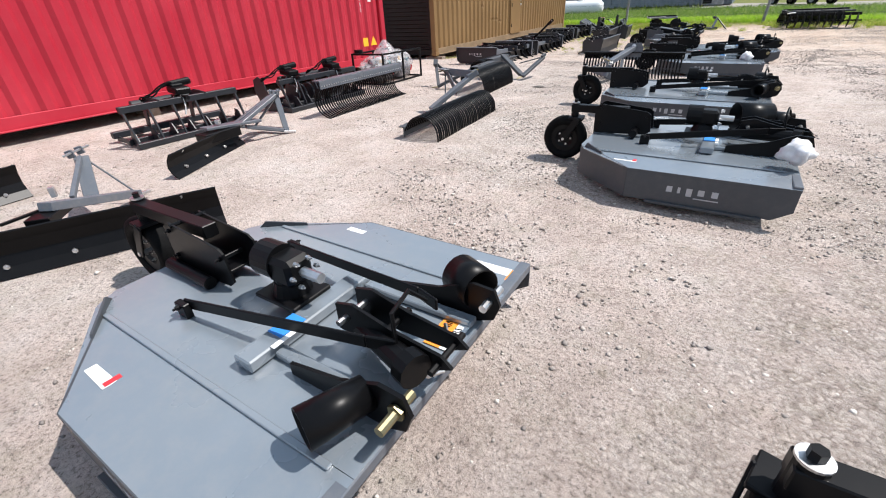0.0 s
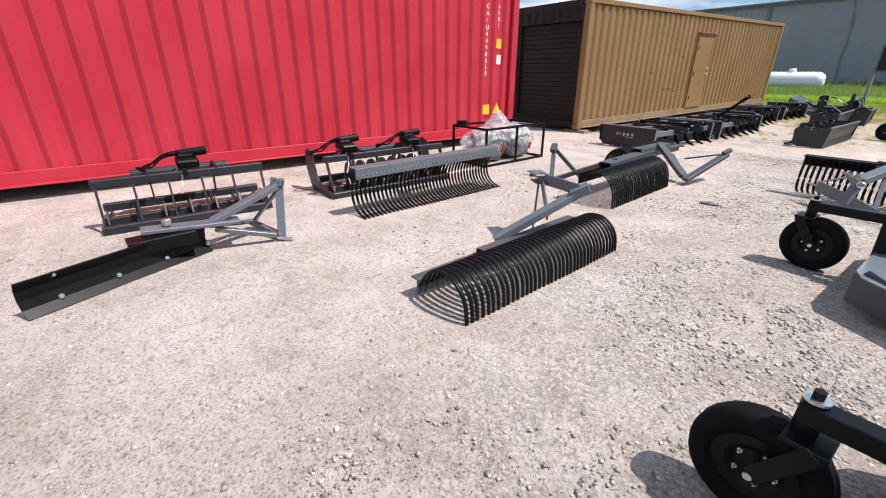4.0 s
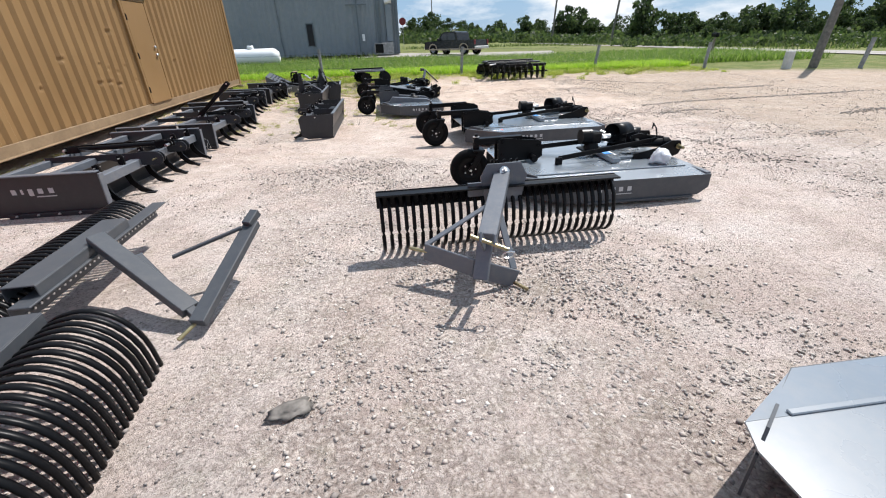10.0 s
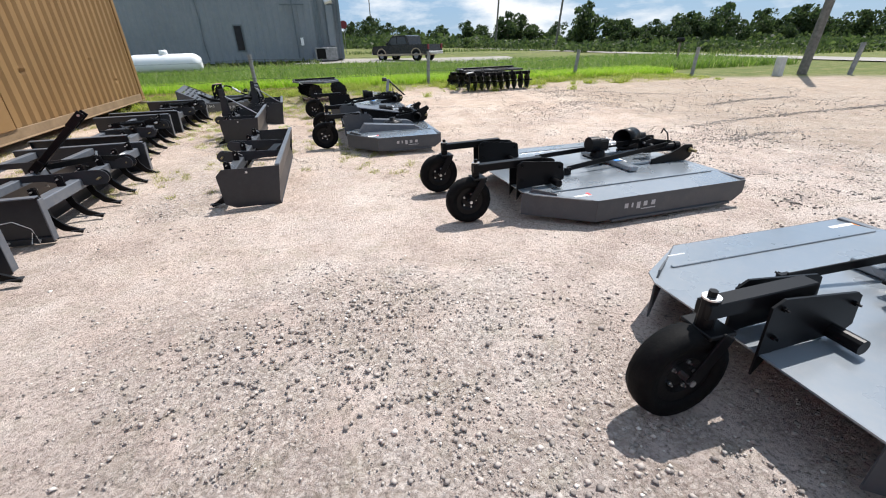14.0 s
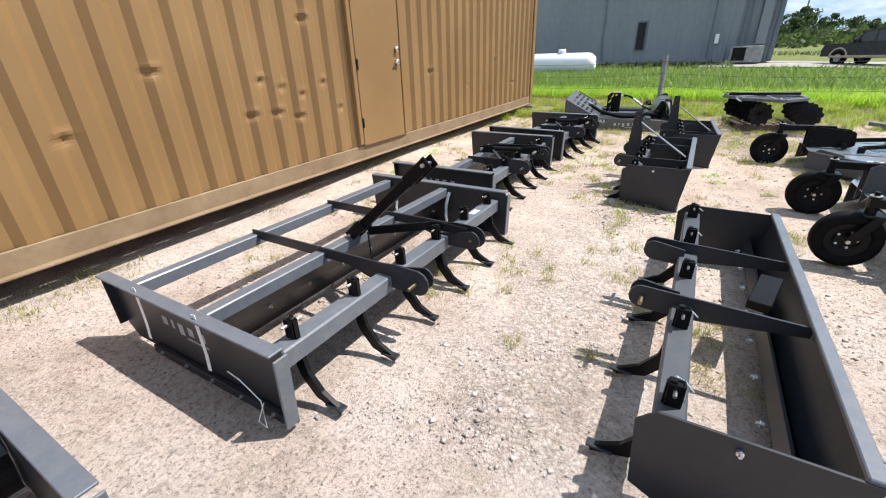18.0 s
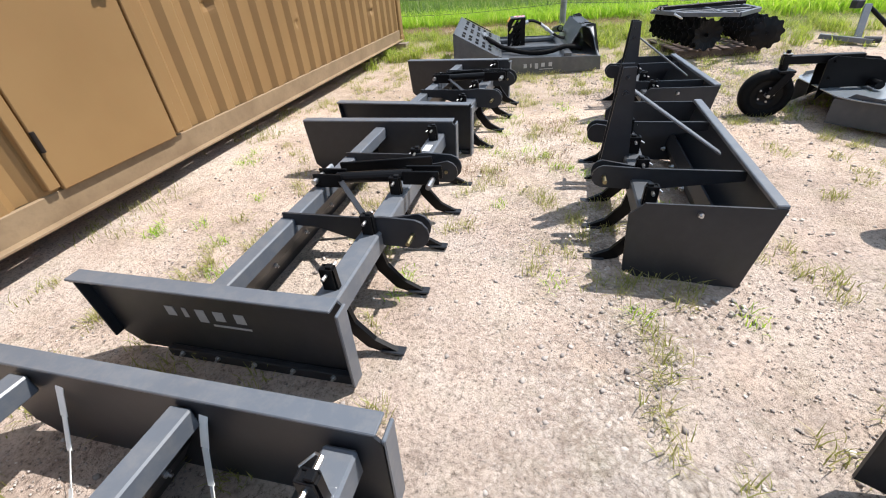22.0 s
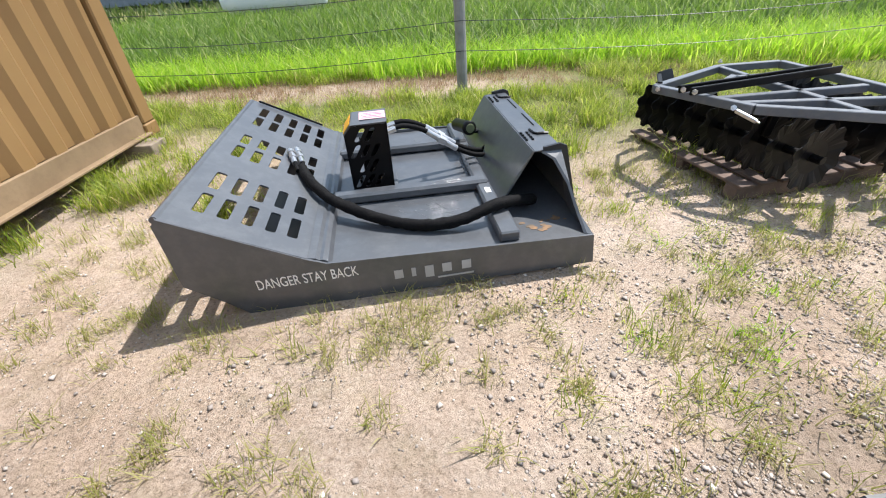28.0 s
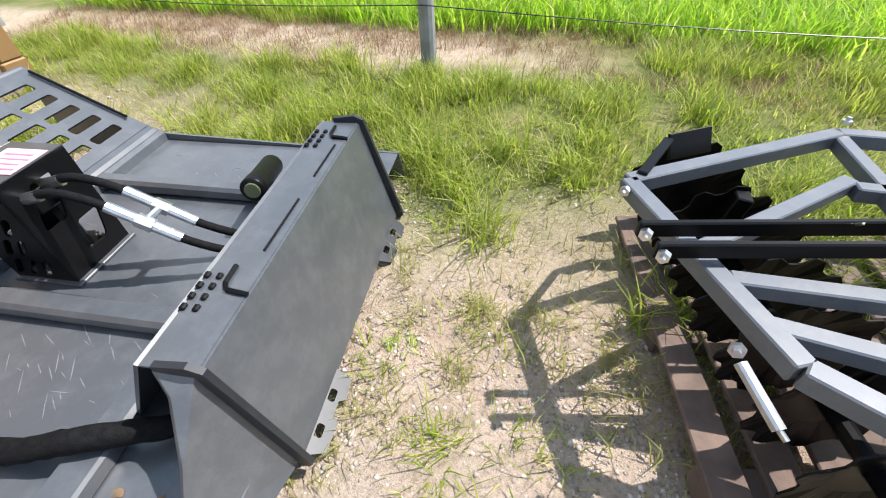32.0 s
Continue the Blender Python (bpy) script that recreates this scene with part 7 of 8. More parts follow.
for p, w in (((-3.66, 22.9, FZ + 0.01), (-0.6, -1, 0)), ((-3.46, 22.4, FZ + 0.01), (-0.4, -1, 0.4)), ((-2.86, 22.1, FZ + 0.03), (0, 0, 1)), ((-2.95, 23.47, FZ + 0.03), (0, 0, 1))):
    bm = bmo()
    bolt(bm, dhp(*p), w, 0.016, 0.012)
    part("frame_bolt", bm, M_STEEL, dh, "large zinc bolt")
bm = bmo()
cyl(bm, dhp(-3.455, 22.375, FZ), dhp(-3.4, 22.27, FZ - 0.03), 0.0125, 12)
cyl(bm, dhp(-3.4, 22.27, FZ - 0.03), dhp(-3.39, 22.255, FZ - 0.035), 0.006, 8)
part("hitch_pin", bm, M_STEEL, dh, "bright zinc hitch pin")
disc0 = None
for a, b, nd, flip in (((-3.06, 22.14), (-3.42, 23.42), 9, 0), ((-2.42, 22.1), (-2.48, 23.3), 8, 180)):
    A2, B2 = dhp(*a, 0.37), dhp(*b, 0.37)
    bm = bmo()
    cyl(bm, A2, B2, 0.022, 10)
    part("gang_shaft", bm, M_BLACK, dh)
    ang = math.degrees(math.atan2(B2.y - A2.y, B2.x - A2.x))
    for u in (0.28, 0.72):
        bm = bmo()
        q = A2.lerp(B2, u)
        beam(bm, q + Vector((0, 0, 0.03)), q + Vector((0.02, 0, FZ - 0.42)), 0.06, 0.05)
        part("gang_bracket", bm, M_BLACK, dh)
    for k in range(nd):
        mm = T(*A2.lerp(B2, 0.03 + 0.94 * k / (nd - 1))) @ R(ang + flip) @ R(random.uniform(0, 40), "X") @ Matrix.Scale(0.78, 4)
        if disc0 is None:
            disc0 = part("disc", make_disc(), M_BLACK, dh, "notched black disc")
            disc0.matrix_basis = mm
        else:
            o = new("disc", disc0.data)
            o.parent = dh
            o.matrix_basis = mm
disc_harrow(T(1.35, 22.75, 0.02) @ R(10) @ Matrix.Diagonal((1.8, 1.2, 1.1, 1)), "long black disc harrow at the gravel's edge")
pal = thing("pallet", T(-3.36, 22.28, 0.06) @ R(11.5), "weathered red-brown wooden pallet under the disc harrow", "pallet")
for k in range(8):
    bm = bmo()
    box(bm, (0.05 + k * 0.145, 0.54, 0.11), (0.1, 1.12, 0.02), R(random.uniform(-0.6, 0.6)), 0.004)
    part("deck_board", bm, M_PALLET, pal)
for y in (0.05, 0.52, 1.0):
    bm = bmo()
    box(bm, (0.55, y, 0.055), (1.1, 0.09, 0.088), None, 0.006)
    part("stringer", bm, M_PALLET, pal)

sub = thing("subsoiler", T(-1.05, 22.9, 0.06), "grey single-shank subsoiler leaning in the grass", "subsoiler")
frame_bars(sub, (((-0.38, 0.15, 0.12), (0.12, -0.12, 0.07), 0.07, 0.06), ((0.0, 0.0, 0.06), (0.12, 0.3, 0.46), 0.08, 0.05)), M_GREY)
bm = bmo()
cyl(bm, (0.13, 0.28, 0.44), (0.55, 0.02, 0.02), 0.025, 10)
part("shank", bm, M_BLACK, sub)
bm = bmo()
box(bm, (0.12, 0.31, 0.47), (0.12, 0.1, 0.1), R(20), 0.01)
part("hitch_head", bm, M_CHAR, sub)
bm = bmo()
cyl(bm, (0.04, -0.06, 0.09), (0.2, -0.14, 0.09), 0.04, 12)
part("pin_boss", bm, M_CHAR, sub)

scrap = bmo()
bmesh.ops.create_icosphere(scrap, subdivisions=3, radius=1.0)
for v in scrap.verts:
    v.co *= 0.7 + 0.5 * noise.noise(v.co * 2.1 + Vector((4, 1, 2)))
    v.co = Vector((v.co.x * 0.11, v.co.y * 0.07, v.co.z * 0.022))
scrap_ob = tagged(part("plastic_scrap", scrap, mat("grey_scrap", (0.1, 0.09, 0.08), 0.7, color2=(0.2, 0.18, 0.16), scale=30), None, smooth=True), "flat dark scrap of plastic on the gravel", "scrap")
scrap_ob.matrix_basis = T(-2.97, 7.825, 0.012) @ R(20)

# ---- fence, poles, truck ----
def fence_post(x, y, h, r, lean=0.0, lean_y=0.0, label="weathered grey round fence post"):
    z = ground_z(x, y)
    bm = bmo()
    pts = [Vector((lean * h * k / 5, lean_y * h * k / 5, -0.1 + (h + 0.1) * k / 5)) for k in range(6)]
    sweep(bm, pts, r, 12)
    ob = tagged(part("fence_post", bm, M_POST, None, smooth=False), label, "fence post", "fence posts along the verge")
    ob.matrix_basis = T(x, y, z)
    return Vector((x, y, z))

posts = [(-9.6, 24.9, 1.15, 0.05, 0, 0), (-4.88, 24.68, 1.12, 0.055, -0.01, 0), (0.75, 25.1, 1.05, 0.06, 0.05, 0), (6.9, 25.7, 1.0, 0.065, 0.12, 0), (10.9, 23.9, 1.0, 0.065, 0.06, 0), (15.8, 21.7, 1.05, 0.075, 0.16, 0)]
for p in posts:
    fence_post(*p)
for h in (0.45, 0.72, 0.98):
    for (ax, ay, *_), (bx, by, *_) in zip(posts[:3], posts[1:4]):
        bm = bmo()
        a = Vector((ax, ay - 0.06, ground_z(ax, ay) + h)); b = Vector((bx, by - 0.06, ground_z(bx, by) + h))
        pts = []
        for k in range(13):
            u = k / 12
            p = a.lerp(b, u)
            p.z -= 0.07 * math.sin(math.pi * u) * (1.3 if h < 0.9 else 0.8)
            pts.append(p)
        sweep(bm, pts, 0.0035, 5)
        tagged(part("fence_wire", bm, M_CHAR), "thin slack fence wire between posts", "wire", "fence wires")

stump = bmo()
box(stump, (0, 0, 0.3), (0.26, 0.26, 0.7), None, 0.03)
ob = tagged(part("marker_post", stump, mat("concrete", (0.45, 0.45, 0.43), 0.85, bump=0.2)), "short pale concrete marker post", "post")
ob.matrix_basis = T(13.4, 22.5, ground_z(13.4, 22.5))
mb = thing("mailbox", T(17.0, 31.5, 0.2), "dark roadside mailbox on a post", "mailbox")
part("post", (lambda b: (box(b, (0, 0, 0.5), (0.09, 0.09, 1.1), None, 0.005), b)[1])(bmo()), M_WOOD, mb)
part("box_shell", (lambda b: (box(b, (0, 0, 1.13), (0.22, 0.5, 0.24), None, 0.05), b)[1])(bmo()), M_BLACK, mb)

M_POLE = mat("weathered_pole", (0.1, 0.095, 0.085), 0.85, color2=(0.18, 0.17, 0.15), scale=9, bump=0.3, bscale=30)
def utility_pole(x, y, h, lean=0.0, arms=0, r=0.16, z=None):
    p = thing("utility_pole", T(x, y, z if z is not None else ground_z(x, y)), "weathered wooden utility pole", "utility pole", "utility poles along the road")
    bm = bmo()
    cyl(bm, (0, 0, -0.3), (lean * h, 0, h), r, 12, r * 0.65)
    part("shaft", bm, M_POLE, p)
    for k in range(arms):
        bm = bmo()
        zz = h - 0.4 - k * h * 0.11
        beam(bm, (lean * zz - 1.2, 0, zz), (lean * zz + 1.2, 0, zz), 0.12, 0.12)
        part("crossarm", bm, M_BARK, p)
    return p

utility_pole(14.55, 22.5, 8.5, 0.1, 0, 0.16)
utility_pole(31, 95, 12.5, 0.06, 3, 0.2)
utility_pole(32, 73, 13.0, 0.1, 1, 0.17)
utility_pole(14.5, 160, 13.5, 0.0, 1, 0.2)

truck = thing("pickup_truck", T(1.64, 44.3, 0.5) @ R(-50) @ Matrix.Scale(0.86, 4), "black crew-cab pickup truck with tan lower trim", "pickup truck")
bm = bmo()
plate(bm, ((-0.02, 0.5), (-0.04, 0.85), (0.06, 1.1), (0.3, 1.16), (1.35, 1.2), (4.05, 1.18), (4.05, 1.22), (5.9, 1.22), (5.95, 0.55)), 1.95, None)
part("body", bm, M_TRUCK, truck)
bm = bmo()
plate(bm, ((1.45, 1.17), (2.05, 1.78), (2.3, 1.9), (3.55, 1.92), (3.8, 1.84), (3.98, 1.17)), 1.66, None)
cab = part("cab", bm, M_TRUCK, truck)
for nm, pts in (("front_window", ((1.75, 1.26), (2.16, 1.73), (2.66, 1.78), (2.66, 1.26))), ("rear_window", ((2.76, 1.26), (2.76, 1.78), (3.52, 1.79), (3.72, 1.26)))):
    bm = bmo()
    plate(bm, pts, 1.69, None)
    part(nm, bm, M_WIND, cab)
bm = bmo()
box(bm, (2.95, 0, 0.5), (4.9, 1.99, 0.16), None, 0.03)
part("lower_trim", bm, M_TRUCKT, truck)
for x in (1.05, 4.75):
    bm = bmo()
    ring = arc((x, 0.46), 0.53, 0, 180, 10) + arc((x, 0.46), 0.46, 180, 0, 10)
    plate(bm, ring, 2.02, None)
    part("wheel_arch", bm, M_TRUCKT, truck)
    for y in (-0.86, 0.86):
        bm = bmo()
        lathe(bm, ((0.22, -0.13), (0.4, -0.13), (0.42, -0.09), (0.42, 0.09), (0.4, 0.13), (0.22, 0.13)), T(x, y, 0.42), 24)
        w = part("wheel", bm, M_RUB, truck)
        bm = bmo()
        lathe(bm, ((0.01, -0.1), (0.22, -0.12), (0.22, 0.12), (0.01, 0.1)), T(x, y, 0.42), 18)
        part("rim", bm, M_POST, w)
for nm, x, mt in (("rear_bumper", 5.98, M_STEEL), ("front_bumper", -0.06, M_STEEL)):
    bm = bmo()
    box(bm, (x, 0, 0.62), (0.16, 1.9, 0.2), None, 0.03)
    part(nm, bm, mt, truck)
for y in (-0.9, 0.9):
    bm = bmo()
    box(bm, (5.93, y, 1.05), (0.08, 0.18, 0.36), None, 0.01)
    part("tail_lamp", bm, M_STOP, truck)
    bm = bmo()
    box(bm, (1.75, y * 1.16, 1.32), (0.1, 0.2, 0.2), None, 0.03)
    part("side_mirror", bm, M_TRUCK, truck)

sign = thing("stop_sign", T(0.17, 62.0, 0.9), "red octagonal stop sign on a thin post", "sign")
bm = bmo()
bmesh.ops.create_cone(bm, cap_ends=True, segments=8, radius1=0.42, radius2=0.42, depth=0.02, matrix=T(0, 0, 2.9) @ R(90, "X") @ R(22.5))
part("sign_face", bm, M_STOP, sign)
bm = bmo()
cyl(bm, (0, 0.03, 0), (0, 0.03, 3.0), 0.03, 8)
part("sign_post", bm, M_POST, sign)

# pale road behind the verge and the drive where the truck stands
def strip_mesh(name, pts, w, label, z):
    bm = bmo()
    prev = None
    for k, (x, y) in enumerate(pts):
        x2, y2 = pts[min(k + 1, len(pts) - 1)]
        x1, y1 = pts[max(k - 1, 0)]
        d = Vector((x2 - x1, y2 - y1, 0)).normalized()
        n_ = Vector((-d.y, d.x, 0)) * w / 2
        row = [bm.verts.new((x + n_.x, y + n_.y, ground_z(x + n_.x, y + n_.y) + z)), bm.verts.new((x - n_.x, y - n_.y, ground_z(x - n_.x, y - n_.y) + z))]
        if prev:
            bm.faces.new((prev[0], row[0], row[1], prev[1]))
        prev = row
    return tagged(part(name, bm, M_ROADM), label, "road", kind="structure")

strip_mesh("road", [(34 - 0.12 * k * 6, -60 + k * 6) for k in range(12)] + [(26 - 0.25 * k, 12 + k * 6) for k in range(1, 30)], 3.6, "pale asphalt road beyond the verge", 0.05)
strip_mesh("drive", [(-4 + k, 44.6 - 0.25 * k) for k in range(16)], 6.5, "pale gravel drive by the metal building", 0.05)

# ---- trees ----
def leaf_cloud(n, blobs, size):
    """Many small leaf clumps over a handful of limbs' ends."""
    vs, fs = [], []
    for k in range(n):
        bx, by, bz, br = blobs[random.randrange(len(blobs))]
        d = Vector((random.gauss(0, 1), random.gauss(0, 1), random.gauss(0, 1))).normalized() * br * random.uniform(0.55, 1.05)
        p = Vector((bx, by, bz)) + Vector((d.x, d.y, d.z * 0.8))
        q = Euler((random.uniform(0, 6.3), random.uniform(0, 6.3), random.uniform(0, 6.3))).to_matrix()
        s = size * random.uniform(0.5, 1.3)
        i = len(vs)
        for u, v in ((-1, -0.5), (0.1, -0.8), (1, 0.1), (0.3, 0.9), (-0.7, 0.6)):
            vs.append(p + q @ Vector((u * s, v * s, random.uniform(-0.2, 0.2) * s)))
        fs.append((i, i + 1, i + 2, i + 3, i + 4))
    return vs, fs

kinds = []
for k in range(6):
    H = (5.5, 7.0, 6.2, 8.0, 4.8, 6.6)[k]
    blobs = [(random.uniform(-1, 1) * H * 0.28, random.uniform(-1, 1) * H * 0.28, H * random.uniform(0.16, 0.85), H * random.uniform(0.14, 0.25)) for _ in range(16)]
    blobs.append((0, 0, H * 0.9, H * 0.12))
    vs, fs = leaf_cloud(1500, blobs, H * 0.034)
    cm = bpy.data.meshes.new("crown")
    cm.from_pydata(vs, [], fs)
    cm.materials.append(M_TREE)
    bm = bmo()
    cyl(bm, (0, 0, -0.3), (0.1, 0, H * 0.55), H * 0.03, 8, H * 0.015)
    for b in blobs[:5]:
        cyl(bm, (0.05, 0, H * 0.3), (b[0] * 0.8, b[1] * 0.8, b[2]), H * 0.012, 6, H * 0.004)
    tm = bpy.data.meshes.new("trunk")
    bm.to_mesh(tm)
    bm.free()
    tm.materials.append(M_BARK)
    kinds.append((cm, tm))

def tree(x, y, s, k):
    t = thing("tree", T(x, y, ground_z(x, y) * 0.9) @ R(random.uniform(0, 360)) @ Matrix.Scale(s, 4), "broad green tree in the far tree line", "tree", "far tree line")
    for nm, me in zip(("crown", "trunk"), kinds[k]):
        o = new(nm, me)
        o.parent = t

random.seed(4)
for row in range(2):
    for k in range(86):
        az = radians(-3 + k * 1.0 + random.uniform(-0.6, 0.6))
        D = random.uniform(105, 125) + 16 * row if az < radians(30) else random.uniform(70, 88) + 14 * row
        tree(-3 + D * math.sin(az), 11 + D * math.cos(az), random.choice((0.45, 0.55, 0.65, 0.7, 0.8, 1.05)) * random.uniform(0.9, 1.1) * (0.75 if az > radians(30) else 0.95), random.randrange(6))

def stuff(name, vs, fs, material, label, category):
    me = bpy.data.meshes.new(name)
    me.from_pydata(vs, [], fs)
    me.materials.append(material)
    return tagged(new(name, me), label, category, kind="stuff")

vs, fs = [], []
for k in range(900):
    az = radians(random.uniform(3, 92))
    D = random.uniform(72, 118) if az < radians(30) else random.uniform(46, 88)
    x, y = -3 + D * math.sin(az), 11 + D * math.cos(az)
    h = random.uniform(0.5, 1.7) * (1.5 if D > 85 else 1 if D > 70 else 0.7)
    v, f = leaf_cloud(60, [(x + random.uniform(-1, 1) * h, y + random.uniform(-1, 1) * h, ground_z(x, y) * 0.9 + h * random.uniform(0.2, 0.7), h * 0.6) for _ in range(4)], h * 0.16)
    o = len(vs)
    vs += v
    fs += [tuple(i + o for i in q) for q in f]
stuff("shrubs", vs, fs, M_SHRUB, "rough green shrubs along the far bank", "shrubs")

# ---- grass ----
rng = np.random.default_rng(11)
def blades(name, pts, hgt, wid, lean, material, label):
    """Single bent blades: two quads and a tip each; pts is an array of x, y, z."""
    n = len(pts)
    a = rng.uniform(0, 2 * np.pi, n)
    h = hgt * rng.uniform(0.5, 1.25, n)
    w = wid * rng.uniform(0.6, 1.3, n)
    d = np.stack([np.cos(a), np.sin(a), 0 * a], 1)
    s = np.stack([-np.sin(a), np.cos(a), 0 * a], 1) * w[:, None] / 2
    up = np.array([0, 0, 1.0])
    ln = lean * rng.uniform(0.2, 1.2, n)
    rows = []
    for u, f, ww in ((0, 0, 1), (0.55, 0.3, 0.8), (1.0, 1.0, 0.0)):
        c = pts + up * (h * u * (1 - 0.15 * f))[:, None] + d * (h * ln * f)[:, None]
        rows.append((c - s * ww, c + s * ww) if ww else (c,))
    V = np.stack([rows[0][0], rows[0][1], rows[1][1], rows[1][0], rows[2][0]], 1).reshape(-1, 3)
    base = np.arange(n)[:, None] * 5
    me = bpy.data.meshes.new(name)
    me.vertices.add(len(V))
    me.vertices.foreach_set("co", V.astype(np.float32).ravel())
    quads, tris = base + np.array([[0, 1, 2, 3]]), base + np.array([[3, 2, 4]])
    idx = np.concatenate([quads, tris], 1).ravel()
    me.loops.add(len(idx))
    me.loops.foreach_set("vertex_index", idx.astype(np.int32))
    me.polygons.add(2 * n)
    starts = (np.arange(n)[:, None] * 7 + np.array([[0, 4]])).ravel()
    me.polygons.foreach_set("loop_start", starts.astype(np.int32))
    me.update(calc_edges=True)
    me.validate()
    me.materials.append(material)
    return tagged(new(name, me), label, "grass", kind="stuff")

def scatter(n, x0, x1, y0, y1, keep, tuft=1, spread=0.03):
    xs, ys = rng.uniform(x0, x1, n), rng.uniform(y0, y1, n)
    out = []
    for x, y in zip(xs, ys):
        if keep(x, y):
            for _ in range(tuft):
                px, py = x + rng.normal(0, spread), y + rng.normal(0, spread)
                out.append((px, py, ground_z(px, py) - 0.01))
    return np.array(out)

def clump(x, y): return noise.noise((x * 0.8, y * 0.8, 1.3)) + 0.6 * noise.noise((x * 2.3, y * 2.3, 5))
# footprints that stay free of grass
def free(x, y):
    u, v = 0.99 * (x + 6.32) + 0.139 * (y - 21.475), 0.99 * (y - 21.475) - 0.139 * (x + 6.32)
    return not (0.1 < u < 2.0 and 0.0 < v < 1.75) and not (-10.3 < x < -7.85 and y < 24.0)
def patch(x, y): return noise.noise((x * 1.5, y * 1.5, 7.7)) + 0.8 * noise.noise((x * 3.7, y * 3.7, 2.1))
g1 = scatter(15000, -9.5, 11, 23.9, 27.0, lambda x, y: free(x, y) and y > max(25.7 if x < -3 else 25.7 - 0.25 * min(3, x + 3), edge_y(x) + 0.9) + 0.25 * clump(x, y), 5, 0.05)
blades("tall_grass", g1, 0.32, 0.012, 1.0, M_GRASS, "tall bright green grass beyond the fence")
g2 = scatter(15000, -14, 20, 26.5, 36, lambda x, y: y > edge_y(x) + 1.5, 4, 0.09)
blades("meadow_grass", g2, 0.4, 0.025, 0.9, M_MEADOW, "tall green meadow grass")
g3 = scatter(6500, -35, 45, 35, 62, lambda x, y: not (-36 < x < 0 and y > 44) and not (-3 < x < 30 and 37 < y < 58), 3, 0.2)
blades("far_grass", g3, 0.4, 0.07, 0.9, M_FAR, "rough green field grass")
def bare(x, y): return x < -3.4 + clump(x, y) and 24.65 < y + 0.5 * clump(y, x) < 25.7
g4 = scatter(26000, -9.5, 11, 21.8, 26.0, lambda x, y: free(x, y) and not bare(x, y) and y < max(edge_y(x) + 1.8, 26.0) and patch(x, y) > 0.12 - 0.45 * (y - edge_y(x)), 6, 0.03)
blades("verge_grass", g4, 0.1, 0.006, 1.3, M_VERGE, "short uneven verge grass in patches")
g11 = scatter(900, -9.0, 9, 22.0, 25.9, lambda x, y: free(x, y) and not bare(x, y) and patch(x, y) > 0.12 - 0.25 * (y - edge_y(x)), 90, 0.06)
blades("grass_clumps", g11, 0.2, 0.007, 1.1, M_VERGE, "taller clumps of yellow-green verge grass")
g12 = scatter(150, -4.7, -2.2, 20.9, 24.2, lambda x, y: free(x, y) and patch(x + 9, y) > 0.0, 36, 0.05)
blades("dry_tufts", g12, 0.08, 0.0045, 1.3, M_VERGE, "yellow-green tufts growing through the dirt")
g5 = scatter(6000, -9.0, 10, 20.6, 25.0, lambda x, y: free(x, y) and y > edge_y(x) - 0.8 + 1.5 * clump(x, y), 6, 0.05)
blades("dry_grass", g5, 0.11, 0.005, 1.0, M_DRY, "dry yellow grass on the gravel's edge")
g9 = scatter(3600, -9.5, -2.0, 24.3, 26.1, lambda x, y: free(x, y) and abs(y - 25.2 - 0.3 * clump(x, y)) < 0.65 and clump(x * 0.7, y + 4) > -0.1 - 0.4 * (y > 25.5), 7, 0.04)
blades("dead_grass", g9, 0.09, 0.005, 1.3, M_DEAD, "dead brown grass along the fence")
g6 = scatter(900, -7.6, -1.8, 14.5, 23.0, lambda x, y: clump(x * 1.3, y * 1.3) > 0.1 - 0.05 * (y - 15), 40, 0.035)
blades("grass_tufts", g6, 0.07, 0.0045, 1.3, M_DRY, "sparse dry tufts growing through the gravel")
g7 = scatter(200, -7.6, -2.5, 17.0, 23.0, lambda x, y: clump(x * 1.1, y * 1.1 + 9) > 0.1, 30, 0.035)
blades("green_tufts", g7, 0.06, 0.0045, 1.3, M_GRASS, "small green tufts in the gravel")
g10 = scatter(420, -6.3, -2.6, 19.8, 22.6, lambda x, y: free(x, y) and (clump(x * 1.5, y * 1.5 + 3) > 0.15 or (abs(y - 21.42 - 0.14 * (x + 6.3)) < 0.06 and clump(x * 3, y) > -0.1)), 20, 0.04)
blades("sprouting_grass", g10, 0.085, 0.0042, 1.2, M_DRY, "green and yellow sprigs growing out of the dirt")
g13 = scatter(230, -5.6, -4.6, 18.2, 20.0, lambda x, y: patch(x, y + 5) > 0.1 and abs(x + 5.1 - 0.15 * (y - 19.0)) < 0.38, 14, 0.06)
blades("brown_tufts", g13, 0.045, 0.0045, 1.4, M_DEAD, "low brown dead grass in the gap between the rows")
g8 = scatter(900, -7.95, -7.5, 12.0, 24.0, lambda x, y: clump(x, y * 2) > 0.0, 6, 0.04)
blades("container_weeds", g8, 0.07, 0.005, 0.8, M_DRY, "weeds along the container's foot")

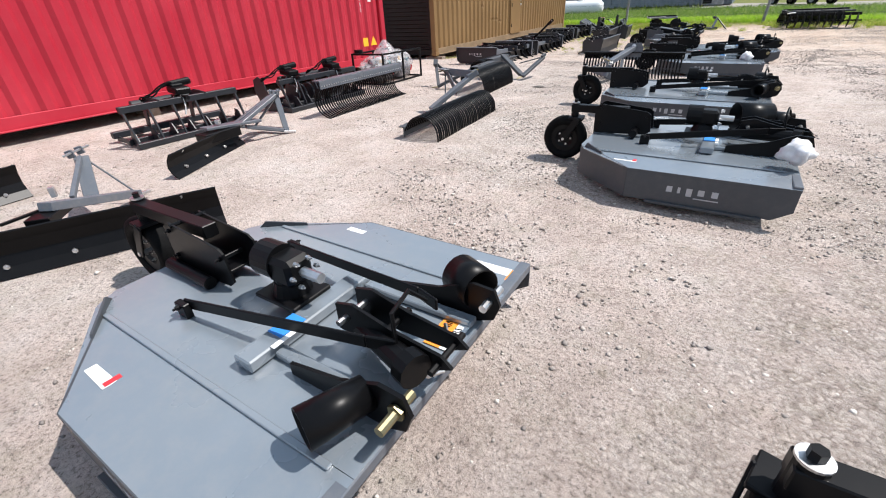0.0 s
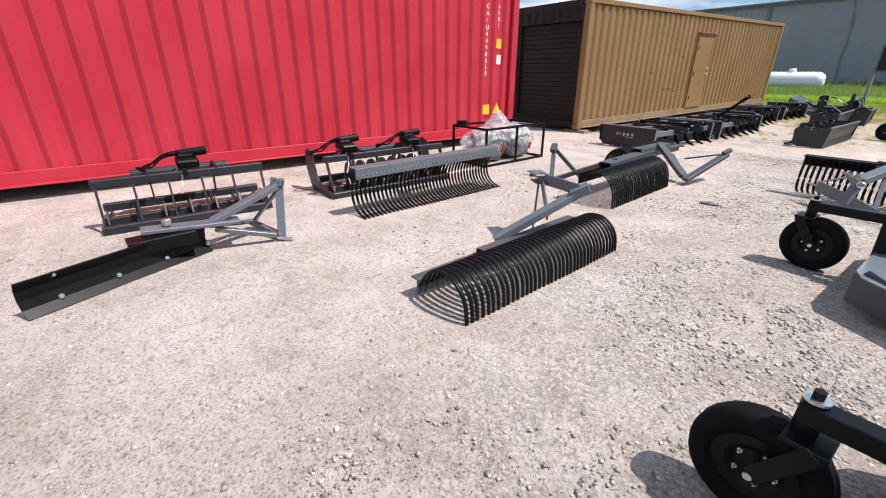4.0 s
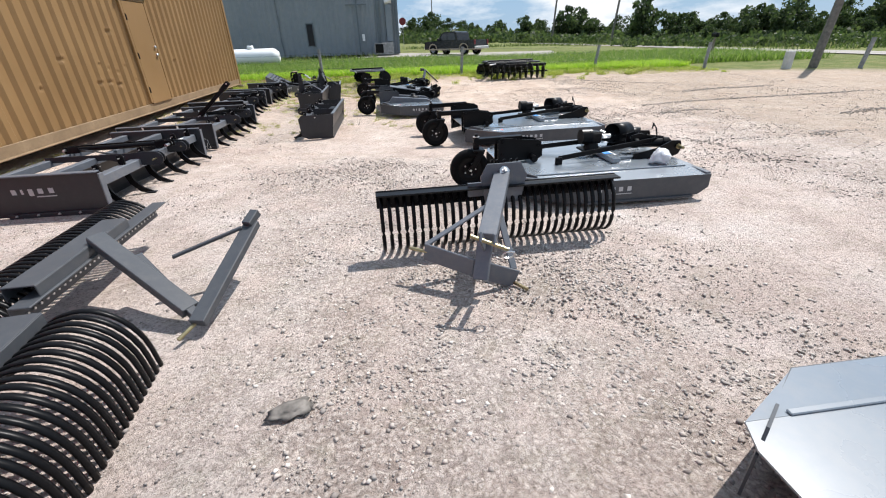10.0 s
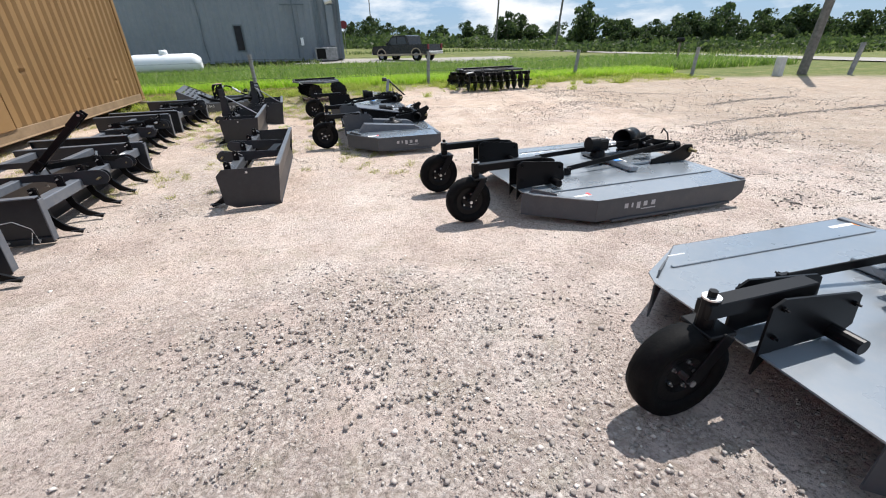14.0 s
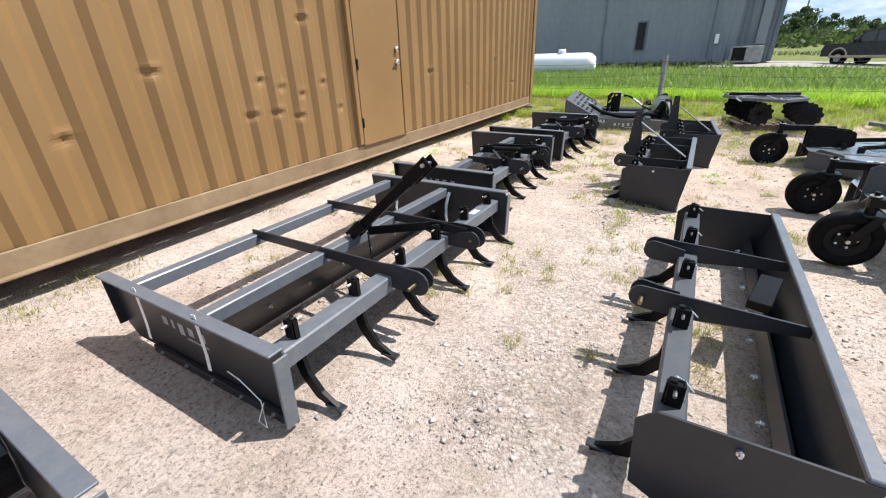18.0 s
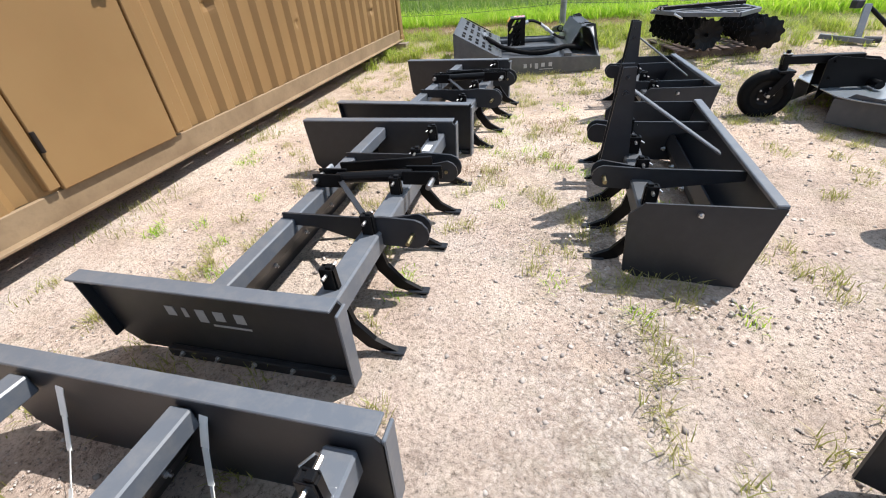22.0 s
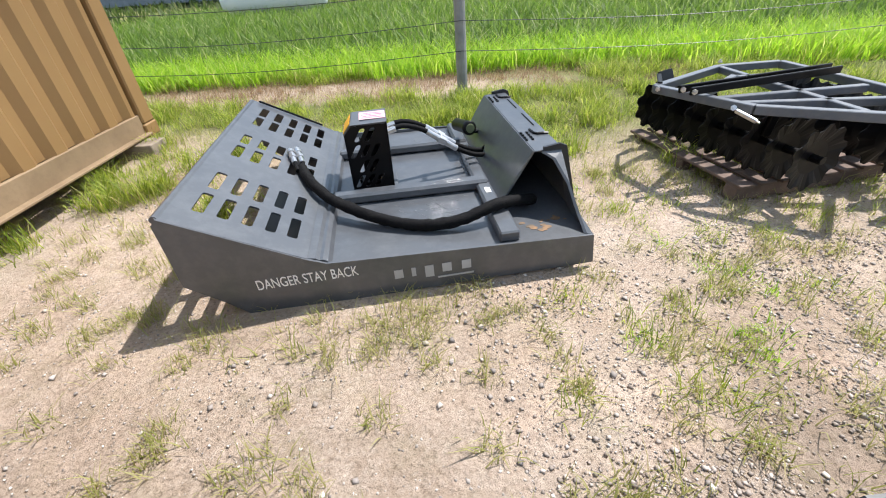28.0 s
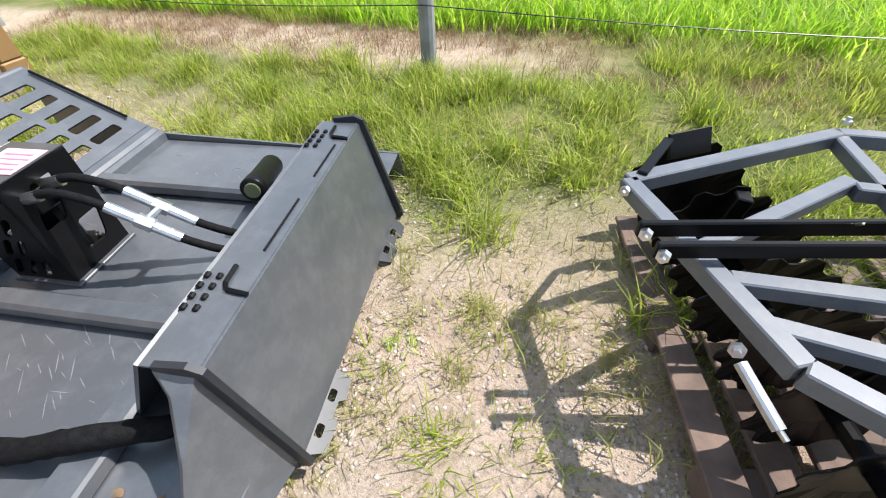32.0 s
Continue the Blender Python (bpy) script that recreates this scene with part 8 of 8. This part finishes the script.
# ---- loose stones ----
OCTA = np.array([(1, 0, 0), (-1, 0.2, 0), (0, 1, 0.1), (0.1, -1, 0), (0, 0, 0.8), (0, 0.1, -0.8)])
OFACE = np.array([(0, 2, 4), (2, 1, 4), (1, 3, 4), (3, 0, 4), (2, 0, 5), (1, 2, 5), (3, 1, 5), (0, 3, 5)])
def stones(name, n, x0, x1, y0, y1, smin, smax, weight, material, label):
    """Angular chips half sunk in the ground, eight faces each."""
    xs, ys, pick = rng.uniform(x0, x1, n), rng.uniform(y0, y1, n), rng.random(n)
    keep = np.array([p < weight(x, y) for x, y, p in zip(xs, ys, pick)])
    xs, ys = xs[keep], ys[keep]
    n = len(xs)
    s = smin + (smax - smin) * rng.random(n) ** 3
    z = np.array([ground_z(x, y) for x, y in zip(xs, ys)]) + s * 0.12
    a, t = rng.uniform(0, 6.28, n), rng.uniform(-0.7, 0.7, n)
    V = OCTA[None] * (0.55 + 0.6 * rng.random((n, 6, 1))) * s[:, None, None]
    ct, st = np.cos(t)[:, None], np.sin(t)[:, None]
    X, Z = V[..., 0] * ct - V[..., 2] * st, V[..., 0] * st + V[..., 2] * ct
    ca, sa = np.cos(a)[:, None], np.sin(a)[:, None]
    P = np.stack([X * ca - V[..., 1] * sa + xs[:, None], X * sa + V[..., 1] * ca + ys[:, None], Z * 0.75 + z[:, None]], 2).reshape(-1, 3)
    F = (np.arange(n)[:, None, None] * 6 + OFACE[None]).reshape(-1, 3)
    me = bpy.data.meshes.new(name)
    me.vertices.add(len(P))
    me.vertices.foreach_set("co", P.astype(np.float32).ravel())
    me.loops.add(F.size)
    me.loops.foreach_set("vertex_index", F.astype(np.int32).ravel())
    me.polygons.add(len(F))
    me.polygons.foreach_set("loop_start", np.arange(0, F.size, 3, dtype=np.int32))
    me.update(calc_edges=True)
    me.materials.append(material)
    return tagged(new(name, me), label, "gravel", kind="stuff")

def rock(name, *tones):
    m = foliage(name, *tones)
    m.node_tree.nodes["Mix Shader"].inputs[0].default_value = 0.0
    m.node_tree.nodes["Principled BSDF"].inputs["Roughness"].default_value = 0.9
    return m

M_STONE = rock("crushed_stone", (0.2, 0.175, 0.16), (0.5, 0.44, 0.395), (0.74, 0.68, 0.62))
def drift(x, y):
    w = 0.5 + 1.2 * noise.noise((x * 0.9, y * 0.9, 2)) + 0.8 * noise.noise((x * 2.7, y * 2.7, 8))
    b = max(math.exp(-((x + 2.0 + 0.2 * (y - 7)) / 1.3) ** 2) * (1 if 2 < y < 12.3 else 0.3), math.exp(-((x - 1.4 - 0.12 * (y - 3)) / 1.0) ** 2), math.exp(-((x + 4.5) / 0.5) ** 2) * (0.8 if 14 < y < 18.5 else 0.2), 0.3 if x > 2 else 0.13)
    return max(0.03, min(1, b * w))
stones("gravel", 300000, -7.5, 5, -0.5, 24, 0.006, 0.021, drift, M_STONE, "loose crushed stone scattered over the yard")
stones("pebbles", 900, -7.5, 9, -0.5, 24, 0.012, 0.026, lambda x, y: 0.7, M_STONE, "larger loose stones on the yard")
def sprinkle(x, y):
    return max(0.08, min(1, 0.38 + 0.9 * noise.noise((x * 1.5, y * 1.5, 12)) + 0.7 * noise.noise((x * 5, y * 5, 3))))
stones("fine_gravel", 380000, -7.4, 2.5, 0.2, 23.6, 0.0035, 0.009, sprinkle, M_STONE, "fine crushed stone lying on packed earth")
stones("verge_gravel", 90000, -5.0, -1.6, 19.5, 23.8, 0.005, 0.015, lambda x, y: min(1, (y - 19.5) / 1.5) * min(1, (x + 5) / 0.6) * min(1, (-1.6 - x) / 0.6) * max(0.05, min(1, 0.35 + 1.1 * noise.noise((x * 1.1, y * 1.1, 21)) + 0.5 * noise.noise((x * 4, y * 4, 9)))), rock("verge_stone", (0.2, 0.165, 0.14), (0.42, 0.355, 0.31), (0.6, 0.53, 0.48)), "coarse loose stone near the verge")
def coarse(x, y):
    e = min(1, max(0, (y - 4.2) / 1.2)) * min(1, max(0, (11.0 - y) / 3.0)) * math.exp(-((x + 1.5 + 0.08 * (y - 7)) / 1.0) ** 2)
    return e * max(0.0, min(1, 0.3 + 1.3 * noise.noise((x * 1.3, y * 1.3, 31)) + 0.9 * noise.noise((x * 3.6, y * 3.6, 17))))
stones("coarse_gravel", 130000, -4.0, 1.0, 4.0, 13.0, 0.006, 0.019, coarse, rock("grey_stone", (0.22, 0.2, 0.185), (0.46, 0.42, 0.385), (0.68, 0.63, 0.58)), "loose grey stone in drifts on the yard")
# lines of stone thrown up by wheels turning on the open side
TRACKS = ((3.6, 16.1, 10.0, 16.7), (3.3, 14.9, 5.4, 15.1), (5.9, 18.0, 9.0, 18.5), (4.0, 12.1, 5.2, 12.3), (6.4, 13.8, 9.0, 14.1), (2.0, 16.3, 1.3, 12.6), (2.0, 13.3, 2.2, 11.0), (4.2, 22.0, 6.5, 20.0))
def track(x, y):
    best = 9.0
    for ax, ay, bx, by in TRACKS:
        u = max(0, min(1, ((x - ax) * (bx - ax) + (y - ay) * (by - ay)) / ((bx - ax) ** 2 + (by - ay) ** 2)))
        best = min(best, math.hypot(x - ax - u * (bx - ax), y - ay - u * (by - ay) - 0.12 * math.sin(u * 5)))
    return math.exp(-(best / 0.09) ** 2) * 0.9 + 0.05
stones("track_gravel", 120000, 1.0, 10.5, 10.5, 22.5, 0.012, 0.03, track, rock("track_stone", (0.2, 0.175, 0.155), (0.42, 0.37, 0.33)), "grey stone thrown up along wheel tracks")
